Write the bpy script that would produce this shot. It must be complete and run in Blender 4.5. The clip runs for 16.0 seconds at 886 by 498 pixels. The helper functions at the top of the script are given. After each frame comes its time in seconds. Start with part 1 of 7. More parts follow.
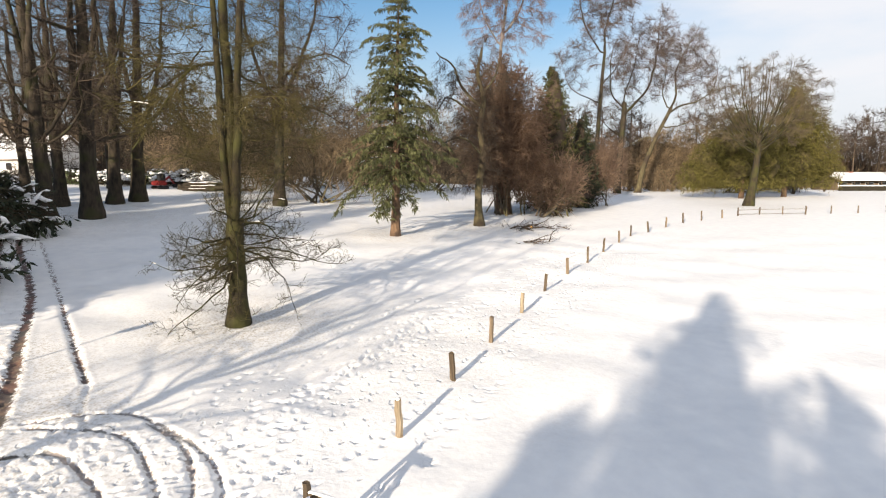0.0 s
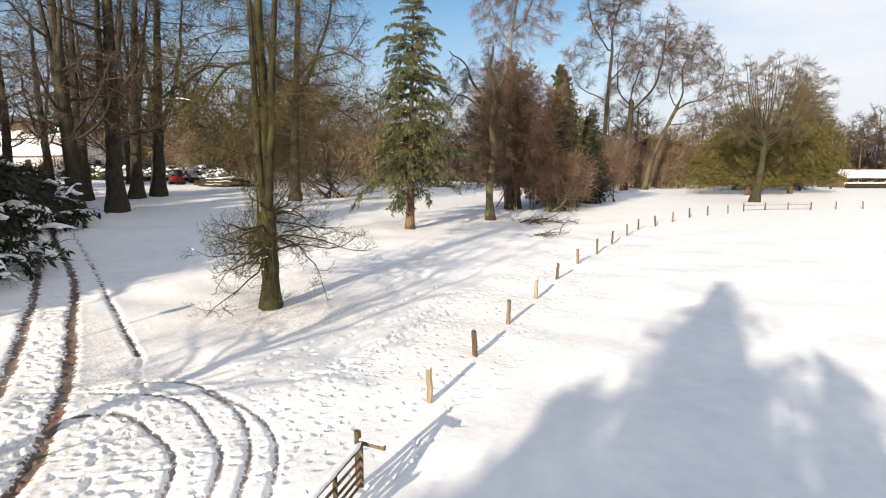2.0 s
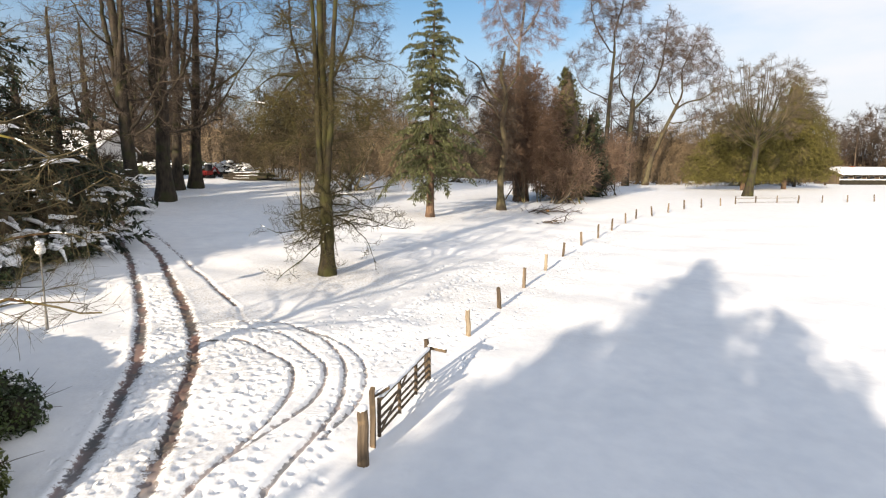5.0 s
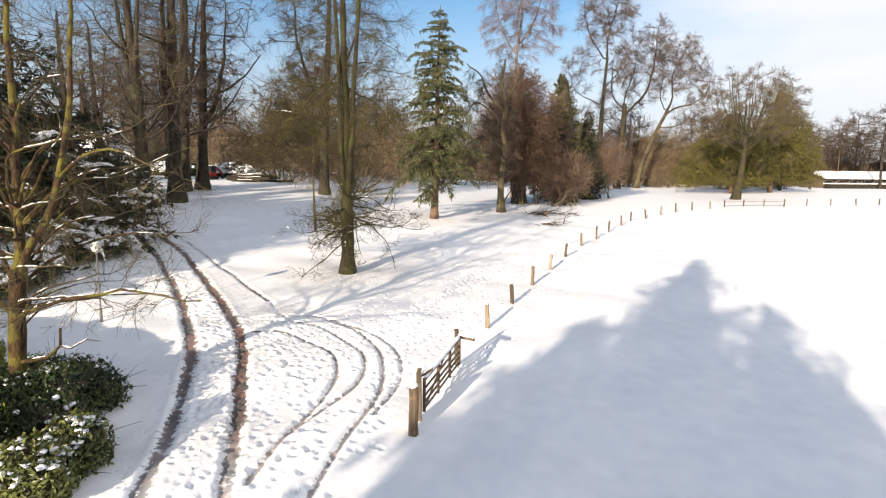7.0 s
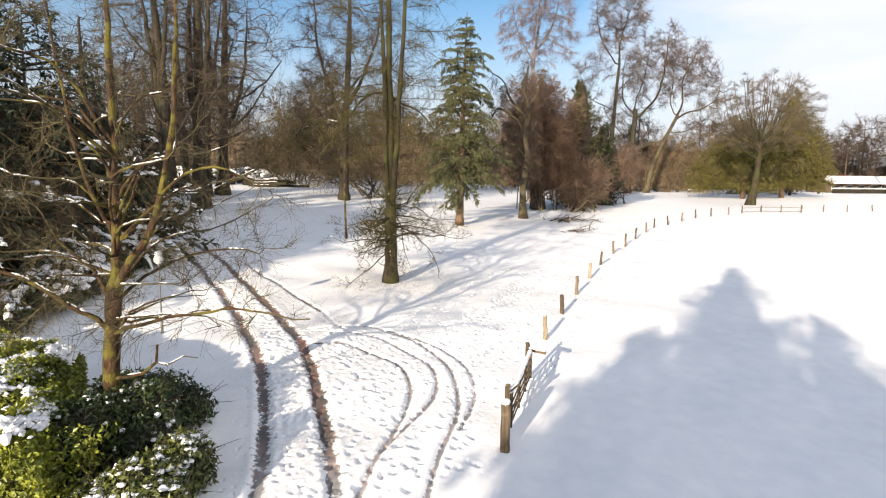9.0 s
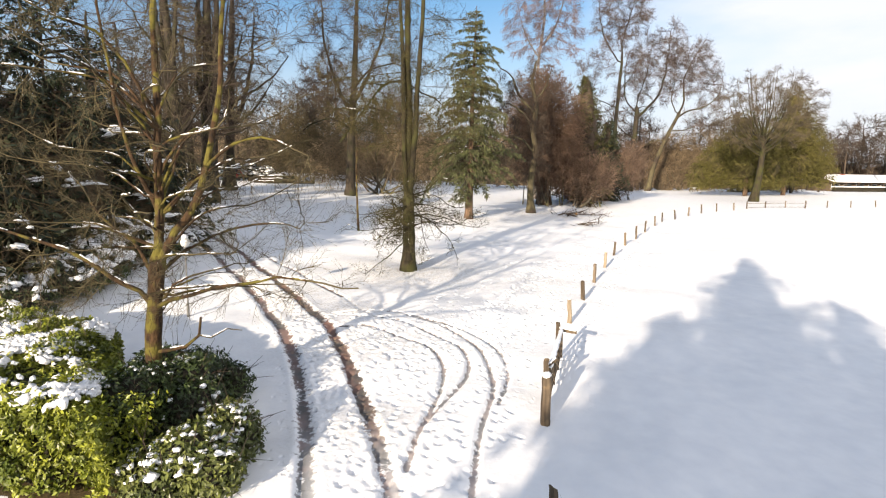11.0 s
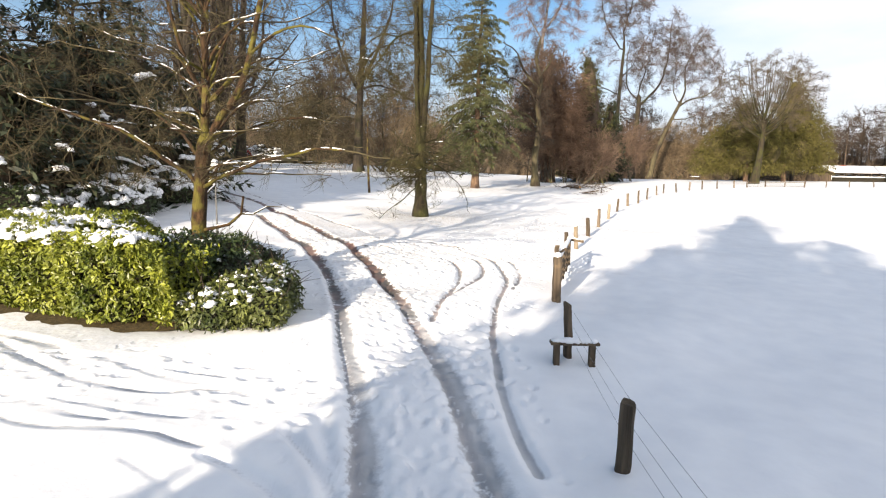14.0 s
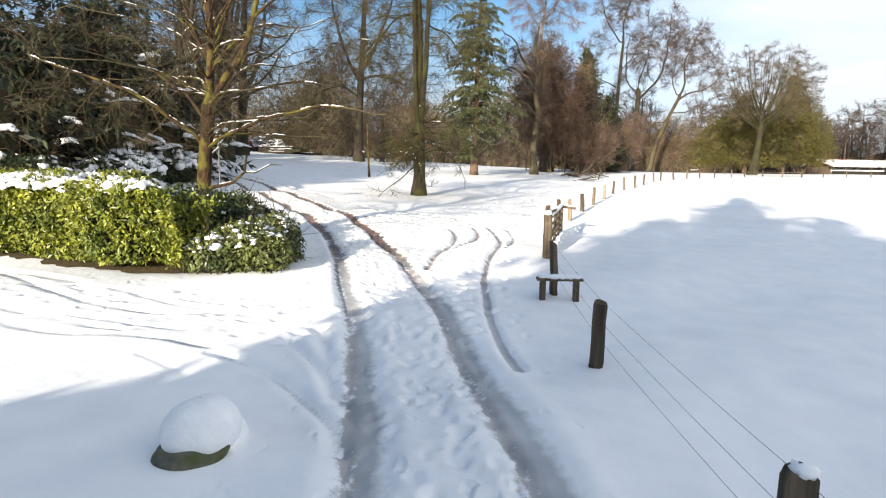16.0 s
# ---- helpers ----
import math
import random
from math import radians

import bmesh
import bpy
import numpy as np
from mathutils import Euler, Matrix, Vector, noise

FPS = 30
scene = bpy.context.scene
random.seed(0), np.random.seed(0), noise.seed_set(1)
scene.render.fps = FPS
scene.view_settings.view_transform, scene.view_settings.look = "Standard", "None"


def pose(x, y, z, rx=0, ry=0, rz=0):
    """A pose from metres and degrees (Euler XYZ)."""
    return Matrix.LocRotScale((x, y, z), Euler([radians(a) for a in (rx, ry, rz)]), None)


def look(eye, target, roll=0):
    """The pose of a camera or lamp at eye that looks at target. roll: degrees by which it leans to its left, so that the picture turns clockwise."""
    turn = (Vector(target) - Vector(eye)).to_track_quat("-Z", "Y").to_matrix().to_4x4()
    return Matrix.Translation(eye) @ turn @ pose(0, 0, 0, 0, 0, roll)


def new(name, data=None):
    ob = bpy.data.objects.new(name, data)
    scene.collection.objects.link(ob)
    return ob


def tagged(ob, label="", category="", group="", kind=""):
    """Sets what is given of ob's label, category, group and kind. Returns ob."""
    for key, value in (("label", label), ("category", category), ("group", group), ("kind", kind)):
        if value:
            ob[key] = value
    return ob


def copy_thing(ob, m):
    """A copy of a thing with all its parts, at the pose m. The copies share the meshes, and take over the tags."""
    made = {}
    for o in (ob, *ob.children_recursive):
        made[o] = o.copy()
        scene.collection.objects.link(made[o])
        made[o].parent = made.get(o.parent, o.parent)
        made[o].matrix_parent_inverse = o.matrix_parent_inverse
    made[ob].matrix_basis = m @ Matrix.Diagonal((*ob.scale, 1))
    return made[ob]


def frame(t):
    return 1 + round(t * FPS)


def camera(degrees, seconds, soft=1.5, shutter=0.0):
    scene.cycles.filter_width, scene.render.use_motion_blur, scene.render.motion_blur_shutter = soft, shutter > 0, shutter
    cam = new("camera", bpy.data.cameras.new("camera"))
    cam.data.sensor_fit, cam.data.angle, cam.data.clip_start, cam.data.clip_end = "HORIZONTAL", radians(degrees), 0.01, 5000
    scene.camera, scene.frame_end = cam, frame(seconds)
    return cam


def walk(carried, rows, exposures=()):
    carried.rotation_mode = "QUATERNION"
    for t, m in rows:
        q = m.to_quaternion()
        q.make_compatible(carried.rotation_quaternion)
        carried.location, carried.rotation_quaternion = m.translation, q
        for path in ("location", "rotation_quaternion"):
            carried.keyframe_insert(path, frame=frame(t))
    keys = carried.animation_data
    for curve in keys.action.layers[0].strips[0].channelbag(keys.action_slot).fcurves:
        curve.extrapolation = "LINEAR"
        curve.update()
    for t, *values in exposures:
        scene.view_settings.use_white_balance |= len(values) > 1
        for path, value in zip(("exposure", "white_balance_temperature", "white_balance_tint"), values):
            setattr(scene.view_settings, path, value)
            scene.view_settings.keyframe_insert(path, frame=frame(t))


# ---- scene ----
cam = camera(77.8, 16.0, 1.15)
METRES, EYE, TILT, LEAN, TURN = 20.4, 7.6, -7.0, 0.0, 0.0
ROWS = [
    (0.0, 0.0, 0.0, 0.0, 0.0, 0.0, -0.0),
    (0.5, -0.0064, -0.0032, -0.0078, 0.25, 0.0, -0.06),
    (1.0, -0.0168, -0.0141, -0.0132, 0.33, 0.02, -0.07),
    (1.5, -0.0253, -0.0371, -0.018, 0.45, -0.08, -0.09),
    (2.0, -0.0335, -0.0751, -0.0239, 0.54, -0.19, -0.12),
    (2.5, -0.0409, -0.1213, -0.0297, 0.61, -0.29, -0.14),
    (3.0, -0.0528, -0.1684, -0.04, 0.65, -0.34, -0.18),
    (3.5, -0.0683, -0.2151, -0.0506, 0.73, -0.38, -0.21),
    (4.0, -0.0787, -0.2595, -0.0642, 0.85, -0.4, -0.23),
    (4.5, -0.0881, -0.3007, -0.0749, 0.94, -0.42, -0.26),
    (7.0, -0.1666, -0.4455, -0.0823, -0.27, -0.3, -0.44),
    (7.5, -0.201, -0.4502, -0.0777, -0.3, -0.22, -0.45),
    (8.0, -0.2364, -0.4524, -0.0716, -0.35, -0.16, -0.45),
    (8.5, -0.2689, -0.4516, -0.066, -0.4, -0.1, -0.51),
    (9.0, -0.2976, -0.4452, -0.0644, -0.39, -0.02, -0.53),
    (11.5, -0.3654, -0.4516, -0.1204, -0.77, 0.13, -0.5),
    (12.0, -0.3708, -0.4737, -0.1406, -0.77, -0.02, -0.56),
    (12.5, -0.3741, -0.4992, -0.1663, -0.72, -0.03, -0.56),
    (13.0, -0.3786, -0.5162, -0.2018, -0.7, 0.06, -0.57),
    (13.5, -0.3833, -0.5199, -0.238, -0.63, 0.17, -0.56),
    (14.0, -0.3861, -0.5173, -0.2729, -0.57, 0.29, -0.59),
    (14.5, -0.3874, -0.5115, -0.3053, -0.54, 0.34, -0.59),
    (15.0, -0.388, -0.5114, -0.3224, -0.52, 0.3, -0.61),
    (15.5, -0.3835, -0.5267, -0.3307, -0.49, 0.18, -0.57),
    (16.0, -0.376, -0.5523, -0.3368, -0.44, 0.13, -0.57),
]
walk(cam, [(t, pose(0, 0, EYE, TILT, LEAN, TURN) @ pose(METRES * x, METRES * y, METRES * z, 90 + pitch, roll, yaw)) for t, x, y, z, yaw, pitch, roll in ROWS],
     [(0.0, 0.79, 6900, 11), (4.5, 0.84, 6850, 11), (8.0, 0.92, 6820, 12), (12.0, 0.96, 6820, 12), (14.0, 1.0, 6700, 11), (16.0, 1.0, 6480, 8)])

# ---------------------------------------------------------------- world, sun
SUN_ELEVATION, SUN_AZIMUTH = 14.5, 207.7  # degrees; azimuth clockwise from +y
world = bpy.data.worlds.new("winter_sky")
scene.world = world
world.use_nodes = True
wn, wl = world.node_tree.nodes, world.node_tree.links
wn.clear()
sky = wn.new("ShaderNodeTexSky")
sky.sky_type, sky.sun_disc = "NISHITA", False
sky.sun_elevation, sky.sun_rotation = radians(SUN_ELEVATION), radians(SUN_AZIMUTH)
sky.air_density, sky.dust_density, sky.ozone_density = 1.0, 0.2, 3.0
coord = wn.new("ShaderNodeTexCoord")
stretch = wn.new("ShaderNodeMapping")
stretch.inputs["Scale"].default_value = (1.0, 1.0, 3.6)
wl.new(coord.outputs["Generated"], stretch.inputs["Vector"])
cloud = wn.new("ShaderNodeTexNoise")
cloud.inputs["Scale"].default_value, cloud.inputs["Detail"].default_value, cloud.inputs["Roughness"].default_value = 1.5, 7.0, 0.55
wl.new(stretch.outputs["Vector"], cloud.inputs["Vector"])
split = wn.new("ShaderNodeSeparateXYZ")
wl.new(coord.outputs["Generated"], split.inputs["Vector"])
lean = wn.new("ShaderNodeMath")
lean.operation = "MULTIPLY_ADD"
lean.inputs[1].default_value, lean.inputs[2].default_value = 0.30, 0.09
drift = wn.new("ShaderNodeVectorMath")
drift.operation = "DOT_PRODUCT"
drift.inputs[1].default_value = (1.6, -0.75, 0.35)
wl.new(coord.outputs["Generated"], drift.inputs[0])
wl.new(drift.outputs["Value"], lean.inputs[0])
cover = wn.new("ShaderNodeMath")
cover.operation = "ADD"
wl.new(cloud.outputs["Fac"], cover.inputs[0])
wl.new(lean.outputs[0], cover.inputs[1])
veil = wn.new("ShaderNodeMapRange")
veil.inputs["From Min"].default_value, veil.inputs["From Max"].default_value = 0.50, 0.84
veil.inputs["To Max"].default_value = 0.9
wl.new(cover.outputs[0], veil.inputs["Value"])
blend = wn.new("ShaderNodeMix")
blend.data_type = "RGBA"
blend.inputs["B"].default_value = (5.7, 5.9, 6.4, 1)
wl.new(veil.outputs[0], blend.inputs["Factor"])
tint = wn.new("ShaderNodeMix")
tint.data_type, tint.blend_type = "RGBA", "MULTIPLY"
tint.inputs["Factor"].default_value, tint.inputs["B"].default_value = 1.0, (0.80, 1.0, 1.04, 1)
wl.new(sky.outputs[0], tint.inputs["A"])
low = wn.new("ShaderNodeMapRange")
low.interpolation_type = "SMOOTHSTEP"
low.inputs["From Min"].default_value, low.inputs["From Max"].default_value = 0.02, 0.34
low.inputs["To Min"].default_value, low.inputs["To Max"].default_value = 0.9, 0.0
wl.new(split.outputs["Z"], low.inputs["Value"])
haze = wn.new("ShaderNodeMix")
haze.data_type = "RGBA"
haze.inputs["B"].default_value = (4.15, 4.4, 4.9, 1)
wl.new(low.outputs[0], haze.inputs["Factor"])
wl.new(tint.outputs["Result"], haze.inputs["A"])
wl.new(haze.outputs["Result"], blend.inputs["A"])
back = wn.new("ShaderNodeBackground")
back.inputs["Strength"].default_value = 0.092
wl.new(blend.outputs["Result"], back.inputs["Color"])
out = wn.new("ShaderNodeOutputWorld")
wl.new(back.outputs[0], out.inputs["Surface"])

sun_data = bpy.data.lights.new("sun", "SUN")
sun_data.energy, sun_data.angle, sun_data.color = 5.0, radians(0.65), (1.0, 0.875, 0.71)
az, el = radians(SUN_AZIMUTH), radians(SUN_ELEVATION)
to_sun = Vector((math.sin(az) * math.cos(el), math.cos(az) * math.cos(el), math.sin(el)))
sun = new("sun", sun_data)
sun.matrix_world = look(to_sun * 100, (0, 0, 0))


# ---------------------------------------------------------------- materials
def material(name, dark, light, scale=6.0, detail=4.0, rough=0.8, bump=0.3, bump_scale=30.0, stretch=(1, 1, 1), stain=None, stain_scale=1.2, stain_edge=(0.5, 0.65), island=0.0, spec=0.3, distance=0.02):
    """Two tones by a fine noise, a third by a broad one, relief by a third noise."""
    m = bpy.data.materials.new(name)
    m.use_nodes = True
    n, l = m.node_tree.nodes, m.node_tree.links
    b = n["Principled BSDF"]
    b.inputs["Roughness"].default_value = rough
    b.inputs["Specular IOR Level"].default_value = spec
    tc = n.new("ShaderNodeTexCoord")
    mp = n.new("ShaderNodeMapping")
    mp.inputs["Scale"].default_value = stretch
    l.new(tc.outputs["Object"], mp.inputs["Vector"])
    grain = n.new("ShaderNodeTexNoise")
    grain.inputs["Scale"].default_value, grain.inputs["Detail"].default_value = scale, detail
    l.new(mp.outputs["Vector"], grain.inputs["Vector"])
    ramp = n.new("ShaderNodeValToRGB")
    ramp.color_ramp.elements[0].position, ramp.color_ramp.elements[1].position = 0.32, 0.68
    ramp.color_ramp.elements[0].color, ramp.color_ramp.elements[1].color = (*dark, 1), (*light, 1)
    l.new(grain.outputs["Fac"], ramp.inputs["Fac"])
    colour = ramp.outputs["Color"]
    if island:
        geo = n.new("ShaderNodeNewGeometry")
        mix = n.new("ShaderNodeMix")
        mix.data_type, mix.blend_type = "RGBA", "MULTIPLY"
        mix.inputs["Factor"].default_value = 1.0
        shade = n.new("ShaderNodeMapRange")
        shade.inputs["To Min"].default_value, shade.inputs["To Max"].default_value = 1 - island, 1 + island
        l.new(geo.outputs["Random Per Island"], shade.inputs["Value"])
        l.new(colour, mix.inputs["A"])
        l.new(shade.outputs[0], mix.inputs["B"])
        colour = mix.outputs["Result"]
    if stain:
        broad = n.new("ShaderNodeTexNoise")
        broad.inputs["Scale"].default_value, broad.inputs["Detail"].default_value = stain_scale, 5.0
        l.new(tc.outputs["Object"], broad.inputs["Vector"])
        edge = n.new("ShaderNodeMapRange")
        edge.inputs["From Min"].default_value, edge.inputs["From Max"].default_value = stain_edge
        l.new(broad.outputs["Fac"], edge.inputs["Value"])
        mix = n.new("ShaderNodeMix")
        mix.data_type = "RGBA"
        mix.inputs["B"].default_value = (*stain, 1)
        l.new(edge.outputs[0], mix.inputs["Factor"])
        l.new(colour, mix.inputs["A"])
        colour = mix.outputs["Result"]
    l.new(colour, b.inputs["Base Color"])
    if bump:
        relief = n.new("ShaderNodeTexNoise")
        relief.inputs["Scale"].default_value, relief.inputs["Detail"].default_value = bump_scale, 5.0
        l.new(mp.outputs["Vector"], relief.inputs["Vector"])
        bm_node = n.new("ShaderNodeBump")
        bm_node.inputs["Strength"].default_value, bm_node.inputs["Distance"].default_value = bump, distance
        l.new(relief.outputs["Fac"], bm_node.inputs["Height"])
        l.new(bm_node.outputs["Normal"], b.inputs["Normal"])
    return m


def snow_ground_material():
    """Snow with driven-off wheel marks: the mesh attributes for wear (bared track, in a few grooves also painted shade)
    and soil (mud rather than slush) mark them.
    """
    m = material("snow_ground", (0.80, 0.81, 0.83), (0.88, 0.885, 0.89), 1.3, 6, 0.55, 0.35, 2.6, distance=0.06, spec=0.25)
    n, l = m.node_tree.nodes, m.node_tree.links
    b = n["Principled BSDF"]
    base = b.inputs["Base Color"].links[0].from_socket
    tc = n.new("ShaderNodeTexCoord")
    wear_shade, soil = n.new("ShaderNodeAttribute"), n.new("ShaderNodeAttribute")
    wear_shade.attribute_name, soil.attribute_name = "wear_shade", "soil"
    crumb = n.new("ShaderNodeTexNoise")
    crumb.inputs["Scale"].default_value, crumb.inputs["Detail"].default_value, crumb.inputs["Roughness"].default_value = 5.0, 6.0, 0.72
    l.new(tc.outputs["Object"], crumb.inputs["Vector"])
    spread = n.new("ShaderNodeMapRange")
    spread.inputs["From Min"].default_value, spread.inputs["From Max"].default_value = 0.3, 0.7
    l.new(crumb.outputs["Fac"], spread.inputs["Value"])
    cut = n.new("ShaderNodeMath")
    cut.operation = "SUBTRACT"
    l.new(wear_shade.outputs["Fac"], cut.inputs[0])
    # slush melts smooth, mud stays crumbly
    crumbly = n.new("ShaderNodeMapRange")
    crumbly.inputs["From Min"].default_value, crumbly.inputs["From Max"].default_value = 0.05, 0.6
    crumbly.inputs["To Min"].default_value, crumbly.inputs["To Max"].default_value = 0.16, 1.0
    l.new(soil.outputs["Fac"], crumbly.inputs["Value"])
    limit = n.new("ShaderNodeMix")
    limit.inputs["A"].default_value = 0.40
    l.new(crumbly.outputs[0], limit.inputs["Factor"])
    l.new(spread.outputs[0], limit.inputs["B"])
    l.new(limit.outputs["Result"], cut.inputs[1])
    edge = n.new("ShaderNodeMapRange")
    edge.inputs["From Min"].default_value, edge.inputs["From Max"].default_value = 0.0, 0.22
    edge.inputs["To Max"].default_value = 0.93
    l.new(cut.outputs[0], edge.inputs["Value"])
    mudn = n.new("ShaderNodeTexNoise")
    mudn.inputs["Scale"].default_value, mudn.inputs["Detail"].default_value = 1.1, 6.0
    l.new(tc.outputs["Object"], mudn.inputs["Vector"])
    mud = n.new("ShaderNodeValToRGB")
    mud.color_ramp.elements[0].position, mud.color_ramp.elements[1].position = 0.38, 0.62
    mud.color_ramp.elements[0].color, mud.color_ramp.elements[1].color = (0.026, 0.022, 0.020, 1), (0.13, 0.046, 0.028, 1)
    l.new(mudn.outputs["Fac"], mud.inputs["Fac"])
    slush = n.new("ShaderNodeValToRGB")
    slush.color_ramp.elements[0].position, slush.color_ramp.elements[1].position = 0.35, 0.7
    slush.color_ramp.elements[0].color, slush.color_ramp.elements[1].color = (0.34, 0.35, 0.365, 1), (0.55, 0.555, 0.565, 1)
    l.new(mudn.outputs["Fac"], slush.inputs["Fac"])
    kind = n.new("ShaderNodeMix")
    kind.data_type = "RGBA"
    l.new(soil.outputs["Fac"], kind.inputs["Factor"])
    l.new(slush.outputs["Color"], kind.inputs["A"])
    l.new(mud.outputs["Color"], kind.inputs["B"])
    mix = n.new("ShaderNodeMix")
    mix.data_type = "RGBA"
    l.new(edge.outputs[0], mix.inputs["Factor"])
    l.new(base, mix.inputs["A"])
    l.new(kind.outputs["Result"], mix.inputs["B"])
    # dead grass and leaf crumbs under the trees
    litter = n.new("ShaderNodeAttribute")
    litter.attribute_name = "litter"
    speck = n.new("ShaderNodeTexNoise")
    speck.inputs["Scale"].default_value, speck.inputs["Detail"].default_value, speck.inputs["Roughness"].default_value = 9.0, 6.0, 0.75
    l.new(tc.outputs["Object"], speck.inputs["Vector"])
    few = n.new("ShaderNodeMapRange")
    few.inputs["From Min"].default_value, few.inputs["From Max"].default_value = 0.46, 0.62
    l.new(speck.outputs["Fac"], few.inputs["Value"])
    share = n.new("ShaderNodeMath")
    share.operation = "MULTIPLY"
    l.new(few.outputs[0], share.inputs[0])
    l.new(litter.outputs["Fac"], share.inputs[1])
    dirty = n.new("ShaderNodeMix")
    dirty.data_type = "RGBA"
    dirty.inputs["B"].default_value = (0.30, 0.24, 0.15, 1)
    l.new(share.outputs[0], dirty.inputs["Factor"])
    l.new(mix.outputs["Result"], dirty.inputs["A"])
    l.new(dirty.outputs["Result"], b.inputs["Base Color"])
    # footprints where the snow is trodden
    trod = n.new("ShaderNodeAttribute")
    trod.attribute_name = "trod"
    wobble = n.new("ShaderNodeTexNoise")
    wobble.inputs["Scale"].default_value = 3.0
    l.new(tc.outputs["Object"], wobble.inputs["Vector"])
    shift = n.new("ShaderNodeVectorMath")
    shift.operation = "MULTIPLY_ADD"
    shift.inputs[1].default_value = (0.35, 0.35, 0)
    l.new(wobble.outputs["Color"], shift.inputs[0])
    l.new(tc.outputs["Object"], shift.inputs[2])
    flat = n.new("ShaderNodeMapping")
    flat.inputs["Scale"].default_value = (1.0, 0.62, 0.0)
    flat.inputs["Rotation"].default_value = (0, 0, 0.5)
    l.new(shift.outputs["Vector"], flat.inputs["Vector"])
    cell = n.new("ShaderNodeTexVoronoi")
    cell.inputs["Scale"].default_value = 3.4
    l.new(flat.outputs["Vector"], cell.inputs["Vector"])
    pit = n.new("ShaderNodeMapRange")
    pit.interpolation_type = "SMOOTHSTEP"
    pit.inputs["From Min"].default_value, pit.inputs["From Max"].default_value = 0.10, 0.34
    l.new(cell.outputs["Distance"], pit.inputs["Value"])
    print_share = n.new("ShaderNodeSeparateColor")
    l.new(cell.outputs["Color"], print_share.inputs[0])
    some = n.new("ShaderNodeMath")
    some.operation = "GREATER_THAN"
    some.inputs[1].default_value = 0.62
    l.new(print_share.outputs[0], some.inputs[0])
    level = n.new("ShaderNodeMath")
    level.operation = "MAXIMUM"
    l.new(pit.outputs[0], level.inputs[0])
    l.new(some.outputs[0], level.inputs[1])
    churn = n.new("ShaderNodeTexNoise")
    churn.inputs["Scale"].default_value, churn.inputs["Detail"].default_value, churn.inputs["Roughness"].default_value = 4.5, 5.0, 0.6
    l.new(tc.outputs["Object"], churn.inputs["Vector"])
    lumpy = n.new("ShaderNodeMath")
    lumpy.operation = "MULTIPLY_ADD"
    lumpy.inputs[1].default_value = 0.6
    l.new(churn.outputs["Fac"], lumpy.inputs[0])
    l.new(level.outputs[0], lumpy.inputs[2])
    deep = n.new("ShaderNodeMath")
    deep.operation = "MULTIPLY"
    l.new(trod.outputs["Fac"], deep.inputs[0])
    l.new(lumpy.outputs[0], deep.inputs[1])
    bump = n.new("ShaderNodeBump")
    bump.inputs["Strength"].default_value, bump.inputs["Distance"].default_value = 0.5, 0.10
    l.new(deep.outputs[0], bump.inputs["Height"])
    l.new(b.inputs["Normal"].links[0].from_socket, bump.inputs["Normal"])
    l.new(bump.outputs["Normal"], b.inputs["Normal"])
    return m


SNOW_GROUND = snow_ground_material()
SNOW = material("snow", (0.80, 0.81, 0.83), (0.88, 0.885, 0.89), 5, 4, 0.6, 0.5, 18, distance=0.02)
BARK_BEECH = material("bark_beech", (0.016, 0.0125, 0.009), (0.056, 0.043, 0.029), 3.5, 6, 0.85, 0.8, 9, (1, 1, 0.35), (0.036, 0.036, 0.014), 0.7)
BARK_MOSS = material("bark_mossy", (0.015, 0.012, 0.008), (0.050, 0.039, 0.021), 5, 6, 0.9, 0.9, 14, (1, 1, 0.3), (0.042, 0.042, 0.012), 1.1, (0.42, 0.62))
BARK_RED = material("bark_red_brown", (0.06, 0.037, 0.024), (0.18, 0.115, 0.072), 6, 6, 0.9, 0.8, 16, (1, 1, 0.3), (0.045, 0.03, 0.022), 1.3)
BARK_HEDGE = material("bark_rusty_moss", (0.016, 0.010, 0.006), (0.078, 0.044, 0.020), 8, 7, 0.95, 1.0, 18, (1, 1, 0.4), (0.112, 0.096, 0.020), 1.9, (0.49, 0.60), distance=0.05)
BARK_BIRCH = material("bark_birch", (0.12, 0.10, 0.085), (0.28, 0.25, 0.22), 3, 6, 0.7, 0.4, 10, (1, 1, 3), (0.06, 0.05, 0.045), 1.6, (0.48, 0.58))
BARK_GREY = material("bark_grey_oak", (0.05, 0.04, 0.03), (0.12, 0.098, 0.07), 4, 6, 0.9, 0.7, 10, (1, 1, 0.4), (0.10, 0.092, 0.034), 0.8, (0.5, 0.7))
TWIG = material("twig_brown", (0.032, 0.023, 0.017), (0.085, 0.062, 0.043), 0.8, 3, 0.85, 0, island=0.3)
TWIG_GREEN = material("twig_lichen", (0.036, 0.029, 0.015), (0.115, 0.092, 0.045), 0.8, 3, 0.85, 0, island=0.3)
TWIG_RED = material("twig_russet", (0.10, 0.066, 0.048), (0.215, 0.146, 0.10), 0.5, 3, 0.85, 0, island=0.3)
TWIG_TAN = material("twig_tan", (0.11, 0.080, 0.049), (0.25, 0.184, 0.112), 0.4, 3, 0.85, 0, island=0.3)
TWIG_OLIVE = material("twig_olive", (0.026, 0.022, 0.008), (0.088, 0.072, 0.024), 0.6, 3, 0.85, 0, island=0.35)
TWIG_BEECH = material("twig_beech", (0.026, 0.019, 0.014), (0.095, 0.070, 0.050), 0.5, 3, 0.85, 0, island=0.35)
TWIG_RUST = material("twig_rust", (0.078, 0.048, 0.032), (0.178, 0.112, 0.074), 0.5, 3, 0.85, 0, island=0.35)
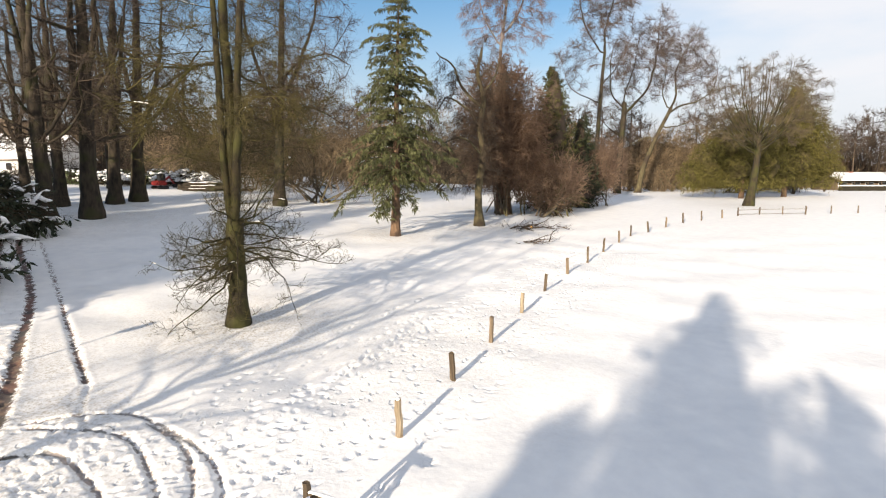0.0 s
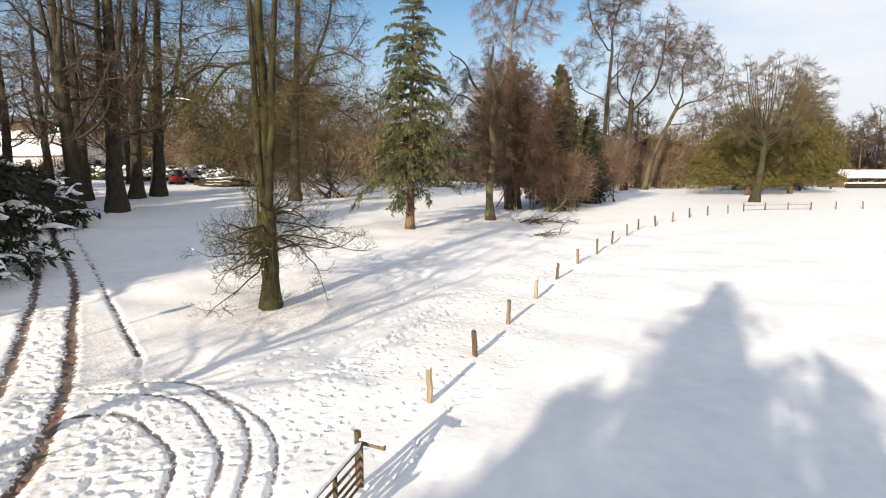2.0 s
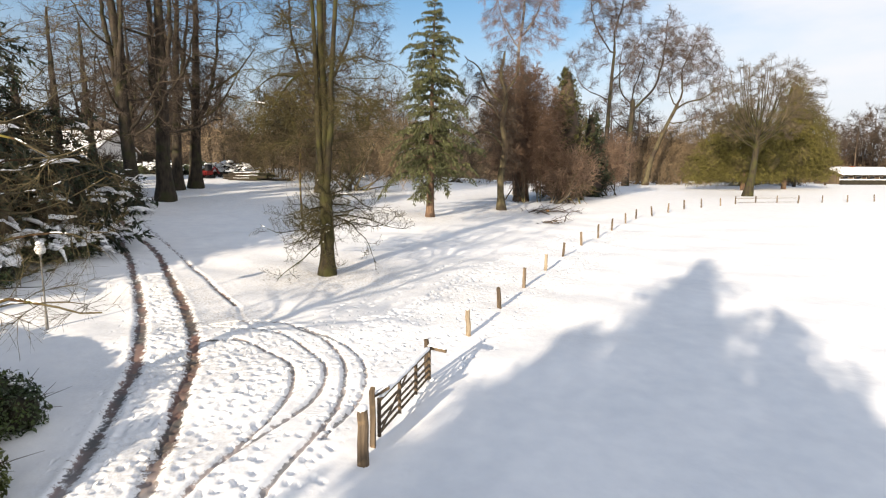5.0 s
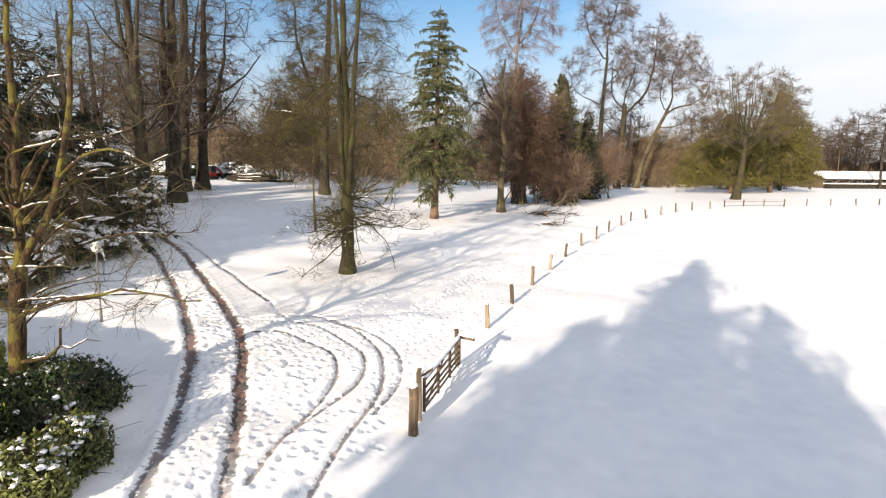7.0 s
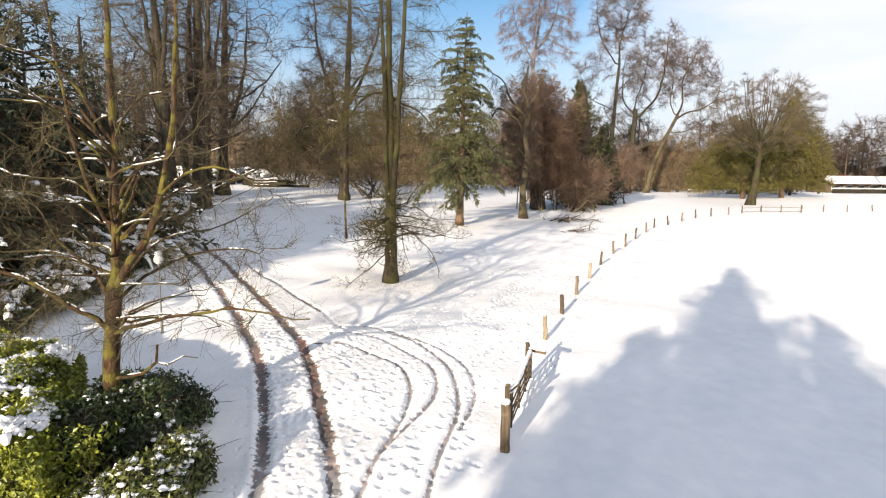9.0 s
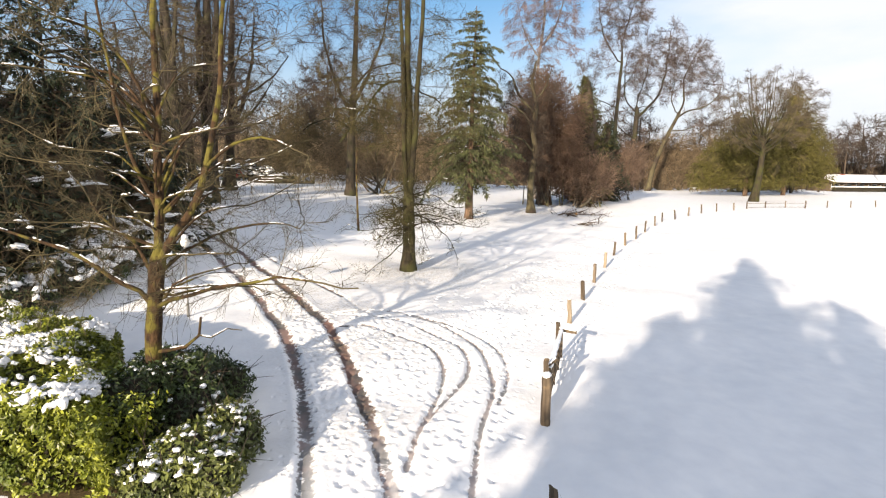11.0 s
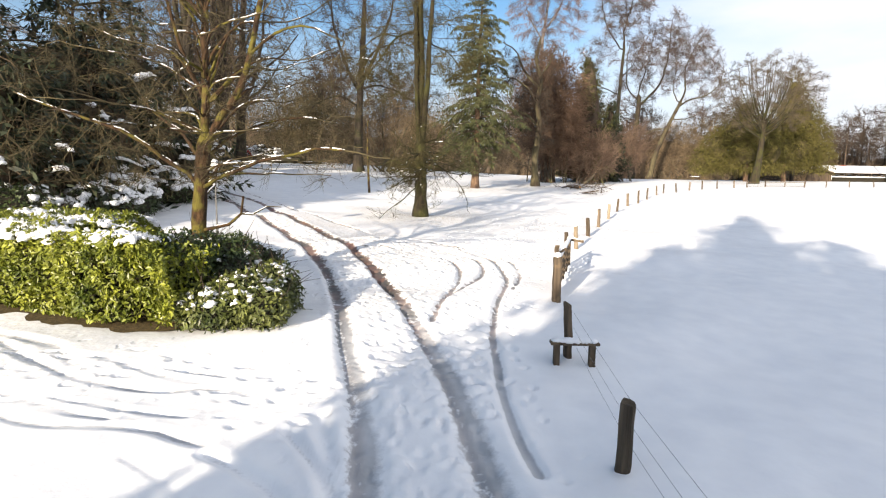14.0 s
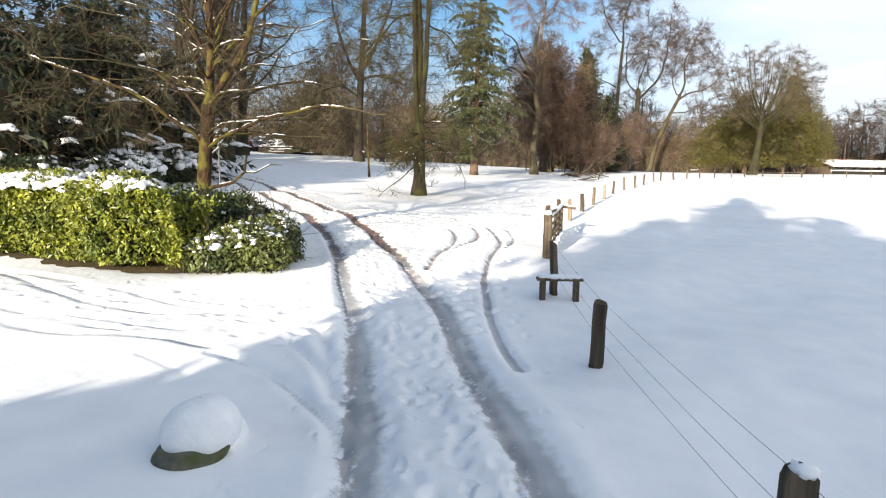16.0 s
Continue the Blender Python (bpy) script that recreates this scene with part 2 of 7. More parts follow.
TWIG_PINK = material("twig_birch_pink", (0.10, 0.074, 0.070), (0.215, 0.160, 0.152), 0.5, 3, 0.85, 0, island=0.35)
TWIG_OAK = material("twig_oak", (0.058, 0.044, 0.036), (0.145, 0.108, 0.086), 0.4, 3, 0.85, 0, island=0.35)
TWIG_ROUND = material("twig_round_tree", (0.050, 0.039, 0.025), (0.125, 0.098, 0.062), 0.4, 3, 0.85, 0, island=0.35)
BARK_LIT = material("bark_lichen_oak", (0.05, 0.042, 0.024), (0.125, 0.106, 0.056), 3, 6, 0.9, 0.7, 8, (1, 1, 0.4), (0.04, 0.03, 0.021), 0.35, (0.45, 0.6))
TWIG_YEW = material("twig_yew", (0.018, 0.013, 0.008), (0.078, 0.055, 0.030), 0.8, 3, 0.85, 0, island=0.4)
NEEDLE = material("needle_green", (0.030, 0.036, 0.014), (0.100, 0.108, 0.040), 0.9, 4, 0.6, 0, stain=(0.085, 0.088, 0.034), stain_scale=0.22, stain_edge=(0.42, 0.66), island=0.35)
NEEDLE_DARK = material("needle_dark", (0.010, 0.016, 0.008), (0.032, 0.042, 0.018), 1.2, 4, 0.6, 0, island=0.35)
NEEDLE_CYPRESS = material("needle_cypress", (0.022, 0.026, 0.009), (0.078, 0.076, 0.02), 0.4, 4, 0.6, 0, island=0.35)
NEEDLE_OLIVE = material("needle_olive", (0.060, 0.056, 0.016), (0.145, 0.130, 0.038), 0.3, 4, 0.8, 0, island=0.18, spec=0.1)
LAUREL = material("leaf_laurel", (0.062, 0.085, 0.010), (0.235, 0.25, 0.026), 1.6, 5, 0.4, 0, island=0.4, spec=0.4)
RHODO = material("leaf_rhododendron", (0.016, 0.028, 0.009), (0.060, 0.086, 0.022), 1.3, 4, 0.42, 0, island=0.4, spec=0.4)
# lighter copy of the rhododendron leaf, with sunlight put into its colour
RHODO_SUN = material("leaf_rhododendron_sunlit", (0.036, 0.051, 0.012), (0.132, 0.146, 0.034), 1.6, 4, 0.42, 0, island=0.4, spec=0.4)
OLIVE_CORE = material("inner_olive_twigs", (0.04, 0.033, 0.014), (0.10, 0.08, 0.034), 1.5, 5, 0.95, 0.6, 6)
# near-black: the shade among inner twigs is put into this colour
SHADE_CORE = material("inner_twigs_shade", (0.014, 0.012, 0.008), (0.034, 0.029, 0.018), 4, 4, 0.95, 0.5, 12)
WOOD_SPLIT = material("wood_split_chestnut", (0.15, 0.115, 0.078), (0.32, 0.262, 0.185), 9, 6, 0.8, 0.7, 22, (1, 1, 0.08), (0.17, 0.12, 0.07), 2.0, (0.52, 0.7))
WOOD_MID = material("wood_weathered_tan", (0.085, 0.064, 0.045), (0.22, 0.168, 0.115), 9, 6, 0.85, 0.8, 25, (1, 1, 0.08), (0.11, 0.085, 0.06), 2.2, (0.5, 0.7))
WOOD_DARK = material("wood_weathered", (0.042, 0.031, 0.021), (0.135, 0.10, 0.066), 9, 6, 0.85, 0.8, 25, (1, 1, 0.08), (0.26, 0.18, 0.10), 2.2, (0.55, 0.75))
WOOD_NEAR = material("wood_weathered_rough", (0.030, 0.024, 0.018), (0.135, 0.104, 0.072), 7, 8, 0.95, 1.0, 30, (1, 1, 0.06), (0.06, 0.055, 0.03), 1.8, (0.5, 0.62), distance=0.03)
STONE = material("mossy_boulder", (0.07, 0.07, 0.055), (0.16, 0.155, 0.12), 6, 6, 0.9, 0.8, 14, stain=(0.07, 0.085, 0.03), stain_scale=2.2)
WIRE = material("galvanised_wire", (0.14, 0.14, 0.14), (0.25, 0.25, 0.25), 8, 2, 0.5, 0)
WIRE.node_tree.nodes["Principled BSDF"].inputs["Metallic"].default_value = 0.8

# ---------------------------------------------------------------- geometry helpers
def mesh_from(name, verts, faces, mat, smooth=True, uniform=None):
    """A mesh from an (n, 3) array and an (m, k) array of indices, or a list of such index arrays."""
    me = bpy.data.meshes.new(name)
    verts = np.asarray(verts, np.float32)
    groups = faces if isinstance(faces, list) else [faces]
    groups = [np.asarray(g, np.int32) for g in groups if len(g)]
    loops = np.concatenate([g.ravel() for g in groups])
    sizes = np.concatenate([np.full(len(g), g.shape[1], np.int32) for g in groups])
    me.vertices.add(len(verts))
    me.vertices.foreach_set("co", verts.ravel())
    me.loops.add(len(loops))
    me.loops.foreach_set("vertex_index", loops)
    me.polygons.add(len(sizes))
    me.polygons.foreach_set("loop_start", np.concatenate([[0], np.cumsum(sizes)[:-1]]).astype(np.int32))
    me.polygons.foreach_set("use_smooth", np.full(len(sizes), smooth))
    me.materials.append(mat)
    me.update(calc_edges=True)
    me.validate()
    return me


def joined(pieces):
    """Joins (verts, quads) pairs into one."""
    vs, fs, base = [], [], 0
    for v, q in pieces:
        vs.append(v)
        fs.append(q + base)
        base += len(v)
    return np.concatenate(vs), np.concatenate(fs)


def piece(name, me, parent=None, label="", at=None):
    ob = new(name, me)
    if parent is not None:
        ob.parent = parent
    if at is not None:
        ob.matrix_basis = at
    bulk = name in ("crown", "snow_load", "needle_foliage", "framework", "foliage", "twig_growth", "snow_cover", "undergrowth_stool", "shaded_core") and len(me.polygons) > 150
    return tagged(ob, label, kind="stuff" if bulk else "")


def part(name, bm, mat, parent, label="", smooth=False):
    me = bpy.data.meshes.new(name)
    bm.to_mesh(me)
    bm.free()
    me.materials.append(mat)
    if smooth:
        me.polygons.foreach_set("use_smooth", np.full(len(me.polygons), True))
    return piece(name, me, parent, label)


def thing(name, at, label, category, group="", kind=""):
    ob = new(name)
    ob.empty_display_size = 0.3
    ob.matrix_basis = at
    return tagged(ob, label, category, group, kind)


def unit(v):
    return v / np.maximum(np.linalg.norm(v, axis=-1, keepdims=True), 1e-9)


def tubes(pts, rad, sides, rng):
    """Tubes along m polylines of k points: pts (m, k, 3), rad (m, k)."""
    m, k, _ = pts.shape
    t = unit(np.gradient(pts, axis=1))
    ref = unit(np.cross(t[:, :1], unit(rng.normal(size=(m, 1, 3)))))
    u = unit(np.cross(np.cross(t, ref), t))
    v = np.cross(t, u)
    a = np.arange(sides) * 2 * np.pi / sides
    ring = pts[:, :, None] + rad[:, :, None, None] * (np.cos(a)[:, None] * u[:, :, None] + np.sin(a)[:, None] * v[:, :, None])
    verts = ring.reshape(-1, 3)
    i = np.arange(m)[:, None, None] * (k * sides)
    j = np.arange(k - 1)[None, :, None] * sides
    s = np.arange(sides)[None, None]
    e = (s + 1) % sides
    quads = np.stack([i + j + s, i + j + e, i + j + sides + e, i + j + sides + s], -1).reshape(-1, 4)
    return verts, quads


def shoot(rng, p, d, length, r, steps, wander, rise, tip=0.3, droop=0.0):
    """Grows m shoots at once. Returns points (m, steps + 1, 3) and radii."""
    pts, rad = [p], [r]
    d = unit(d)
    for i in range(steps):
        d = unit(d + rng.normal(0, wander, d.shape) + np.array([0, 0, 1.0]) * (rise - droop * (i / steps)))
        p = p + d * (length / steps)[:, None]
        pts.append(p)
        rad.append(r * (1 - (1 - tip) * (i + 1) / steps))
    return np.stack(pts, 1), np.stack(rad, 1)


def sprout(rng, pts, rad, lengths, count, first, last, angle, spread, ratio, thin, taper=0.5, least=0.0):
    """Starts for count side shoots on each of m shoots."""
    m, k, _ = pts.shape
    f = first + (last - first) * (np.arange(count)[None] + rng.random((m, count))) / count
    x = f * (k - 1)
    i = np.minimum(x.astype(int), k - 2)
    w = (x - i)[..., None]
    rows = np.arange(m)[:, None]
    p = pts[rows, i] * (1 - w) + pts[rows, i + 1] * w
    t = unit(pts[rows, i + 1] - pts[rows, i])
    r = rad[rows, i] * (1 - w[..., 0]) + rad[rows, i + 1] * w[..., 0]
    side = unit(np.cross(t, rng.normal(size=t.shape)))
    a = np.radians(angle + rng.uniform(-spread, spread, f.shape))[..., None]
    d = t * np.cos(a) + side * np.sin(a)
    length = lengths[:, None] * ratio * (1 - taper * f) * rng.uniform(0.7, 1.25, f.shape)
    radius = np.maximum(np.minimum(r * thin, r * 0.9), least)
    return p.reshape(-1, 3), d.reshape(-1, 3), length.ravel(), radius.ravel()


def snow_on(rng, pts, rad, chance, size=1.0, level=0.5):
    """Uneven streaks of snow lying along level stretches of some of the shoots."""
    m, k, _ = pts.shape
    mid = (pts[:, :-1] + pts[:, 1:]) / 2
    way = pts[:, 1:] - pts[:, :-1]
    flat = np.abs(unit(way)[..., 2]) < level
    share = np.clip(chance * rng.gamma(0.8, 1.25, (m, 1)), 0, 0.92)
    pick = np.nonzero(flat & (rng.random(flat.shape) < share))
    pick = tuple(np.concatenate([k, k]) for k in pick)
    c, w, r = mid[pick], way[pick] * rng.uniform(0.1, 0.42, (len(pick[0]), 1)), ((rad[:, :-1] + rad[:, 1:]) / 2)[pick]
    if not len(c):
        return None
    c = c + way[pick] * rng.uniform(-0.36, 0.36, (len(c), 1))
    s = (0.45 * r + size * rng.uniform(0.007, 0.024, r.shape))[:, None]
    lift = np.array([0, 0, 1.0]) * (r[:, None] * 0.75 + s * 0.3)
    f = np.array([-1, -0.8, -0.4, 0.0, 0.4, 0.8, 1.0])
    line = c[:, None] + lift[:, None] + w[:, None] * f[:, None]
    line[..., 2] += rng.normal(0, 0.3, line.shape[:2]) * s
    return tubes(line, s * np.array([0.1, 0.7, 1, 1, 1, 0.7, 0.1]) * rng.uniform(0.25, 1.35, (len(c), 7)), 4, rng)


def leaves(rng, p, n, length, width, tilt=0.7, hang=0.0):
    """Small two-sided leaves at p, facing about along n: a folded pair of quads each."""
    m = len(p)
    n = unit(n + rng.normal(0, tilt, (m, 3)))
    a = unit(np.cross(n, rng.normal(size=(m, 3))) + np.array([0, 0, -hang]))
    b = np.cross(n, a)
    length = (length * rng.uniform(0.6, 1.25, m))[:, None]
    w = length * width
    verts = np.stack([p, p + a * length * 0.5 + b * w + n * w * 0.3, p + a * length, p + a * length * 0.5 - b * w + n * w * 0.3], 1).reshape(-1, 3)
    i = np.arange(m)[:, None] * 4
    return verts, np.concatenate([i + np.array([[0, 1, 2, 3]])], 1)


def lumps(rng, centres, sizes, flat=0.55, rough=0.26):
    """Rounded lumps (snow cushions), a coarse sphere each."""
    la, lo = np.radians([-50, 0, 40, 75]), np.arange(7) * 2 * np.pi / 7
    ball = np.array([[np.cos(a) * np.cos(o), np.cos(a) * np.sin(o), np.sin(a)] for a in la for o in lo])
    m = len(centres)
    scale = np.stack([sizes, sizes * rng.uniform(0.6, 1.0, m), sizes * flat * rng.uniform(0.7, 1.2, m)], -1)
    turn = rng.uniform(0, 6.28, m)
    c, s = np.cos(turn)[:, None], np.sin(turn)[:, None]
    q = ball[None] * (1 + rng.normal(0, rough, (m, len(ball), 1))) * scale[:, None]
    q = np.stack([q[..., 0] * c - q[..., 1] * s, q[..., 0] * s + q[..., 1] * c, q[..., 2]], -1)
    verts = (q + centres[:, None]).reshape(-1, 3)
    i = np.arange(m)[:, None] * len(ball)
    quads = np.array([[r * 7 + k, r * 7 + (k + 1) % 7, (r + 1) * 7 + (k + 1) % 7, (r + 1) * 7 + k] for r in range(3) for k in range(7)] + [[21, 22, 23, 24], [21, 24, 25, 26]])
    return verts, (i[:, :, None] + quads[None]).reshape(-1, 4)


# ---------------------------------------------------------------- ground
def ground_z(x, y):
    """The lie of the park: it rises gently ahead and to the left."""
    X, Y = 50 * np.tanh(np.asarray(x, float) / 50), 70 * np.tanh(np.asarray(y, float) / 70)
    return -0.5914 - 0.0176 * X + 0.0536 * Y - 0.0242 * X * Y / 50 + 0.0382 * Y * Y / 50 + 0.0268 * X * X / 50


def on_ground(x, y, lift=0.0, turn=0.0):
    return pose(x, y, float(ground_z(x, y)) + lift, 0, 0, turn)


# wheel marks in plan: points, half width, depth, bareness, mud
TRACKS = [
    ([(-46, 54), (-36, 44), (-28.3, 34.8), (-19.3, 22.2), (-14.8, 14.9), (-12.8, 10.9), (-11.7, 7.9), (-10.8, 4.9), (-9.9, 1.0), (-9.2, -1.9), (-8.75, -4.6), (-8.4, -7.1), (-8.2, -12), (-8.6, -30)], 0.185, 0.06, 0.92),
    ([(-45, 56), (-35.5, 46), (-28, 36), (-19.4, 25.3), (-16.5, 20.8), (-13.4, 16.0), (-11.4, 12.3), (-9.9, 8.0), (-9.0, 5.1), (-8.0, 1.2), (-7.3, -2.6), (-6.9, -5.2), (-6.6, -7.0), (-6.3, -12), (-6.7, -30)], 0.185, 0.06, 0.92),
    ([(-28, 38), (-19.0, 26.7), (-15.0, 21.55), (-13.5, 19.65), (-11.95, 17.7)], 0.12, 0.08, 1.0),
    ([(-11.4, 13.1), (-10.3, 13.6), (-9.0, 12.9), (-7.7, 11.6), (-7.1, 10.0), (-7.1, 8.0), (-7.4, 6.4), (-7.8, 4.6), (-8.0, 3.2)], 0.105, 0.075, 0.92),
    ([(-11.6, 14.6), (-9.0, 14.6), (-7.3, 12.9), (-6.3, 11.2), (-6.1, 9.9), (-6.4, 8.3), (-7.0, 6.9), (-7.6, 5.4)], 0.105, 0.075, 0.9),
    ([(-8.6, 15.3), (-7.1, 14.2), (-5.9, 12.1), (-5.4, 9.7), (-5.45, 7.6), (-5.95, 5.6), (-6.3, 3.6), (-6.5, 2.0), (-6.56, 0.4), (-6.62, -1.2), (-6.55, -2.6), (-6.4, -3.8)], 0.11, 0.07, 0.98),
    ([(-11.9, 14.9), (-9.6, 15.8), (-7.3, 14.6), (-5.9, 13.4), (-4.9, 11.1), (-4.75, 9.6), (-4.9, 8.4), (-5.4, 6.7)], 0.10, 0.07, 0.82),
    ([(-24, 3.2), (-17.2, 0.4), (-16.4, -0.2), (-15.5, -0.7), (-14.6, -1.2), (-13.6, -1.4), (-12.7, -1.4), (-12.0, -1.2), (-11.3, -1.5)], 0.11, 0.05, 0.62),
    ([(-24, 3.0), (-17.6, 0.9), (-16.6, 0.6), (-15.8, 0.1), (-15.1, -0.6)], 0.15, 0.05, 0.58),
    ([(-15.3, -0.1), (-14.3, -0.4), (-13.3, -0.8), (-12.3, -1.1)], 0.09, 0.045, 0.58),
    ([(-13.4, -0.5), (-12.7, -0.58), (-12.0, -0.7)], 0.08, 0.04, 0.56),
    ([(-22, 0.4), (-15.4, -1.9), (-14.8, -2.1), (-14.1, -2.4), (-13.2, -2.6)], 0.11, 0.05, 0.62),
    ([(-14.3, -2.05), (-13.4, -2.2), (-12.8, -2.3), (-12.0, -2.4)], 0.09, 0.045, 0.58),
    ([(-21, -0.6), (-14.9, -2.6), (-14.4, -2.8), (-13.7, -2.9), (-13.2, -2.9), (-12.4, -2.9), (-11.8, -3.2), (-11.3, -3.4)], 0.11, 0.05, 0.62),
    # next three grooves: raised bareness also paints the shade their relief lacks
    ([(-11.2, -3.62), (-10.89, -3.78), (-10.18, -4.23), (-9.54, -4.87), (-9.09, -5.5), (-8.86, -5.92), (-8.75, -6.34)], 0.11, 0.09, 0.52),
    ([(-10.22, -2.9), (-9.77, -3.47), (-9.37, -4.16), (-9.15, -4.69)], 0.11, 0.11, 0.50),
    ([(-9.8, -2.31), (-9.51, -3.33), (-9.26, -4.16), (-9.02, -5.0)], 0.15, 0.08, 0.46),
    ([(-12.25, -3.79), (-11.6, -4.19), (-11.22, -4.49)], 0.07, 0.025, 0.45),
    ([(-11.73, 17.52), (-11.1, 16.15), (-10.37, 15.11), (-9.33, 14.9), (-8.58, 14.45), (-7.72, 13.44)], 0.10, 0.06, 0.55),
]


for rut in (0, 1):
    # the darker inner edge of each rut near the hedge
    TRACKS.append(([(x - 0.15, y) for x, y in TRACKS[rut][0] if -13 < y < 17], 0.075, 0.03, 0.9))


def smooth_line(points, step=0.5):
    """A rounded line through the points."""
    p = np.array(points, float)
    s = np.concatenate([[0], np.cumsum(np.linalg.norm(np.diff(p, axis=0), axis=1))])
    t = np.linspace(0, s[-1], max(int(s[-1] / step), 4))
    tang = np.gradient(p, s, axis=0)
    i = np.clip(np.searchsorted(s, t, "right") - 1, 0, len(s) - 2)
    h = (s[i + 1] - s[i])[:, None]
    u = ((t - s[i]) / h[:, 0])[:, None]
    return (2 * u**3 - 3 * u**2 + 1) * p[i] + (u**3 - 2 * u**2 + u) * h * tang[i] + (3 * u**2 - 2 * u**3) * p[i + 1] + (u**3 - u**2) * h * tang[i + 1]


def line_distance(x, y, line, reach=1.5):
    best = np.full(x.shape, 1e9)
    for a, b in zip(line[:-1], line[1:]):
        d = b - a
        near = np.nonzero((x > min(a[0], b[0]) - reach) & (x < max(a[0], b[0]) + reach) & (y > min(a[1], b[1]) - reach) & (y < max(a[1], b[1]) + reach))[0]
        f = np.clip(((x[near] - a[0]) * d[0] + (y[near] - a[1]) * d[1]) / (d @ d), 0, 1)
        best[near] = np.minimum(best[near], np.hypot(x[near] - a[0] - f * d[0], y[near] - a[1] - f * d[1]))
    return best


def axis_values(zones, grow, far):
    """Grid lines: even steps within each zone (start, step), widening outwards to the horizon."""
    mid = np.concatenate([np.arange(a, b - 0.5 * step, step) for (a, step), (b, _) in zip(zones[:-1], zones[1:])])
    up, s = [zones[-1][0]], zones[-2][1]
    while up[-1] < far:
        s *= grow
        up.append(up[-1] + s)
    down, s = [zones[0][0] - zones[0][1]], zones[0][1]
    while down[-1] > -far:
        s *= grow
        down.append(down[-1] - s)
    return np.concatenate([down[::-1], mid, up])


def build_ground():
    rng = np.random.default_rng(3)
    xs = axis_values([(-30, 0.22), (-18, 0.11), (-13.5, 0.062), (-0.5, 0.15), (9, 0)], 1.14, 2600)
    ys = axis_values([(-9, 0.06), (2, 0.062), (19, 0.13), (42, 0)], 1.14, 2600)
    gx, gy = np.meshgrid(xs, ys)
    z = ground_z(gx, gy)
    x, y = gx.ravel(), gy.ravel()
    wear_shade, soil, dig = np.zeros(x.shape), np.zeros(x.shape), np.zeros(x.shape)
    for n, (line, half, depth, bare) in enumerate(TRACKS):
        d = line_distance(x, y, smooth_line(line))
        wide = half * (0.85 + 0.75 * np.exp(-((y + 6) / 8) ** 2) + 0.28 * np.exp(-((y - 13) / 7) ** 2)) if n < 2 else half
        patch = 0.5 + 0.2 * (np.sin(0.9 * y + 0.7 * x + n) + np.sin(2.3 * y - 1.7 * x + 2 * n) + 0.6 * np.sin(3.1 * y + 3.7 * x + n * n))
        core = np.exp(-(d / wide) ** 2.4)
        broken = 1 if n < 7 or 13 < n < 18 or n > 18 else np.clip(2.2 * patch - 0.4, 0.1, 1.3)
        dig += -depth * broken * core + (0.45 if n < 2 else 0.16) * depth * np.exp(-((d - 1.7 * wide) / (0.6 * wide)) ** 2)
        bare = bare * (0.74 + (0.38, 0.46)[n] * np.clip((y - 1) / 5, 0, 1)) * (0.62 + 0.55 * patch) * (1 if n else 0.86 + 0.14 * np.clip((y - 11) / 5, 0, 1)) if n < 2 else bare * (0.82 + 0.32 * patch)
        wear_shade = np.maximum(wear_shade, bare * np.exp(-(d / (1.02 * wide)) ** (1.35 if n < 2 else 1.6)) + (0.26 * np.exp(-(d / (2.4 * wide)) ** 2) if n < 2 else 0))
        if n < 2:
            soil = np.maximum(soil, (0.93, 1.0)[n] * (d < 1.0) * np.clip((y - 1.0) / 5, 0, 1))
        else:
            soil = np.maximum(soil, (0.95 if n == 2 else 0.55 if n < 7 else 0.3 if n < 18 else 0.6 if n == 18 else 0.75) * np.exp(-(d / (0.5 if n < 19 else 0.16)) ** 4) * np.clip((y + 1) / 4, 0.08 if n < 19 else 0.4, 1))
    # trodden snow: footprints along the fence, on the lane and round the turning place
    h = dig.reshape(gx.shape)
    trails = [([(-7.5 + a, 9), (-3.2 + a, 17), (2 + a, 26), (8 + a, 35), (14 + a, 45)], 0.5) for a in rng.normal(-0.6, 1.5, 12)]
    trails += [([(-7.6 + a, -9), (-8.6 + a, 0), (-10.4 + a, 7), (-13 + a, 13.5), (-17.5 + a, 20.5), (-22 + a, 27)], 0.22) for a in rng.uniform(-0.75, 0.75, 11)]
    trails += [([(-10.5 + a, 15 + b), (-9 + a, 10 + b), (-7.4 + a, 4 + b), (-6.9 + a, -3 + b)], 0.6) for a, b in rng.normal(0, 1.0, (7, 2))]
    trails += [([(-12.5, 14 + b), (-8.5, 13.2 + b), (-4.5, 14 + b)], 0.5) for b in rng.normal(0, 1.2, 6)]
    trails += [([(-5.2 + a, 4), (-4.9 + a, 9), (-3.6 + a, 13.5)], 0.4) for a in rng.normal(-0.6, 0.5, 4)]
    trails += [([(-20, -1 + b), (-15, -1.6 + b), (-11, -2.2 + b), (-8.6, -4 + b)], 0.3) for b in rng.normal(0.4, 0.9, 5)]
    prints = []
    for line, stray in trails:
        walked = smooth_line(line, 0.37)
        walked = walked + np.cumsum(rng.normal(0, 0.07, walked.shape), 0) * stray * 2
        way = unit(np.gradient(walked, axis=0))
        across = np.stack([-way[:, 1], way[:, 0]], -1) * np.where(np.arange(len(way)) % 2, 0.12, -0.12)[:, None]
        spots = walked + across + rng.normal(0, 0.15, walked.shape)
        prints += [(px, py, math.atan2(wy, wx) + rng.normal(0, 0.5)) for (px, py), (wx, wy) in zip(spots, way) if rng.random() < 0.8]
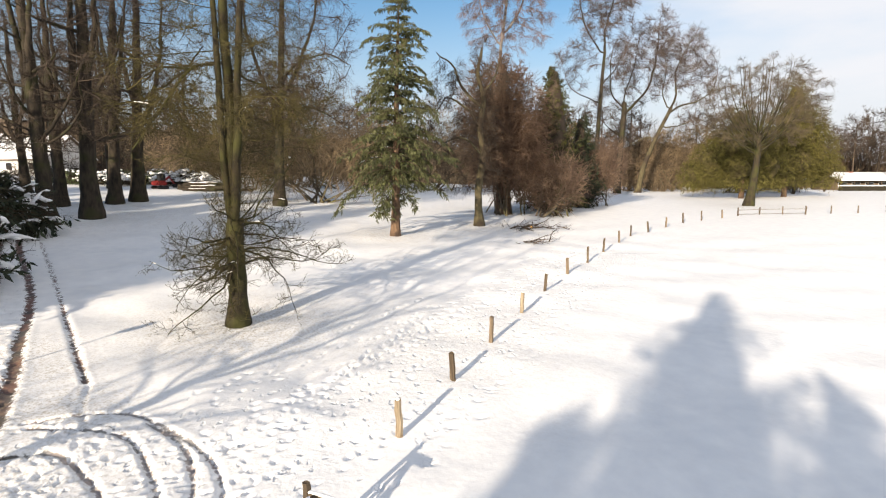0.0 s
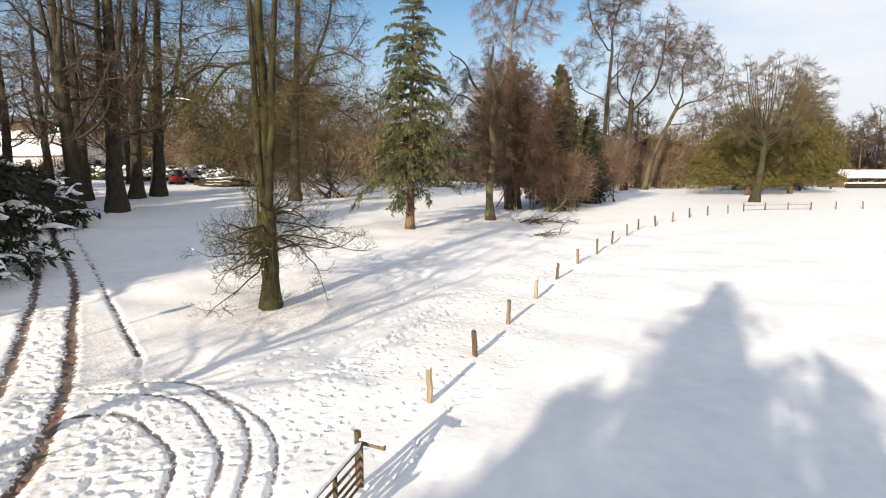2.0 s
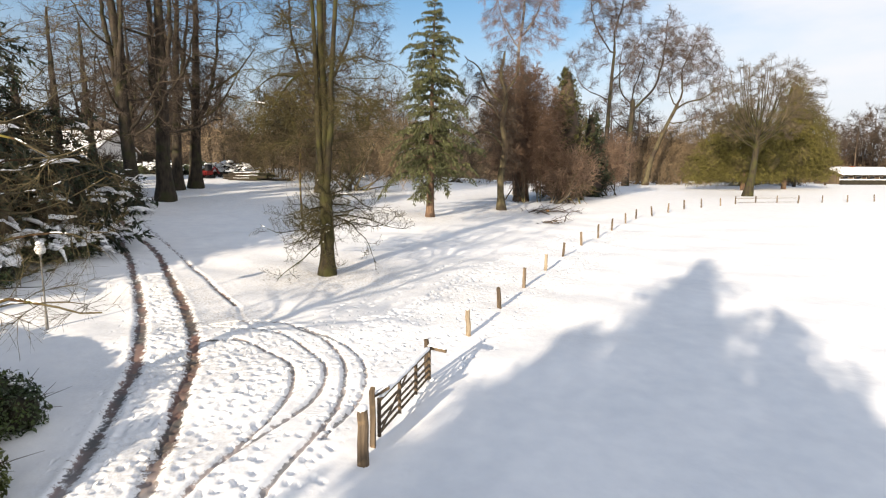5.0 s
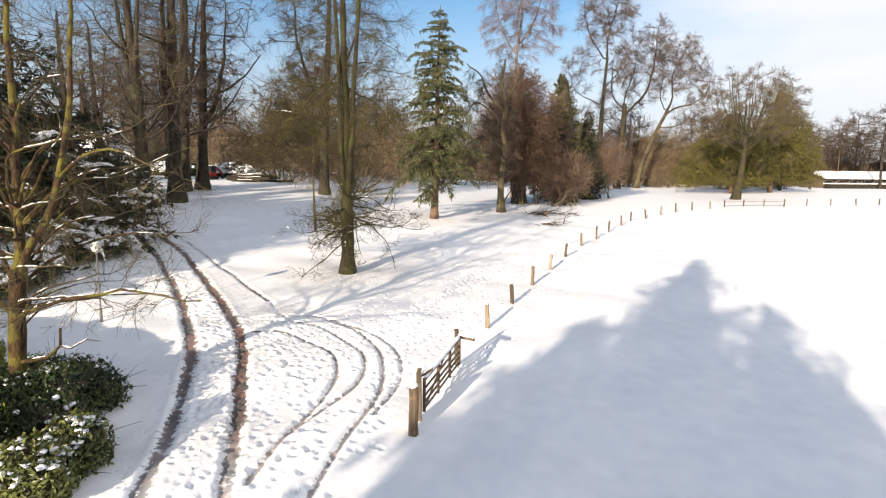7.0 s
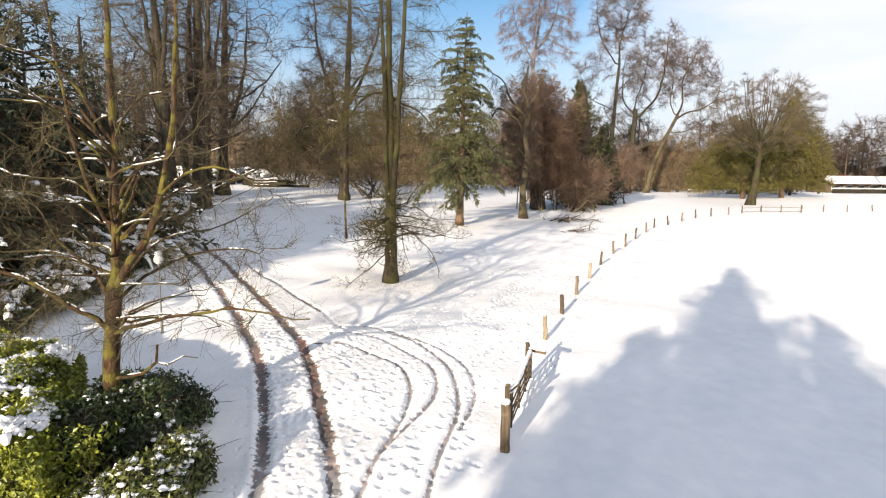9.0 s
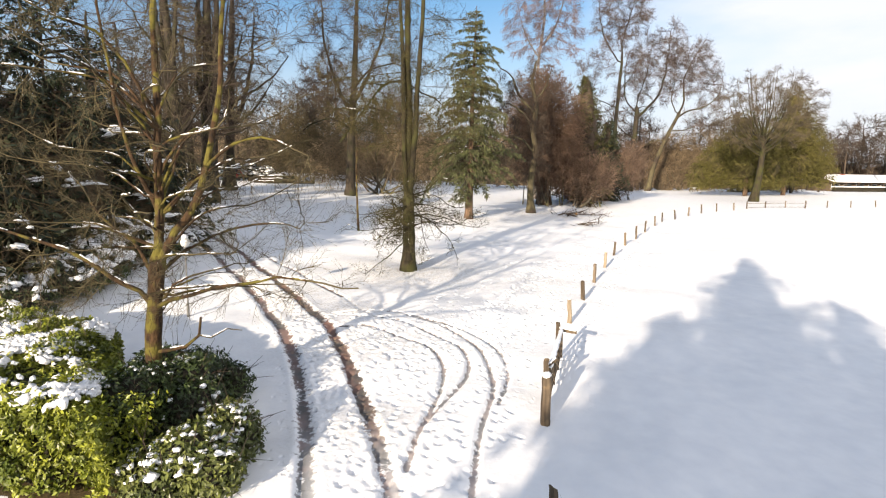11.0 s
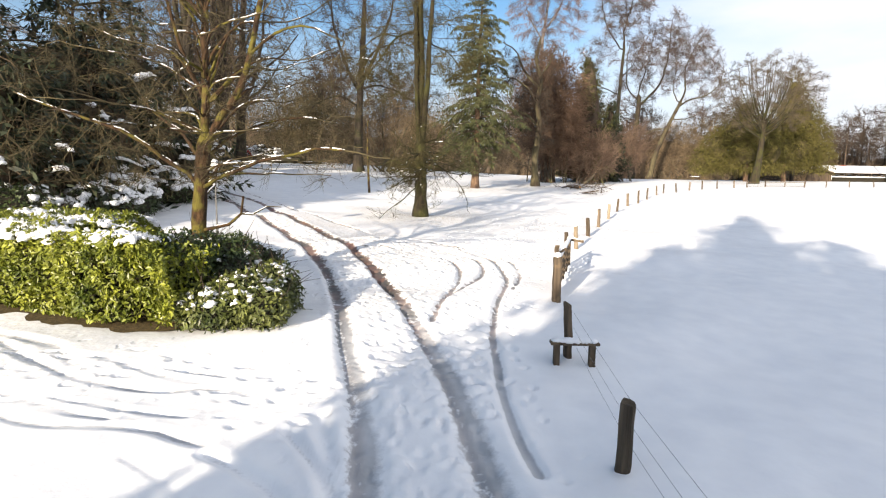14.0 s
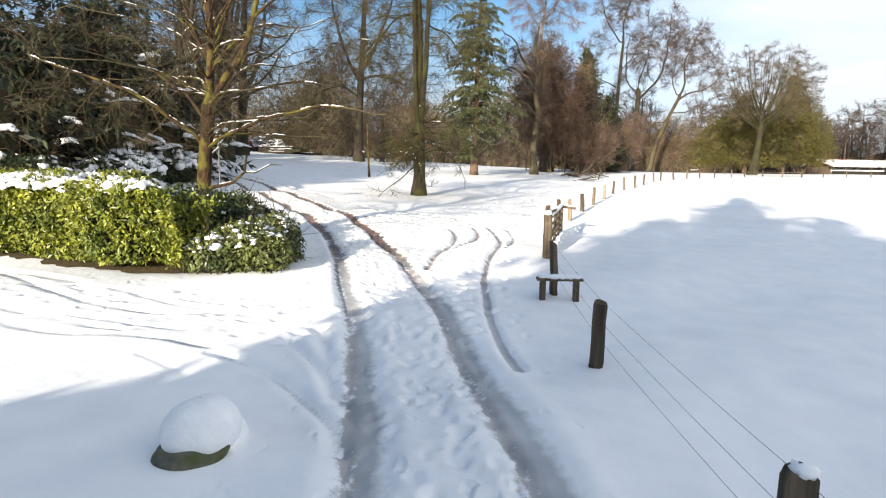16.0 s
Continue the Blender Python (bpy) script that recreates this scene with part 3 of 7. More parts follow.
    for px, py, a in prints:
        i, j = np.searchsorted(xs, (px - 0.45, px + 0.45)), np.searchsorted(ys, (py - 0.45, py + 0.45))
        if i[1] - i[0] < 3 or j[1] - j[0] < 3:
            continue
        c = slice(j[0], j[1])
        u, v = gx[c, i[0]:i[1]] - px, gy[c, i[0]:i[1]] - py
        size = rng.uniform(0.6, 0.95)
        e = ((u * np.cos(a) + v * np.sin(a)) / (0.17 * size)) ** 2 + ((v * np.cos(a) - u * np.sin(a)) / (0.095 * size)) ** 2
        h[c, i[0]:i[1]] += -rng.uniform(0.03, 0.09) * (0.5 if py < -1.5 else 0.62 if abs(px + 8.9 + 0.33 * py) < 1.4 and py < 9 else 1.0) * np.exp(-e ** 2.0) + 0.010 * np.exp(-((np.sqrt(e) - 1.6) / 0.35) ** 2) * rng.uniform(0.2, 1.2)
    # soft waves of drifted snow
    for k in range(14):
        a, w = rng.uniform(0, 6.28), rng.uniform(1.2, 7.0)
        z = z + 0.0035 * w * np.sin((gx * np.cos(a) + gy * np.sin(a)) * 6.28 / w + rng.uniform(0, 6.28)) * (np.hypot(gx, gy) < 150)
    churned = np.clip(wear_shade - 0.12, 0, 0.5) * 2
    wear_shade = wear_shade + rng.normal(0, 0.028, x.shape) * churned * (y > -2)
    verts = np.stack([gx, gy, z + h], -1).reshape(-1, 3)
    nx, ny = len(xs), len(ys)
    i = (np.arange(ny - 1)[:, None] * nx + np.arange(nx - 1)[None]).ravel()
    me = mesh_from("ground", verts, np.stack([i, i + 1, i + nx + 1, i + nx], -1), SNOW_GROUND)
    trail = line_distance(x, y, smooth_line([(-9, 13), (-3, 17), (2, 25), (7, 34), (13, 44)]), 7.0)
    trail = np.minimum(trail, np.hypot((x + 3.5 - (y - 14) * 0.62) / 1.0, 0 * y) + 99 * ((y < 8) | (y > 42)))
    lane = np.minimum(np.abs(x - np.interp(y, [-12, -5, 0, 5, 12, 18, 26, 36], [-7.3, -7.9, -8.7, -9.9, -12.4, -16.0, -21.5, -30])), 9)
    trod = np.exp(-(trail / 2.2) ** 2) + 0.9 * np.exp(-(lane / 1.7) ** 4) * (y < 36) + 0.7 * np.exp(-((x + 7.6) / 3.2) ** 2 - ((y - 10) / 4.5) ** 2) + 0.5 * np.exp(-((x + 16) / 4.5) ** 2 - ((y + 0.6) / 1.6) ** 2)
    litter = np.zeros(x.shape)
    for cx, cy, cr, amount in ((-9, 23.6, 4.5, 0.75), (-4, 46.5, 5, 0.6), (3.6, 54, 6, 0.7), (-9.5, 12, 4, 0.4), (0, 22, 6, 0.3), (-31, 50, 10, 0.5), (45, 81, 7, 0.5), (-17.5, 0.6, 3.0, 0.35), (-11.6, 15.6, 2.4, 0.7), (-10.4, 12.6, 1.8, 0.5), (-13.6, 18.5, 1.8, 0.6), (-11.2, 11.5, 2.0, 0.55), (-15.5, 19.5, 2.4, 0.6), (-9.0, 5.5, 2.0, 0.4), (-12.8, 15.5, 2.4, 0.6)):
        litter = np.maximum(litter, amount * np.exp(-((x - cx) ** 2 + (y - cy) ** 2) / cr ** 2))
    trod = np.clip(trod, 0, 1) * (1 - np.clip(wear_shade, 0, 0.8))
    for name, values in (("wear_shade", wear_shade), ("soil", soil), ("trod", trod), ("litter", litter)):
        me.attributes.new(name, "FLOAT", "POINT").data.foreach_set("value", values.astype(np.float32))
    tagged(new("ground", me), "snow-covered park ground with muddy wheel ruts and footprints", "snowy ground", kind="structure")


build_ground()


# ---------------------------------------------------------------- trees
def grow_tree(seed, height, r, limbs, levels, lean=(0.0, 0.0), wander=0.03, tip=0.15, steps=14, snow=0.0, snow_size=1.0, flare=0.55, sides=12, fine=3, rise=0.0, bend=None, finest=1):
    """Trunk and limbs, twigs and lying snow of a bare tree, as lists of (verts, quads) round its foot.
    limbs: groups of (count, first, last, angle, spread, length ratio, thinness, rise, droop, wander).
    levels: (count, first, last, angle, spread, length ratio, thinness, rise, droop, wander, least radius)."""
    rng = np.random.default_rng(seed)
    one = np.ones(1)
    pts, rad = shoot(rng, np.array([[0, 0, -0.35]]), np.array([[*lean, 1.0]]), one * (height + 0.35), one * r, steps, wander, rise, tip)
    if bend:
        f = np.linspace(0, 1, steps + 1)[None, :, None]
        pts = pts + np.array([*bend, 0.0]) * np.sin(np.pi * f)
    fl = np.linspace(0, height, 4 * steps + 1)
    rows = np.linspace(0, steps, 4 * steps + 1)
    line = np.stack([np.interp(rows, np.arange(steps + 1), pts[0, :, k]) for k in range(3)], -1)[None]
    thick = np.interp(rows, np.arange(steps + 1), rad[0])[None] * (1 + flare * np.exp(-fl / (1.6 * r + 0.2)))[None]
    thick = thick * (1 + rng.normal(0, 0.03, thick.shape))
    wood, twigs, snows = [tubes(line, thick, sides, rng)], [], []
    for count, first, last, angle, spread, ratio, thin, lift, droop, wob in limbs:
        p, d, length, rr = sprout(rng, pts, rad, one * height, count, first, last, angle, spread, ratio, thin, 0.35)
        sp, sr = shoot(rng, p, d, length, rr, 8 if sides > 5 else 4, wob, lift, 0.2, droop)
        wood.append(tubes(sp, sr, 7 if sides > 5 else 4, rng))
        cur = (sp, sr, length)
        if snow:
            snows.append(snow_on(rng, sp, sr, snow * (1.3 if angle > 75 else 0.45), snow_size))
        for n, (c, f0, f1, ang, spr, rat, th, li, dr, wo, least) in enumerate(levels):
            p, d, length, rr = sprout(rng, *cur, c, f0, f1, ang, spr, rat, th, 0.5, least)
            sp, sr = shoot(rng, p, d, length, rr, 4 if n == 0 else 3 if n < len(levels) - 1 else finest, wo, li, 0.35, dr)
            twigs.append(tubes(sp, sr, 5 if n == 0 and fine > 3 else 3, rng))
            if snow and n < 1:
                snows.append(snow_on(rng, sp, sr, snow * (0.5 if angle > 75 else 0.15), snow_size * 0.8))
            cur = (sp, sr, length)
    return wood, twigs, [s for s in snows if s is not None]


def tree(name, x, y, label, grown, bark, twig, category="tree", group="", turn=0.0, scale=1.0):
    wood, twigs, snows = grown
    ob = thing(name, on_ground(x, y, 0, turn) @ Matrix.Scale(scale, 4), label, category, group)
    piece("trunk", mesh_from("trunk", *joined(wood), bark), ob)
    if twigs:
        piece("crown", mesh_from("crown", *joined(twigs), twig), ob)
    if snows:
        piece("snow_load", mesh_from("snow_load", *joined(snows), SNOW), ob, "lumps of snow lying on the branches")
    return ob


def conifer(seed, height, r, spread, bare, count=90, twig_count=12, needle=0.28, droop=0.35, top=0.98, power=0.8, snow=0.02, width=0.16, sprays=9, shoulder=1.0, core=0.0, snow_size=1.6, lift=0.45, whorls=0, snow_top=1.0, core_top=0.97):
    """Trunk, branches with hanging needle sprays, and snow of a conifer. spread: branch length at the widest; bare: clear trunk share."""
    rng = np.random.default_rng(seed)
    one = np.ones(1)
    pts, rad = shoot(rng, np.array([[0, 0, -0.35]]), np.array([[0, 0, 1.0]]), one * (height + 0.35), one * r, 14, 0.012, 0.01, 0.06)
    f = bare + (top - bare) * (np.arange(count) + rng.random(count)) / count
    if whorls:
        f = bare + (top - bare) * (np.floor((f - bare) / (top - bare) * whorls) + 0.5 + rng.normal(0, 0.24, count)) / whorls
        f = np.clip(f, bare, 0.99)
    x = f * 14
    i = np.minimum(x.astype(int), 13)
    w = (x - i)[:, None]
    p = pts[0, i] * (1 - w) + pts[0, i + 1] * w
    az = rng.uniform(0, 6.28, count)
    profile = np.clip((1 - f) / (1 - bare) / shoulder, 0.02, 1) ** power
    profile *= np.clip((f - bare) / 0.1 + 0.55, 0.5, 1)
    length = spread * profile * rng.uniform(0.65, 1.15, count) + 0.15 * np.clip((1 - f) * 8, 0.1, 1)
    up = lift * f - 0.2
    d = np.stack([np.cos(az), np.sin(az), up], -1)
    bp, br = shoot(rng, p, d, length, 0.02 + 0.012 * length, 7, 0.06, 0.06, 0.25, droop)
    wood = [tubes(pts, rad * (1 + 0.4 * np.exp(-np.linspace(0, height, 15) / 0.7)), 12, rng)]
    twigs = [tubes(bp, br, 4, rng)]
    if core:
        # added solid cone: stands for the crown's shaded inside and closes its shadow
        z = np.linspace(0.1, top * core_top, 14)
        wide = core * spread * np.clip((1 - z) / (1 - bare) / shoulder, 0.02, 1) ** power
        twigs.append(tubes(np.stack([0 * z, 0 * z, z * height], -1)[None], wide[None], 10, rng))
    tp, td, tl, tr = sprout(rng, bp, br, length, twig_count, 0.12, 1.0, 55, 20, 0.42, 0.5, 0.45, 0.006)
    sp, sr = shoot(rng, tp, td, tl, tr, 1, 0.1, -0.08, 0.3, 0.3)
    twigs.append(tubes(sp, sr, 3, rng))
    m = len(sp)
    g = rng.random((m, sprays))
    k = np.zeros(g.shape, int)
    rows = np.arange(m)[:, None]
    at = sp[rows, k] + (sp[rows, k + 1] - sp[rows, k]) * g[..., None]
    way = unit(sp[rows, k + 1] - sp[rows, k])
    at = at.reshape(-1, 3) + rng.normal(0, 0.03, (m * sprays, 3))
    a = unit(way.reshape(-1, 3) * 0.6 + rng.normal(0, 0.45, at.shape) + np.array([0, 0, -0.4]))
    b = unit(np.cross(a, rng.normal(size=a.shape)))
    s = (needle * rng.uniform(0.6, 1.3, len(at)) * np.repeat(0.3 + 0.7 * profile, twig_count * sprays))[:, None]
    verts = np.stack([at, at + a * s * 0.45 + b * s * width, at + a * s, at + a * s * 0.45 - b * s * width], 1).reshape(-1, 3)
    quads = np.arange(len(at))[:, None] * 4 + np.arange(4)[None]
    snows = [snow_on(rng, bp[f < snow_top], br[f < snow_top], snow, snow_size, 0.8)]
    return wood, twigs, (verts, quads), [q for q in snows if q is not None]


def conifer_thing(name, x, y, label, grown, bark, twig, needles, category="conifer", group="", turn=0.0, scale=1.0):
    wood, twigs, green, snows = grown
    ob = thing(name, on_ground(x, y, 0, turn) @ Matrix.Scale(scale, 4), label, category, group)
    piece("trunk", mesh_from("trunk", *joined(wood), bark), ob)
    piece("framework", mesh_from("framework", *joined(twigs), twig), ob)
    piece("needle_foliage", mesh_from("needle_foliage", *green, needles, False), ob, "hanging green needle sprays")
    if snows:
        piece("snow_load", mesh_from("snow_load", *joined(snows), SNOW), ob, "lumps of snow on the branches")
    return ob


def rough_ball(rng, c, r, n=10, rough=0.09):
    """A lumpy ellipsoid."""
    la, lo = np.linspace(-1.55, 1.55, n), np.arange(2 * n) * np.pi / n
    a, o = np.meshgrid(la, lo, indexing="ij")
    ball = np.stack([np.cos(a) * np.cos(o), np.cos(a) * np.sin(o), np.sin(a)], -1)
    bump = sum(np.sin(ball @ rng.normal(0, 2.6, 3) + rng.uniform(0, 6.28)) for k in range(6)) * rough / 2.4
    ball = ball * (1 + bump)[..., None] * np.array(r) + np.array(c)
    i = (np.arange(n - 1)[:, None] * 2 * n + np.arange(2 * n)[None]).ravel()
    j = (np.arange(n - 1)[:, None] * 2 * n + (np.arange(2 * n)[None] + 1) % (2 * n)).ravel()
    return ball.reshape(-1, 3), np.stack([i, j, j + 2 * n, i + 2 * n], -1)


def blob_skin(rng, blobs, n, rough=0.14):
    """Points and normals on the outer skin of overlapping ellipsoids (cx, cy, cz, rx, ry, rz)."""
    b = np.array(blobs, float)
    area = (b[:, 3] * b[:, 4] + b[:, 3] * b[:, 5] + b[:, 4] * b[:, 5])
    k = rng.choice(len(b), n * 2, p=area / area.sum())
    d = unit(rng.normal(size=(n * 2, 3)))
    p = b[k, :3] + d * b[k, 3:] * (1 - np.abs(rng.normal(0, rough, (n * 2, 1))) + rough * 0.5)
    keep = p[:, 2] > 0.05
    for j in range(len(b)):
        keep &= (k == j) | ((((p - b[j, :3]) / b[j, 3:]) ** 2).sum(1) > 0.72)
    p, nrm = p[keep][:n], unit(d / b[k, 3:])[keep][:n]
    return p, nrm


def leafy_shrub(name, x, y, blobs, label, count, leaf, width, mat, category="shrub", snow_count=0, snow_size=0.25, hang=0.25, tilt=0.7, turn=0.0, seed=1, group="", twigs=0, rough=0.14, snow_up=0.35, twig_mat=None):
    rng = np.random.default_rng(seed)
    ob = thing(name, on_ground(x, y, 0, turn), label, category, group)
    # solid dark filling, standing for the shade between the leaves
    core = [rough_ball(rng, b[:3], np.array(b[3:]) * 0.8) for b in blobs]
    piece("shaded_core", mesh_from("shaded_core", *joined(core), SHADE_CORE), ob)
    p, n = blob_skin(rng, blobs, count, rough)
    piece("foliage", mesh_from("foliage", *leaves(rng, p, n, leaf, width, tilt, hang), mat, False), ob)
    if twigs:
        q, m = blob_skin(rng, blobs, twigs, 0.3)
        sp, sr = shoot(rng, q - m * 0.4, m + np.array([0, 0, 0.3]), rng.uniform(0.5, 1.3, len(q)), np.full(len(q), 0.016 if leaf < 0.5 else 0.04), 2, 0.25, 0.0, 0.3)
        piece("twig_growth", mesh_from("twig_growth", *tubes(sp, sr, 3, rng), twig_mat or TWIG), ob)
    if snow_count:
        q, m = blob_skin(rng, blobs, snow_count * 4, 0.04)
        q = q[m[:, 2] > snow_up][:snow_count]
        piece("snow_load", mesh_from("snow_load", *lumps(rng, q, snow_size * rng.uniform(0.35, 1.3, len(q))), SNOW), ob, "cushions of snow on the leaves")
    return ob


def boughs(far, *rows):
    """Levels of side shoots for a tree seen from about that far: the finest twigs stand for small bundles."""
    return [(*row, far * (0.0011, 0.0007, 0.0005)[min(k, 2)]) for k, row in enumerate(rows)]


def rounded(points, step):
    """A smooth line in space through the points, in even steps."""
    p = np.array(points, float)
    s = np.concatenate([[0], np.cumsum(np.linalg.norm(np.diff(p, axis=0), axis=1))])
    t = np.linspace(0, s[-1], max(int(s[-1] / step) + 1, 3))
    tang = np.gradient(p, s, axis=0) if len(p) > 2 else np.repeat(np.diff(p, axis=0) / s[-1], 2, 0)
    i = np.clip(np.searchsorted(s, t, "right") - 1, 0, len(s) - 2)
    h = (s[i + 1] - s[i])[:, None]
    u = ((t - s[i]) / h[:, 0])[:, None]
    return (2 * u**3 - 3 * u**2 + 1) * p[i] + (u**3 - 2 * u**2 + u) * h * tang[i] + (3 * u**2 - 2 * u**3) * p[i + 1] + (u**3 - u**2) * h * tang[i + 1]


def branch_out(rng, stems, goals, step, reach, kill, rounds=90, pull=(0, 0, 0.1), jitter=0.16, tip=0.02, power=2.3, most=0.6, sway=0.035):
    """A branch skeleton that grows from the stems towards goals scattered through the crown, each limb making for its own share of them.
    stems: (foot radius, end radius, points). Returns nodes, parents, radii, and which nodes belong to the stems."""
    P, par, fixed = np.zeros((0, 3)), np.zeros(0, int), np.zeros(0)
    for r0, r1, points in stems:
        line = rounded(points, step)
        line[1:-1] += np.cumsum(rng.normal(0, sway * step, (len(line) - 2, 3)) * (0.3 if not len(P) else 1), 0)
        r = r0 + (r1 - r0) * np.linspace(0, 1, len(line))
        base = len(P)
        first = -1
        if base:
            first = int(np.argmin(((P - line[0]) ** 2).sum(1)))
            line, r = line[1:], r[1:]
        P = np.concatenate([P, line])
        par = np.concatenate([par, np.concatenate([[first], np.arange(base, base + len(line) - 1)])])
        fixed = np.concatenate([fixed, r])
    n0 = len(P)
    kids = np.bincount(par[par >= 0], minlength=n0)
    low = fixed < 1e9
    gap = np.linalg.norm(goals[:, None] - P[None], axis=2)
    near, dist = gap.argmin(1), gap.min(1)
    alive = dist > kill
    for k in range(rounds):
        act = alive & (dist < reach)
        if not act.any():
            break
        ids, inv = np.unique(near[act], return_inverse=True)
        s = np.zeros((len(ids), 3))
        np.add.at(s, inv, unit(goals[act] - P[near[act]]))
        d = unit(unit(s) + np.array(pull) + rng.normal(0, jitter, s.shape))
        room = kids[ids] < 3
        stuck = ids[~room]
        alive &= ~np.isin(near, stuck)
        ids, d = ids[room], d[room]
        if not len(ids):
            continue
        q = P[ids] + d * step
        kids[ids] += 1
        kids = np.concatenate([kids, np.zeros(len(q), int)])
        base = len(P)
        P, par = np.concatenate([P, q]), np.concatenate([par, ids])
        gap = np.linalg.norm(goals[:, None] - q[None], axis=2)
        better = gap.min(1) < dist
        near = np.where(better, base + gap.argmin(1), near)
        dist = np.minimum(dist, gap.min(1))
        alive &= dist > kill
    n = len(P)
    load = np.zeros(n)
    rad = np.zeros(n)
    for i in range(n - 1, -1, -1):
        rad[i] = fixed[i] if i < n0 else max(load[i], tip ** power) ** (1 / power)
        if i < n0 and par[i] >= 0:
            load[par[i]] += rad[i] ** power
        elif par[i] >= 0:
            load[par[i]] += max(load[i], tip ** power)
    for i in range(n0, n):
        rad[i] = min(rad[i], rad[par[i]] * (most if par[i] < n0 else 1.0))
    # rounded bends
    main = np.full(n, -1)
    for i in range(n - 1, 0, -1):
        if par[i] >= 0 and (main[par[i]] < 0 or rad[i] > rad[main[par[i]]]):
            main[par[i]] = i
    move = (np.arange(n) >= n0) & (main >= 0)
    for k in range(2):
        P[move] = 0.5 * P[move] + 0.25 * (P[par[move]] + P[main[move]])
    return P, par, rad, np.arange(n) < n0, main


def skin(P, par, rad, main, pick, sides, ref=(0.31, 0.94, 0.09), knots=None):
    """Bark round the picked pieces of a skeleton: the thickest shoot runs on from ring to ring, the others start inside it."""
    e = np.nonzero(pick & (par >= 0))[0]
    p = par[e]
    way = np.zeros_like(P)
    way[e] = unit(P[e] - P[p])
    mean = way.copy()
    has = (main >= 0) & (np.linalg.norm(way, axis=1) > 0.5)
    mean[has] = unit(way[has] + unit(P[main[has]] - P[has]))
    a = np.arange(sides) * 2 * np.pi / sides

    def ring(c, t, r):
        u = unit(np.cross(t, np.array(ref)))
        v = np.cross(t, u)
        if knots is not None:
            r = r * knots.uniform(0.93, 1.07, r.shape)
        return c[:, None] + r[:, None, None] * (np.cos(a)[:, None] * u[:, None] + np.sin(a)[:, None] * v[:, None])

    where = np.full(len(P), -1)
    where[e] = np.arange(len(e))
    ends = ring(P[e], mean[e], rad[e])
    runs = (main[p] == e) & (where[p] >= 0)
    own = ring(P[p[~runs]], way[e[~runs]], np.minimum(rad[e[~runs]] * 1.1, rad[p[~runs]]))
    start = np.zeros(len(e), int)
    start[runs] = where[p[runs]]
    start[~runs] = len(e) + np.arange((~runs).sum())
    s = np.arange(sides)[None]
    t = (s + 1) % sides
    lo, hi = start[:, None] * sides, np.arange(len(e))[:, None] * sides
    return np.concatenate([ends, own]).reshape(-1, 3), np.stack([lo + s, lo + t, hi + t, hi + s], -1).reshape(-1, 4)


def ribbons(rng, pts, wide):
    """The finest twigs: slender blades from pts[:, 0] to pts[:, 1]."""
    b = unit(np.cross(pts[:, 1] - pts[:, 0], rng.normal(size=(len(pts), 3)))) * wide[:, None]
    v = np.stack([pts[:, 0] - b, pts[:, 0] + b, pts[:, 1] + b * 0.4, pts[:, 1] - b * 0.4], 1).reshape(-1, 3)
    return v, np.arange(len(pts))[:, None] * 4 + np.arange(4)[None]


def scatter(rng, clouds):
    """Points filling ellipsoids (cx, cy, cz, rx, ry, rz, count), denser towards the skin."""
    made = []
    for cx, cy, cz, rx, ry, rz, n in clouds:
        d = unit(rng.normal(size=(n, 3)))
        made.append(np.array([cx, cy, cz]) + d * np.array([rx, ry, rz]) * rng.random((n, 1)) ** 0.42)
    return np.concatenate(made)


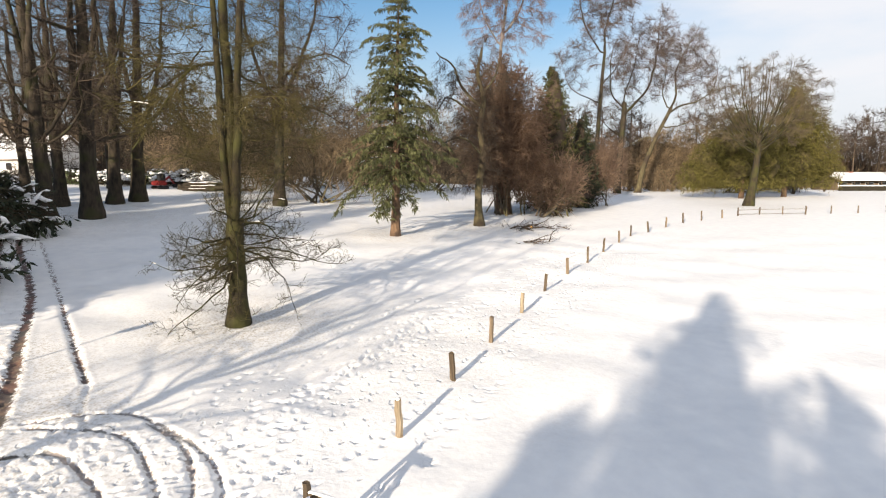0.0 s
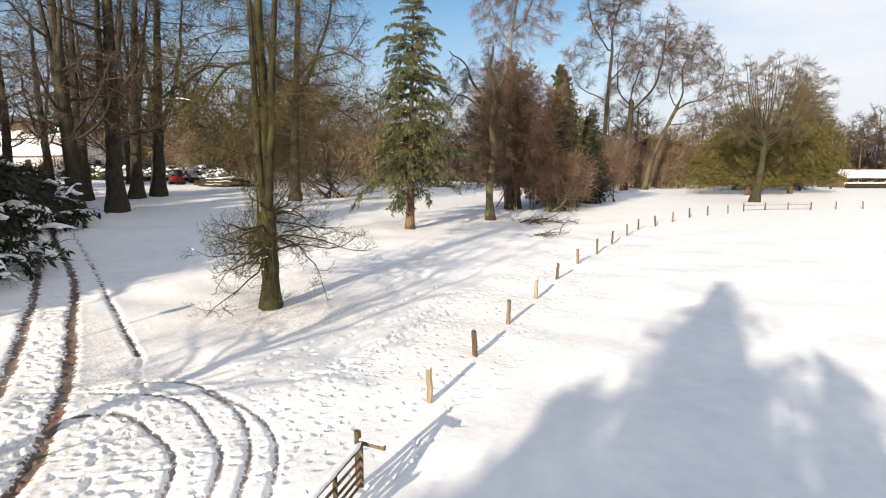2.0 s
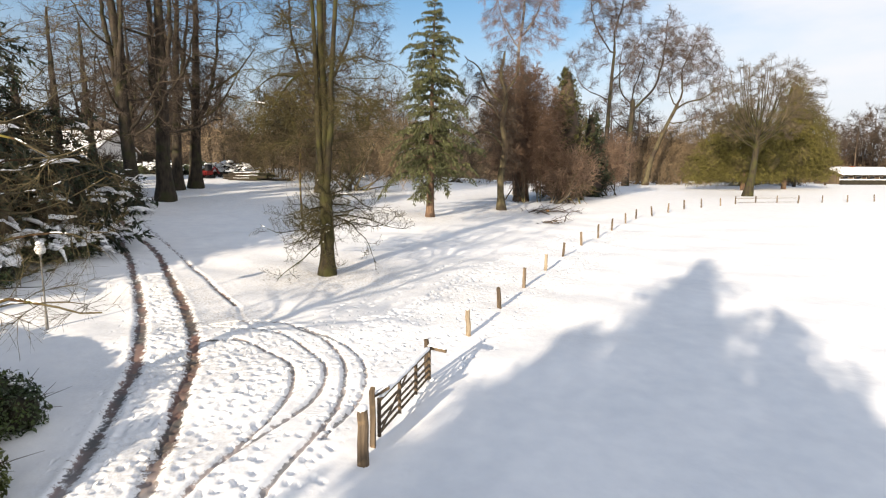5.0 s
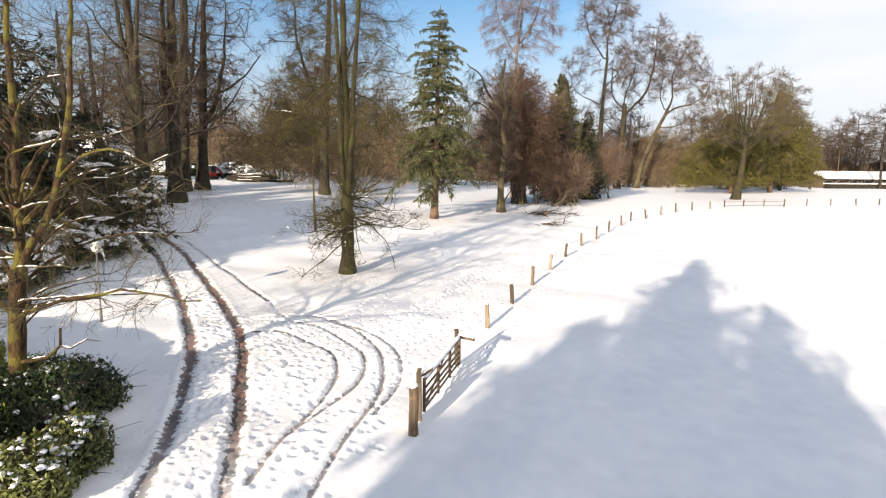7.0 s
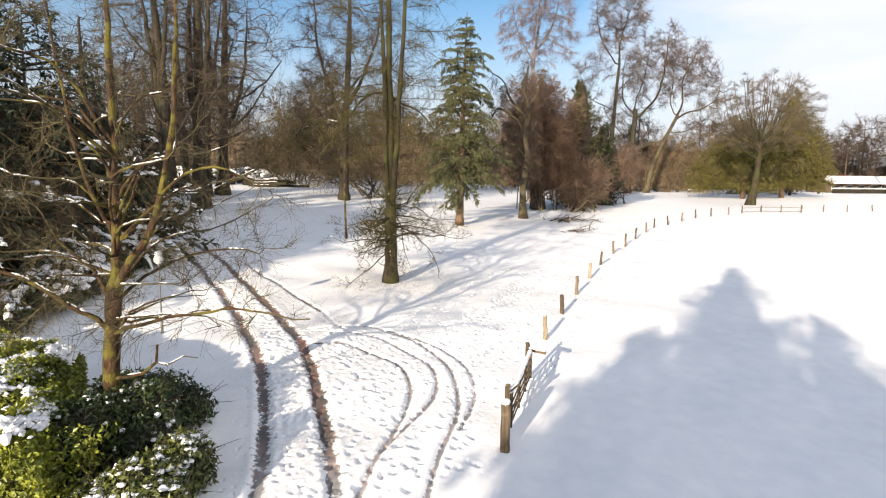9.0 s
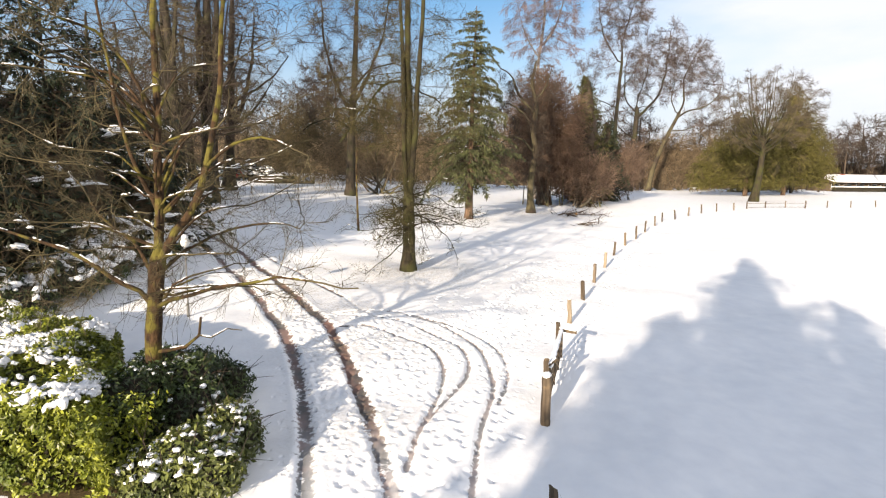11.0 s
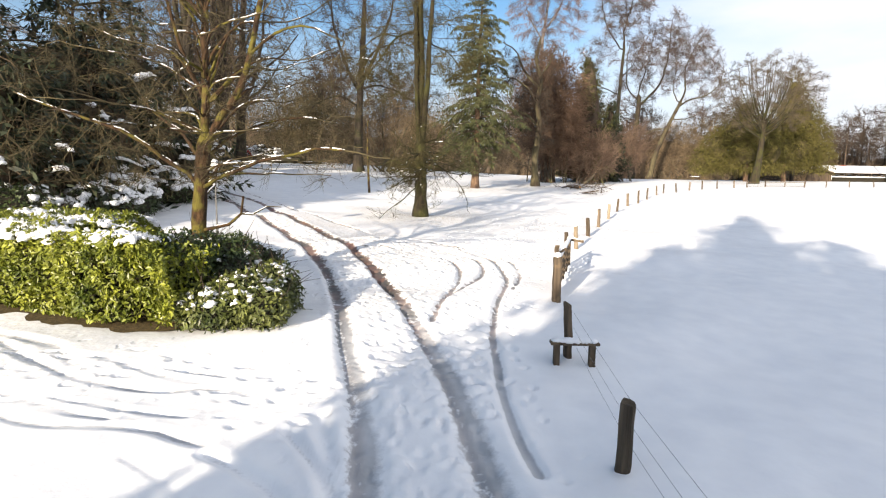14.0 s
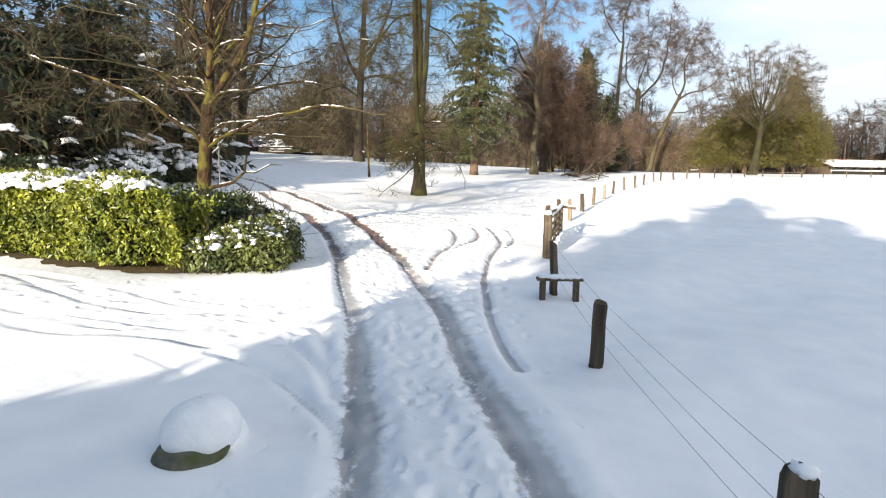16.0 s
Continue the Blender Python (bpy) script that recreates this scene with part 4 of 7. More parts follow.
def crowned_tree(seed, stems, clouds, step=0.8, reach=6.0, kill=1.1, tip=0.02, cut=0.07, twig=(3, 1.0, 45, 0.012), spray=(3, 0.6, 40, 0.008), hang=0.0, pull=(0, 0, 0.1), jitter=0.16, sides=8, snow=0.0, snow_size=1.0, power=2.3, blades=True, flare=0.5, least=2.0, coarse=False, sway=0.035):
    """A bare tree with the given stems and a crown that fills the clouds. twig and spray: number, length, angle and radius of the last two orders.
    Returns wood, twigs and lying snow round its foot."""
    rng = np.random.default_rng(seed)
    goals = scatter(rng, clouds)
    goals = goals[goals[:, 2] > least]
    P, par, rad, stem, main = branch_out(rng, stems, goals, step, reach, kill, pull=pull, jitter=jitter, tip=tip, power=power, sway=sway)
    first = len(rounded(stems[0][2], step))
    rad[:first] *= 1 + flare * np.exp(-np.maximum(P[:first, 2], 0) / (1.3 * stems[0][0] + 0.15))
    thick = rad >= cut
    wood = [skin(P, par, rad, main, thick, sides, knots=rng)]
    twigs = [skin(P, par, rad, main, ~thick, 4)]
    e = np.nonzero((par >= 0) & (rad < 2.2 * cut) & ~stem)[0]
    pts, rr = np.stack([P[par[e]], P[e]], 1), np.stack([rad[e], rad[e]], 1)
    snows = []
    if snow:
        level = np.nonzero((par >= 0) & (np.abs(unit(P - P[par])[:, 2]) < 0.62) & (rad > 0.017))[0]
        snows.append(snow_on(rng, np.stack([P[par[level]], P[level]], 1), np.stack([rad[level], rad[level]], 1), snow, snow_size, 0.62))
    last = np.nonzero((par >= 0) & (main < 0) & ~stem)[0]
    pts = np.concatenate([pts, np.stack([P[par[last]], P[last]], 1)])
    rr = np.concatenate([rr, np.stack([rad[last], rad[last]], 1)])
    for k, (count, length, angle, r) in enumerate((twig, spray)):
        if not count:
            break
        p, d, ll, r1 = sprout(rng, pts, rr, np.full(len(pts), length), count, 0.1, 1.0, angle, 18, 1.0, 0.6, 0.2, r)
        r1 = np.minimum(r1, r * 1.6)
        if k == 0:
            sp, sr = shoot(rng, p, d, ll, r1, 2, 0.2, 0.06 - hang, 0.45, hang)
            twigs.append(ribbons(rng, sp[:, ::2], r1) if coarse else tubes(sp, sr, 3, rng))
            pts, rr = np.concatenate([sp[:, :2], sp[:, 1:]]), np.concatenate([sr[:, :2], sr[:, 1:]])
        else:
            sp, sr = shoot(rng, p, d, ll, r1, 1, 0.25, -hang, 0.5)
            twigs.append(ribbons(rng, sp, r1) if blades else tubes(sp, sr, 3, rng))
    return wood, twigs, [s for s in snows if s is not None]


# the bare lime beside the lane: three close stems, a skirt of low twigs, drooping olive side boughs
lime = crowned_tree(11, [(0.40, 0.36, [(0, 0, -0.4), (0.03, 0, 2.2), (0.02, 0, 4.4)]), (0.25, 0.09, [(0.02, 0, 4.2), (0.0, 0.1, 9), (-0.05, 0.1, 17), (0, 0, 25)]), (0.19, 0.07, [(0.1, -0.15, 4.2), (0.3, -0.15, 7.0), (0.62, -0.1, 12), (1.1, 0, 23)]), (0.16, 0.06, [(-0.1, 0.05, 4.3), (-0.26, -0.1, 7), (-0.46, -0.2, 12), (-0.9, 0, 22)])],
                    [(0, 0, 17, 4.2, 4.2, 9.5, 330), (1.5, 0, 10, 3.8, 3.2, 3.8, 150), (-1.6, -0.5, 10, 3.6, 3, 3.6, 130)], 0.55, 5.0, 0.85, 0.014, 0.05, (4, 0.9, 48, 0.009), (3, 0.5, 42, 0.007), hang=0.1, pull=(0, 0, -0.05), snow=0.10, snow_size=0.8)
lime_bough = crowned_tree(13, [(0.07, 0.03, [(-0.3, 0, 11.2), (-1.2, -0.2, 11.0), (-2.6, -0.3, 9.4), (-4.0, -0.3, 7.6)]), (0.05, 0.025, [(-1.3, -0.2, 10.9), (-2.4, -0.9, 10.8), (-3.6, -1.1, 9.9)]), (0.05, 0.025, [(0.4, 0.2, 10.6), (1.6, 0.5, 10.2), (2.9, 0.6, 8.6)])],
                          [(-2.6, -0.3, 9.2, 2.1, 1.0, 1.6, 70), (2.2, 0.5, 9.2, 1.3, 0.9, 1.2, 30)], 0.4, 2.5, 0.5, 0.012, 0.03, (4, 0.75, 40, 0.009), (4, 0.5, 35, 0.008), hang=0.3, flare=0.0)
lime_skirt = grow_tree(12, 27, 0.34, [(36, 0.10, 0.185, 84, 20, 0.155, 0.16, -0.09, -0.16, 0.22)],
                       boughs(12, (11, 0.12, 1.0, 55, 20, 0.34, 0.5, 0.02, -0.14, 0.24), (7, 0.2, 1.0, 48, 20, 0.55, 0.6, 0.06, -0.1, 0.2), (3, 0.3, 1.0, 45, 15, 0.55, 0.6, 0.05, 0, 0.2)), wander=0.0, snow=0.10, finest=2)
rng_lime = np.random.default_rng(14)
shoots_at = np.stack([rng_lime.normal(0, 0.16, 900), rng_lime.normal(0, 0.16, 900), rng_lime.uniform(1.6, 13.0, 900)], -1)
shoots_at[:, 0] += np.clip(shoots_at[:, 2] - 4.4, 0, 9) * rng_lime.choice([-0.05, 0.0, 0.07], 900)
shoot_line, shoot_rad = shoot(rng_lime, shoots_at, np.stack([*rng_lime.normal(0, 0.55, (2, 900)), np.full(900, 0.8)], -1), rng_lime.uniform(0.4, 1.4, 900), np.full(900, 0.010), 3, 0.2, 0.1, 0.4)
tree("lime_tree", -9.0, 23.6, "bare mossy lime tree with upright stems and a skirt of twigs", (lime[0] + lime_skirt[0][1:] + lime_bough[0], lime[1] + lime_skirt[1] + lime_bough[1] + [tubes(shoot_line, shoot_rad, 3, rng_lime)], lime[2] + lime_skirt[2]), BARK_MOSS, TWIG_OLIVE)


def cedar(seed, height, r, bare, tiers, spread):
    """A conifer of separate drooping tiers: flat fronds on arching branches, with needle sprays hanging from every twig."""
    rng = np.random.default_rng(seed)
    one = np.ones(1)
    pts, rad = shoot(rng, np.array([[0, 0, -0.35]]), np.array([[0.01, 0, 1.0]]), one * (height + 0.35), one * r, 16, 0.008, 0.01, 0.06)
    fl = np.linspace(0, height, 17)
    wood = [tubes(pts, rad * (1 + 0.35 * np.exp(-fl / 0.6)), 14, rng)]
    f = np.repeat(bare + (0.985 - bare) * (np.arange(tiers) + 0.5 * rng.random(tiers)) / tiers, 6)
    f = np.clip(f + rng.normal(0, 0.008, len(f)), bare - 0.02, 0.99)
    az = np.tile(np.arange(6) * 1.047, tiers) + np.repeat(rng.uniform(0, 6.28, tiers), 6) + rng.normal(0, 0.25, len(f))
    length = spread * np.clip((1 - f) / (1 - bare), 0.03, 1) ** 0.6 * rng.uniform(0.45, 1.15, len(f)) * np.repeat(rng.uniform(0.8, 1.1, tiers), 6) + 0.1
    x = f * 16
    i = np.minimum(x.astype(int), 15)
    p = pts[0, i] * (1 - (x - i))[:, None] + pts[0, i + 1] * (x - i)[:, None]
    d = np.stack([np.cos(az), np.sin(az), 0.5 * f - 0.18], -1)
    bp, br = shoot(rng, p, d, length, 0.018 + 0.011 * length, 8, 0.06, 0.04, 0.25, 0.36)
    twigs = [tubes(bp, br, 4, rng)]
    # flat side twigs
    count = 15
    g = (np.arange(count)[None] + rng.random((len(f), count))) / count * 0.9 + 0.1
    k = np.minimum((g * 8).astype(int), 7)
    rows = np.arange(len(f))[:, None]
    w = (g * 8 - k)[..., None]
    tp = bp[rows, k] * (1 - w) + bp[rows, k + 1] * w
    t = unit(bp[rows, k + 1] - bp[rows, k])
    side = unit(np.cross(t, np.array([0, 0, 1.0]))) * np.where(np.arange(count) % 2, 1, -1)[None, :, None]
    td = (t * 0.8 + side * 0.75 + rng.normal(0, 0.18, t.shape)).reshape(-1, 3)
    tl = (length[:, None] * 0.34 * (1.1 - 0.7 * g) * rng.uniform(0.6, 1.2, g.shape) + 0.12).ravel()
    sp, sr = shoot(rng, tp.reshape(-1, 3), td, tl, np.full(len(tl), 0.009), 2, 0.1, -0.05, 0.4, 0.45)
    twigs.append(tubes(sp, sr, 3, rng))
    n = np.clip((tl * 28).astype(int), 5, 32)
    own = np.repeat(np.arange(len(tl)), n)
    h = rng.random(len(own)) * 1.999
    j = h.astype(int)
    at = sp[own, j] * (1 - (h - j))[:, None] + sp[own, j + 1] * (h - j)[:, None]
    a = unit(unit(sp[own, j + 1] - sp[own, j]) * 0.55 + rng.normal(0, 0.42, at.shape) + np.array([0, 0, -0.75]))
    b = unit(np.cross(a, rng.normal(size=a.shape)))
    s = (rng.uniform(0.16, 0.42, len(own)) * np.clip(0.4 + 0.25 * length[own // count], 0.4, 1.1))[:, None]
    v = np.stack([at, at + a * s * 0.45 + b * s * 0.10, at + a * s, at + a * s * 0.45 - b * s * 0.10], 1).reshape(-1, 3)
    return wood, twigs, (v, np.arange(len(at))[:, None] * 4 + np.arange(4)[None]), [q for q in [snow_on(rng, bp, br, 0.03, 1.6, 0.8)] if q is not None]


# the tall fir-like conifer with a clear reddish trunk
fir = cedar(21, 20.8, 0.40, 0.22, 24, 5.2)
skirt = conifer(22, 20.5, 0.40, 2.6, 0.13, 5, 13, 0.45, 0.8, top=0.2, power=0.1, sprays=16, width=0.1, snow=0.0)
conifer_thing("fir_tree", -4.05, 46.5, "tall green conifer with drooping sprays and a bare reddish trunk", (fir[0], fir[1] + skirt[1], joined([fir[2], skirt[2]]), fir[3]), BARK_RED, TWIG, NEEDLE)

# old beeches on the rise by the lane
def beech(seed, lean, forks):
    """A broad trunk that divides into tall leaders under a net of fine branches. forks: (height, sideways, depth, reach up, radius)."""
    stems = [(0.72, 0.16, [(0, 0, -0.4), (lean * 0.2, 0, 6), (lean * 0.5, 0.2, 13), (lean, 0, 21), (lean * 1.2, 0, 28)])]
    for z, dx, dy, up, r in forks:
        f = z / 21
        stems.append((r, 0.06, [(lean * f, 0, z), (lean * f + dx * 0.38, dy * 0.3, z + up * 0.22), (lean * f + dx * 0.75, dy * 0.7, z + up * 0.6), (lean * f + dx, dy, z + up)]))
    rng = np.random.default_rng(seed + 50)
    for k in range(8):
        z, az, far, up = 6.5 + 1.2 * k, 2.4 * k + rng.normal(0, 0.4), rng.uniform(3.2, 6.2), rng.uniform(0.5, 5.0)
        f, c, q = z / 21, math.cos(az), math.sin(az)
        stems.append((rng.uniform(0.10, 0.17), 0.05, [(lean * f, 0, z), (lean * f + c * far * 0.35, q * far * 0.35, z + up * 0.15), (lean * f + c * far * 0.75, q * far * 0.75, z + up * 0.5), (lean * f + c * far, q * far, z + up)]))
    return crowned_tree(seed, stems, [(lean, 0, 20, 7.5, 7.5, 9.5, 340), (lean, 0, 12.5, 7.0, 7.0, 5.0, 260), (0, 0, 8.0, 6.0, 6.0, 2.8, 80)], 0.8, 7.0, 1.1, 0.032, 0.05, (3, 1.1, 46, 0.011), (1, 0.8, 42, 0.008), hang=0.06, pull=(0, 0, 0.03), jitter=0.26, sides=10, power=1.95, flare=0.6, least=5.5, sway=0.10)


BEECHES = [beech(31, -0.9, [(8.5, -2.6, 0.4, 17, 0.36), (10.5, 1.6, -0.5, 16, 0.30), (7.0, 3.6, 1.0, 6.5, 0.17)]),
           beech(32, 0.4, [(5.5, -1.2, -0.3, 20, 0.42), (11, 1.8, 0.4, 14, 0.28), (8.5, -4.2, 0.8, 6, 0.16), (9.5, 3.8, -0.6, 6.5, 0.16)]),
           beech(33, 1.2, [(7.5, 3.2, 0.5, 15, 0.32), (9.5, -2.2, -0.6, 15, 0.30), (8.0, 5.4, -0.8, 5.0, 0.20), (6.5, -3.8, 0.5, 6, 0.15), (10.5, 7.0, 0.8, 6.0, 0.17)])]
beech_things = []
for n, (bx, by, bk, turn, sc) in enumerate([(-31.9, 44.3, 0, 0, 0.95), (-31.0, 48.5, 1, 0, 1.05), (-33.4, 60.4, 2, 0, 1.0), (-37.6, 54.2, 1, 150, 0.8), (-34.3, 57.6, 0, 200, 0.9), (-49, 59, 1, 300, 0.72), (-46, 61, 2, 170, 0.7), (-43, 72, 0, 90, 0.75)]):
    if n < 3:
        beech_things.append(tree("beech_tree", bx, by, "old bare beech with a broad dark trunk on snow", BEECHES[bk], BARK_BEECH, TWIG_BEECH, group="old beeches", turn=turn, scale=sc))
    else:
        copy_thing(beech_things[bk], on_ground(bx, by, 0, turn)).scale = (sc, sc, sc)
# the single one beyond the lime, with arching side limbs
tree("beech_tree", -18.5, 62.5, "tall bare beech with a straight dark trunk and arching limbs", crowned_tree(35, [(0.62, 0.12, [(0, 0, -0.4), (0.1, 0, 7), (0.5, 0, 15), (0.9, 0, 24), (1.0, 0, 30)]), (0.24, 0.07, [(0.4, 0, 11.5), (1.6, 0.4, 14), (3.6, 0.6, 19), (4.6, 0.5, 25)]), (0.26, 0.08, [(0.3, 0, 10), (-1.4, 0.5, 13), (-3.0, 0.8, 18), (-3.6, 0.6, 25)]), (0.15, 0.05, [(0.2, 0, 10.5), (2.4, -0.6, 11.3), (5.2, -0.8, 10.6), (7.4, -0.6, 9.0)]), (0.14, 0.05, [(0.1, 0, 8.5), (-2.0, -0.6, 9.6), (-4.6, -0.5, 9.0), (-6.4, -0.4, 7.4)]), (0.15, 0.05, [(0.4, 0, 13.5), (3.2, 0.6, 16.4), (6.2, 0.7, 16.8), (8.2, 0.8, 15.6)])],
                  [(0.6, 0, 20, 8.4, 7, 9.5, 560), (0.6, 0, 12, 8.0, 6, 3.8, 260)], 0.8, 7.0, 1.05, 0.028, 0.06, (3, 1.2, 46, 0.015), (3, 0.8, 42, 0.011), hang=0.08, pull=(0, 0, 0.02), jitter=0.26, sides=10, power=2.0, least=6.5, sway=0.09), BARK_BEECH, TWIG_BEECH, group="old beeches")

# the tree rising out of the hedge, with long level branches under snow
rng_crab = np.random.default_rng(43)
CRAB_LIMBS = []
for k in range(38):
    az, z, far = 2.4 * k + rng_crab.normal(0, 0.3), rng_crab.uniform(2.7, 8.5), rng_crab.uniform(2.4, 4.8)
    x0, c, q, lift = 0.05 * z - 0.05, math.cos(az), math.sin(az), rng_crab.uniform(-0.1, 0.75) + 0.05 * z
    CRAB_LIMBS.append((rng_crab.uniform(0.03, 0.05), 0.012, [(x0, 0, z), (x0 + (c + 0.25 * q) * far * 0.3, (q - 0.25 * c) * far * 0.3, z + lift * far * 0.42), (x0 + (c - 0.12 * q) * far * 0.65, (q + 0.12 * c) * far * 0.65, z + lift * far * 0.5), (x0 + c * far, q * far, z + lift * far * 0.75 - 0.15)]))
crab = crowned_tree(41, [(0.235, 0.20, [(0, 0, -0.4), (-0.05, 0, 1.8), (0.1, 0, 3.4), (0.2, 0, 4.3)]), (0.135, 0.035, [(0.18, 0, 4.2), (0.26, 0.1, 6.0), (0.36, 0.2, 8.5), (0.2, 0.3, 14)]), (0.115, 0.03, [(0.2, 0, 4.1), (0.7, -0.3, 4.9), (1.4, -0.5, 6.0), (1.8, -0.5, 7.5), (2.3, -0.4, 13)]),
                         (0.075, 0.02, [(0.08, 0, 3.2), (-0.6, -0.3, 3.7), (-1.7, -0.5, 4.5), (-3.1, -0.6, 5.1), (-4.9, -0.6, 5.7)]), (0.065, 0.02, [(0.12, 0, 3.8), (-0.6, 0.4, 4.6), (-1.5, 0.7, 5.2), (-2.4, 0.9, 6.4)]), (0.065, 0.018, [(0.05, 0, 3.0), (1.0, -0.6, 3.4), (2.8, -1.2, 3.9), (4.4, -1.5, 4.2), (5.9, -1.7, 3.9)]),
                         (0.055, 0.018, [(0.15, 0, 4.0), (1.0, 0.5, 4.7), (2.5, 0.9, 5.2), (3.8, 1.1, 5.1)]), (0.055, 0.018, [(1.6, -0.5, 6.6), (2.6, -0.6, 7.4), (3.4, -0.8, 7.6), (4.6, -1.0, 7.1)]), (0.062, 0.03, [(-0.02, 0, 1.8), (0.5, -0.2, 1.84), (1.0, -0.3, 2.02), (1.3, -0.3, 2.35), (1.45, -0.35, 2.8)]), (0.03, 0.012, [(1.2, -0.3, 2.2), (1.7, -0.4, 2.3), (2.2, -0.4, 2.55), (2.6, -0.5, 2.5)]), (0.06, 0.02, [(0.25, 0.1, 5.6), (-0.6, 0.2, 7.6), (-1.0, 0.2, 10), (-1.4, 0.3, 13.5)])] + CRAB_LIMBS,
                    [(0.3, 0, 10, 4.6, 4.2, 4.8, 240), (0.2, 0, 6.0, 5.4, 4.4, 2.4, 290), (0.0, -0.4, 4.0, 5.6, 4.0, 1.3, 130)], 0.42, 3.4, 0.6, 0.009, 0.026, (3, 0.75, 44, 0.006), (2, 0.42, 40, 0.0045), hang=0.03, pull=(0, 0, 0.05), jitter=0.22, sway=0.07, sides=9, snow=0.75, snow_size=0.7, power=2.15, flare=0.35, least=2.3)
tree("hedge_tree", -15.1, 5.6, "bare mossy tree above the hedge with snow lying on level branches", crab, BARK_HEDGE, TWIG_GREEN)

# the clump by the fence: broken old trunk, birch, russet thicket, cypress
tree("alder_tree", 3.6, 54.2, "bare knotty tree with a pale sawn trunk foot", crowned_tree(51, [(0.42, 0.16, [(0, 0, -0.4), (-0.15, 0, 4), (0.25, 0, 7), (-0.1, 0, 10), (0.3, 0, 12.5), (-0.3, 0, 15), (0.1, 0, 17.0)]), (0.17, 0.05, [(-0.1, 0, 11.5), (-1.6, -0.3, 13.4), (-2.6, -0.5, 15.6), (-4.2, -0.6, 16.4)]), (0.14, 0.05, [(-0.12, 0, 9.5), (-1.5, -0.6, 11.3), (-3.2, -0.8, 12.0), (-4.4, -0.8, 10.6)]), (0.14, 0.05, [(-0.1, 0, 12.5), (1.2, 0.3, 14.2), (2.0, 0.4, 16.6)]), (0.12, 0.04, [(-0.1, 0, 7), (-1.4, 0.4, 8.4), (-3.2, 0.5, 8.2), (-4.6, 0.4, 6.6)])],
                    [(-2.6, -0.2, 11.5, 3.0, 2.4, 5.5, 190), (0.6, 0, 14, 2.6, 2.4, 4.0, 80), (-2.8, 0, 6.0, 2.2, 2, 2.8, 50), (0.2, -0.3, 8.0, 1.8, 1.6, 5.5, 130)], 0.6, 5.0, 0.95, 0.016, 0.06, (4, 1.0, 50, 0.014), (4, 0.7, 45, 0.011), hang=0.22, pull=(0, 0, -0.08), flare=0.7, sway=0.11), BARK_LIT, TWIG)
tree("weeping_tree", 7.1, 65.0, "dense russet weeping tree with a thick trunk", grow_tree(52, 17, 0.8, [(30, 0.24, 0.97, 64, 25, 0.30, 0.25, 0.02, 0.2, 0.12)], boughs(60, (8, 0.1, 1.0, 58, 25, 0.5, 0.4, 0, 0.25, 0.2), (6, 0.15, 1.0, 52, 25, 0.6, 0.5, -0.05, 0.35, 0.2), (3, 0.2, 1.0, 45, 25, 0.7, 0.6, -0.05, 0.35, 0.2)), tip=0.25), BARK_RED, TWIG_RUST)
tree("birch_tree", 7.4, 74, "tall birch with pale trunk and reddish hanging twigs", crowned_tree(53, [(0.36, 0.12, [(0, 0, -0.4), (0.2, 0, 10), (0.1, 0, 20), (0.8, 0, 27), (0.3, 0, 33)]), (0.16, 0.05, [(0.4, 0, 22), (2.4, 0.4, 25), (3.6, 0.6, 29), (3.8, 0.6, 32)]), (0.12, 0.04, [(0.15, 0, 20.5), (-1.8, 0.4, 24), (-3.0, 0.5, 28)])],
                    [(0.6, 0, 27, 5.0, 4.5, 7.5, 330), (-3.2, 0, 24.5, 2.6, 2.5, 4.5, 90), (4.6, 0, 26, 2.4, 2.5, 5.5, 100)], 0.75, 6.0, 1.05, 0.016, 0.06, (4, 1.1, 40, 0.014), (5, 0.9, 30, 0.011), hang=0.3, pull=(0, 0, 0.12), least=15), BARK_BIRCH, TWIG_PINK)
conifer_thing("cypress_tree", 13.8, 70, "dark dense cypress with a pointed olive top", conifer(54, 18.0, 0.35, 4.9, 0.0, 250, 8, 0.5, -0.2, power=0.7, snow=0.0, sprays=11, width=0.18, core=0.6), BARK_RED, TWIG, NEEDLE_CYPRESS)
conifer_thing("cypress_tree", 18.6, 76, "smaller dark cypress behind the leafless bushes", conifer(55, 12.5, 0.3, 3.6, 0.0, 130, 8, 0.5, -0.1, power=0.7, snow=0.0, sprays=9, width=0.18, core=0.6), BARK_RED, TWIG, NEEDLE_DARK)

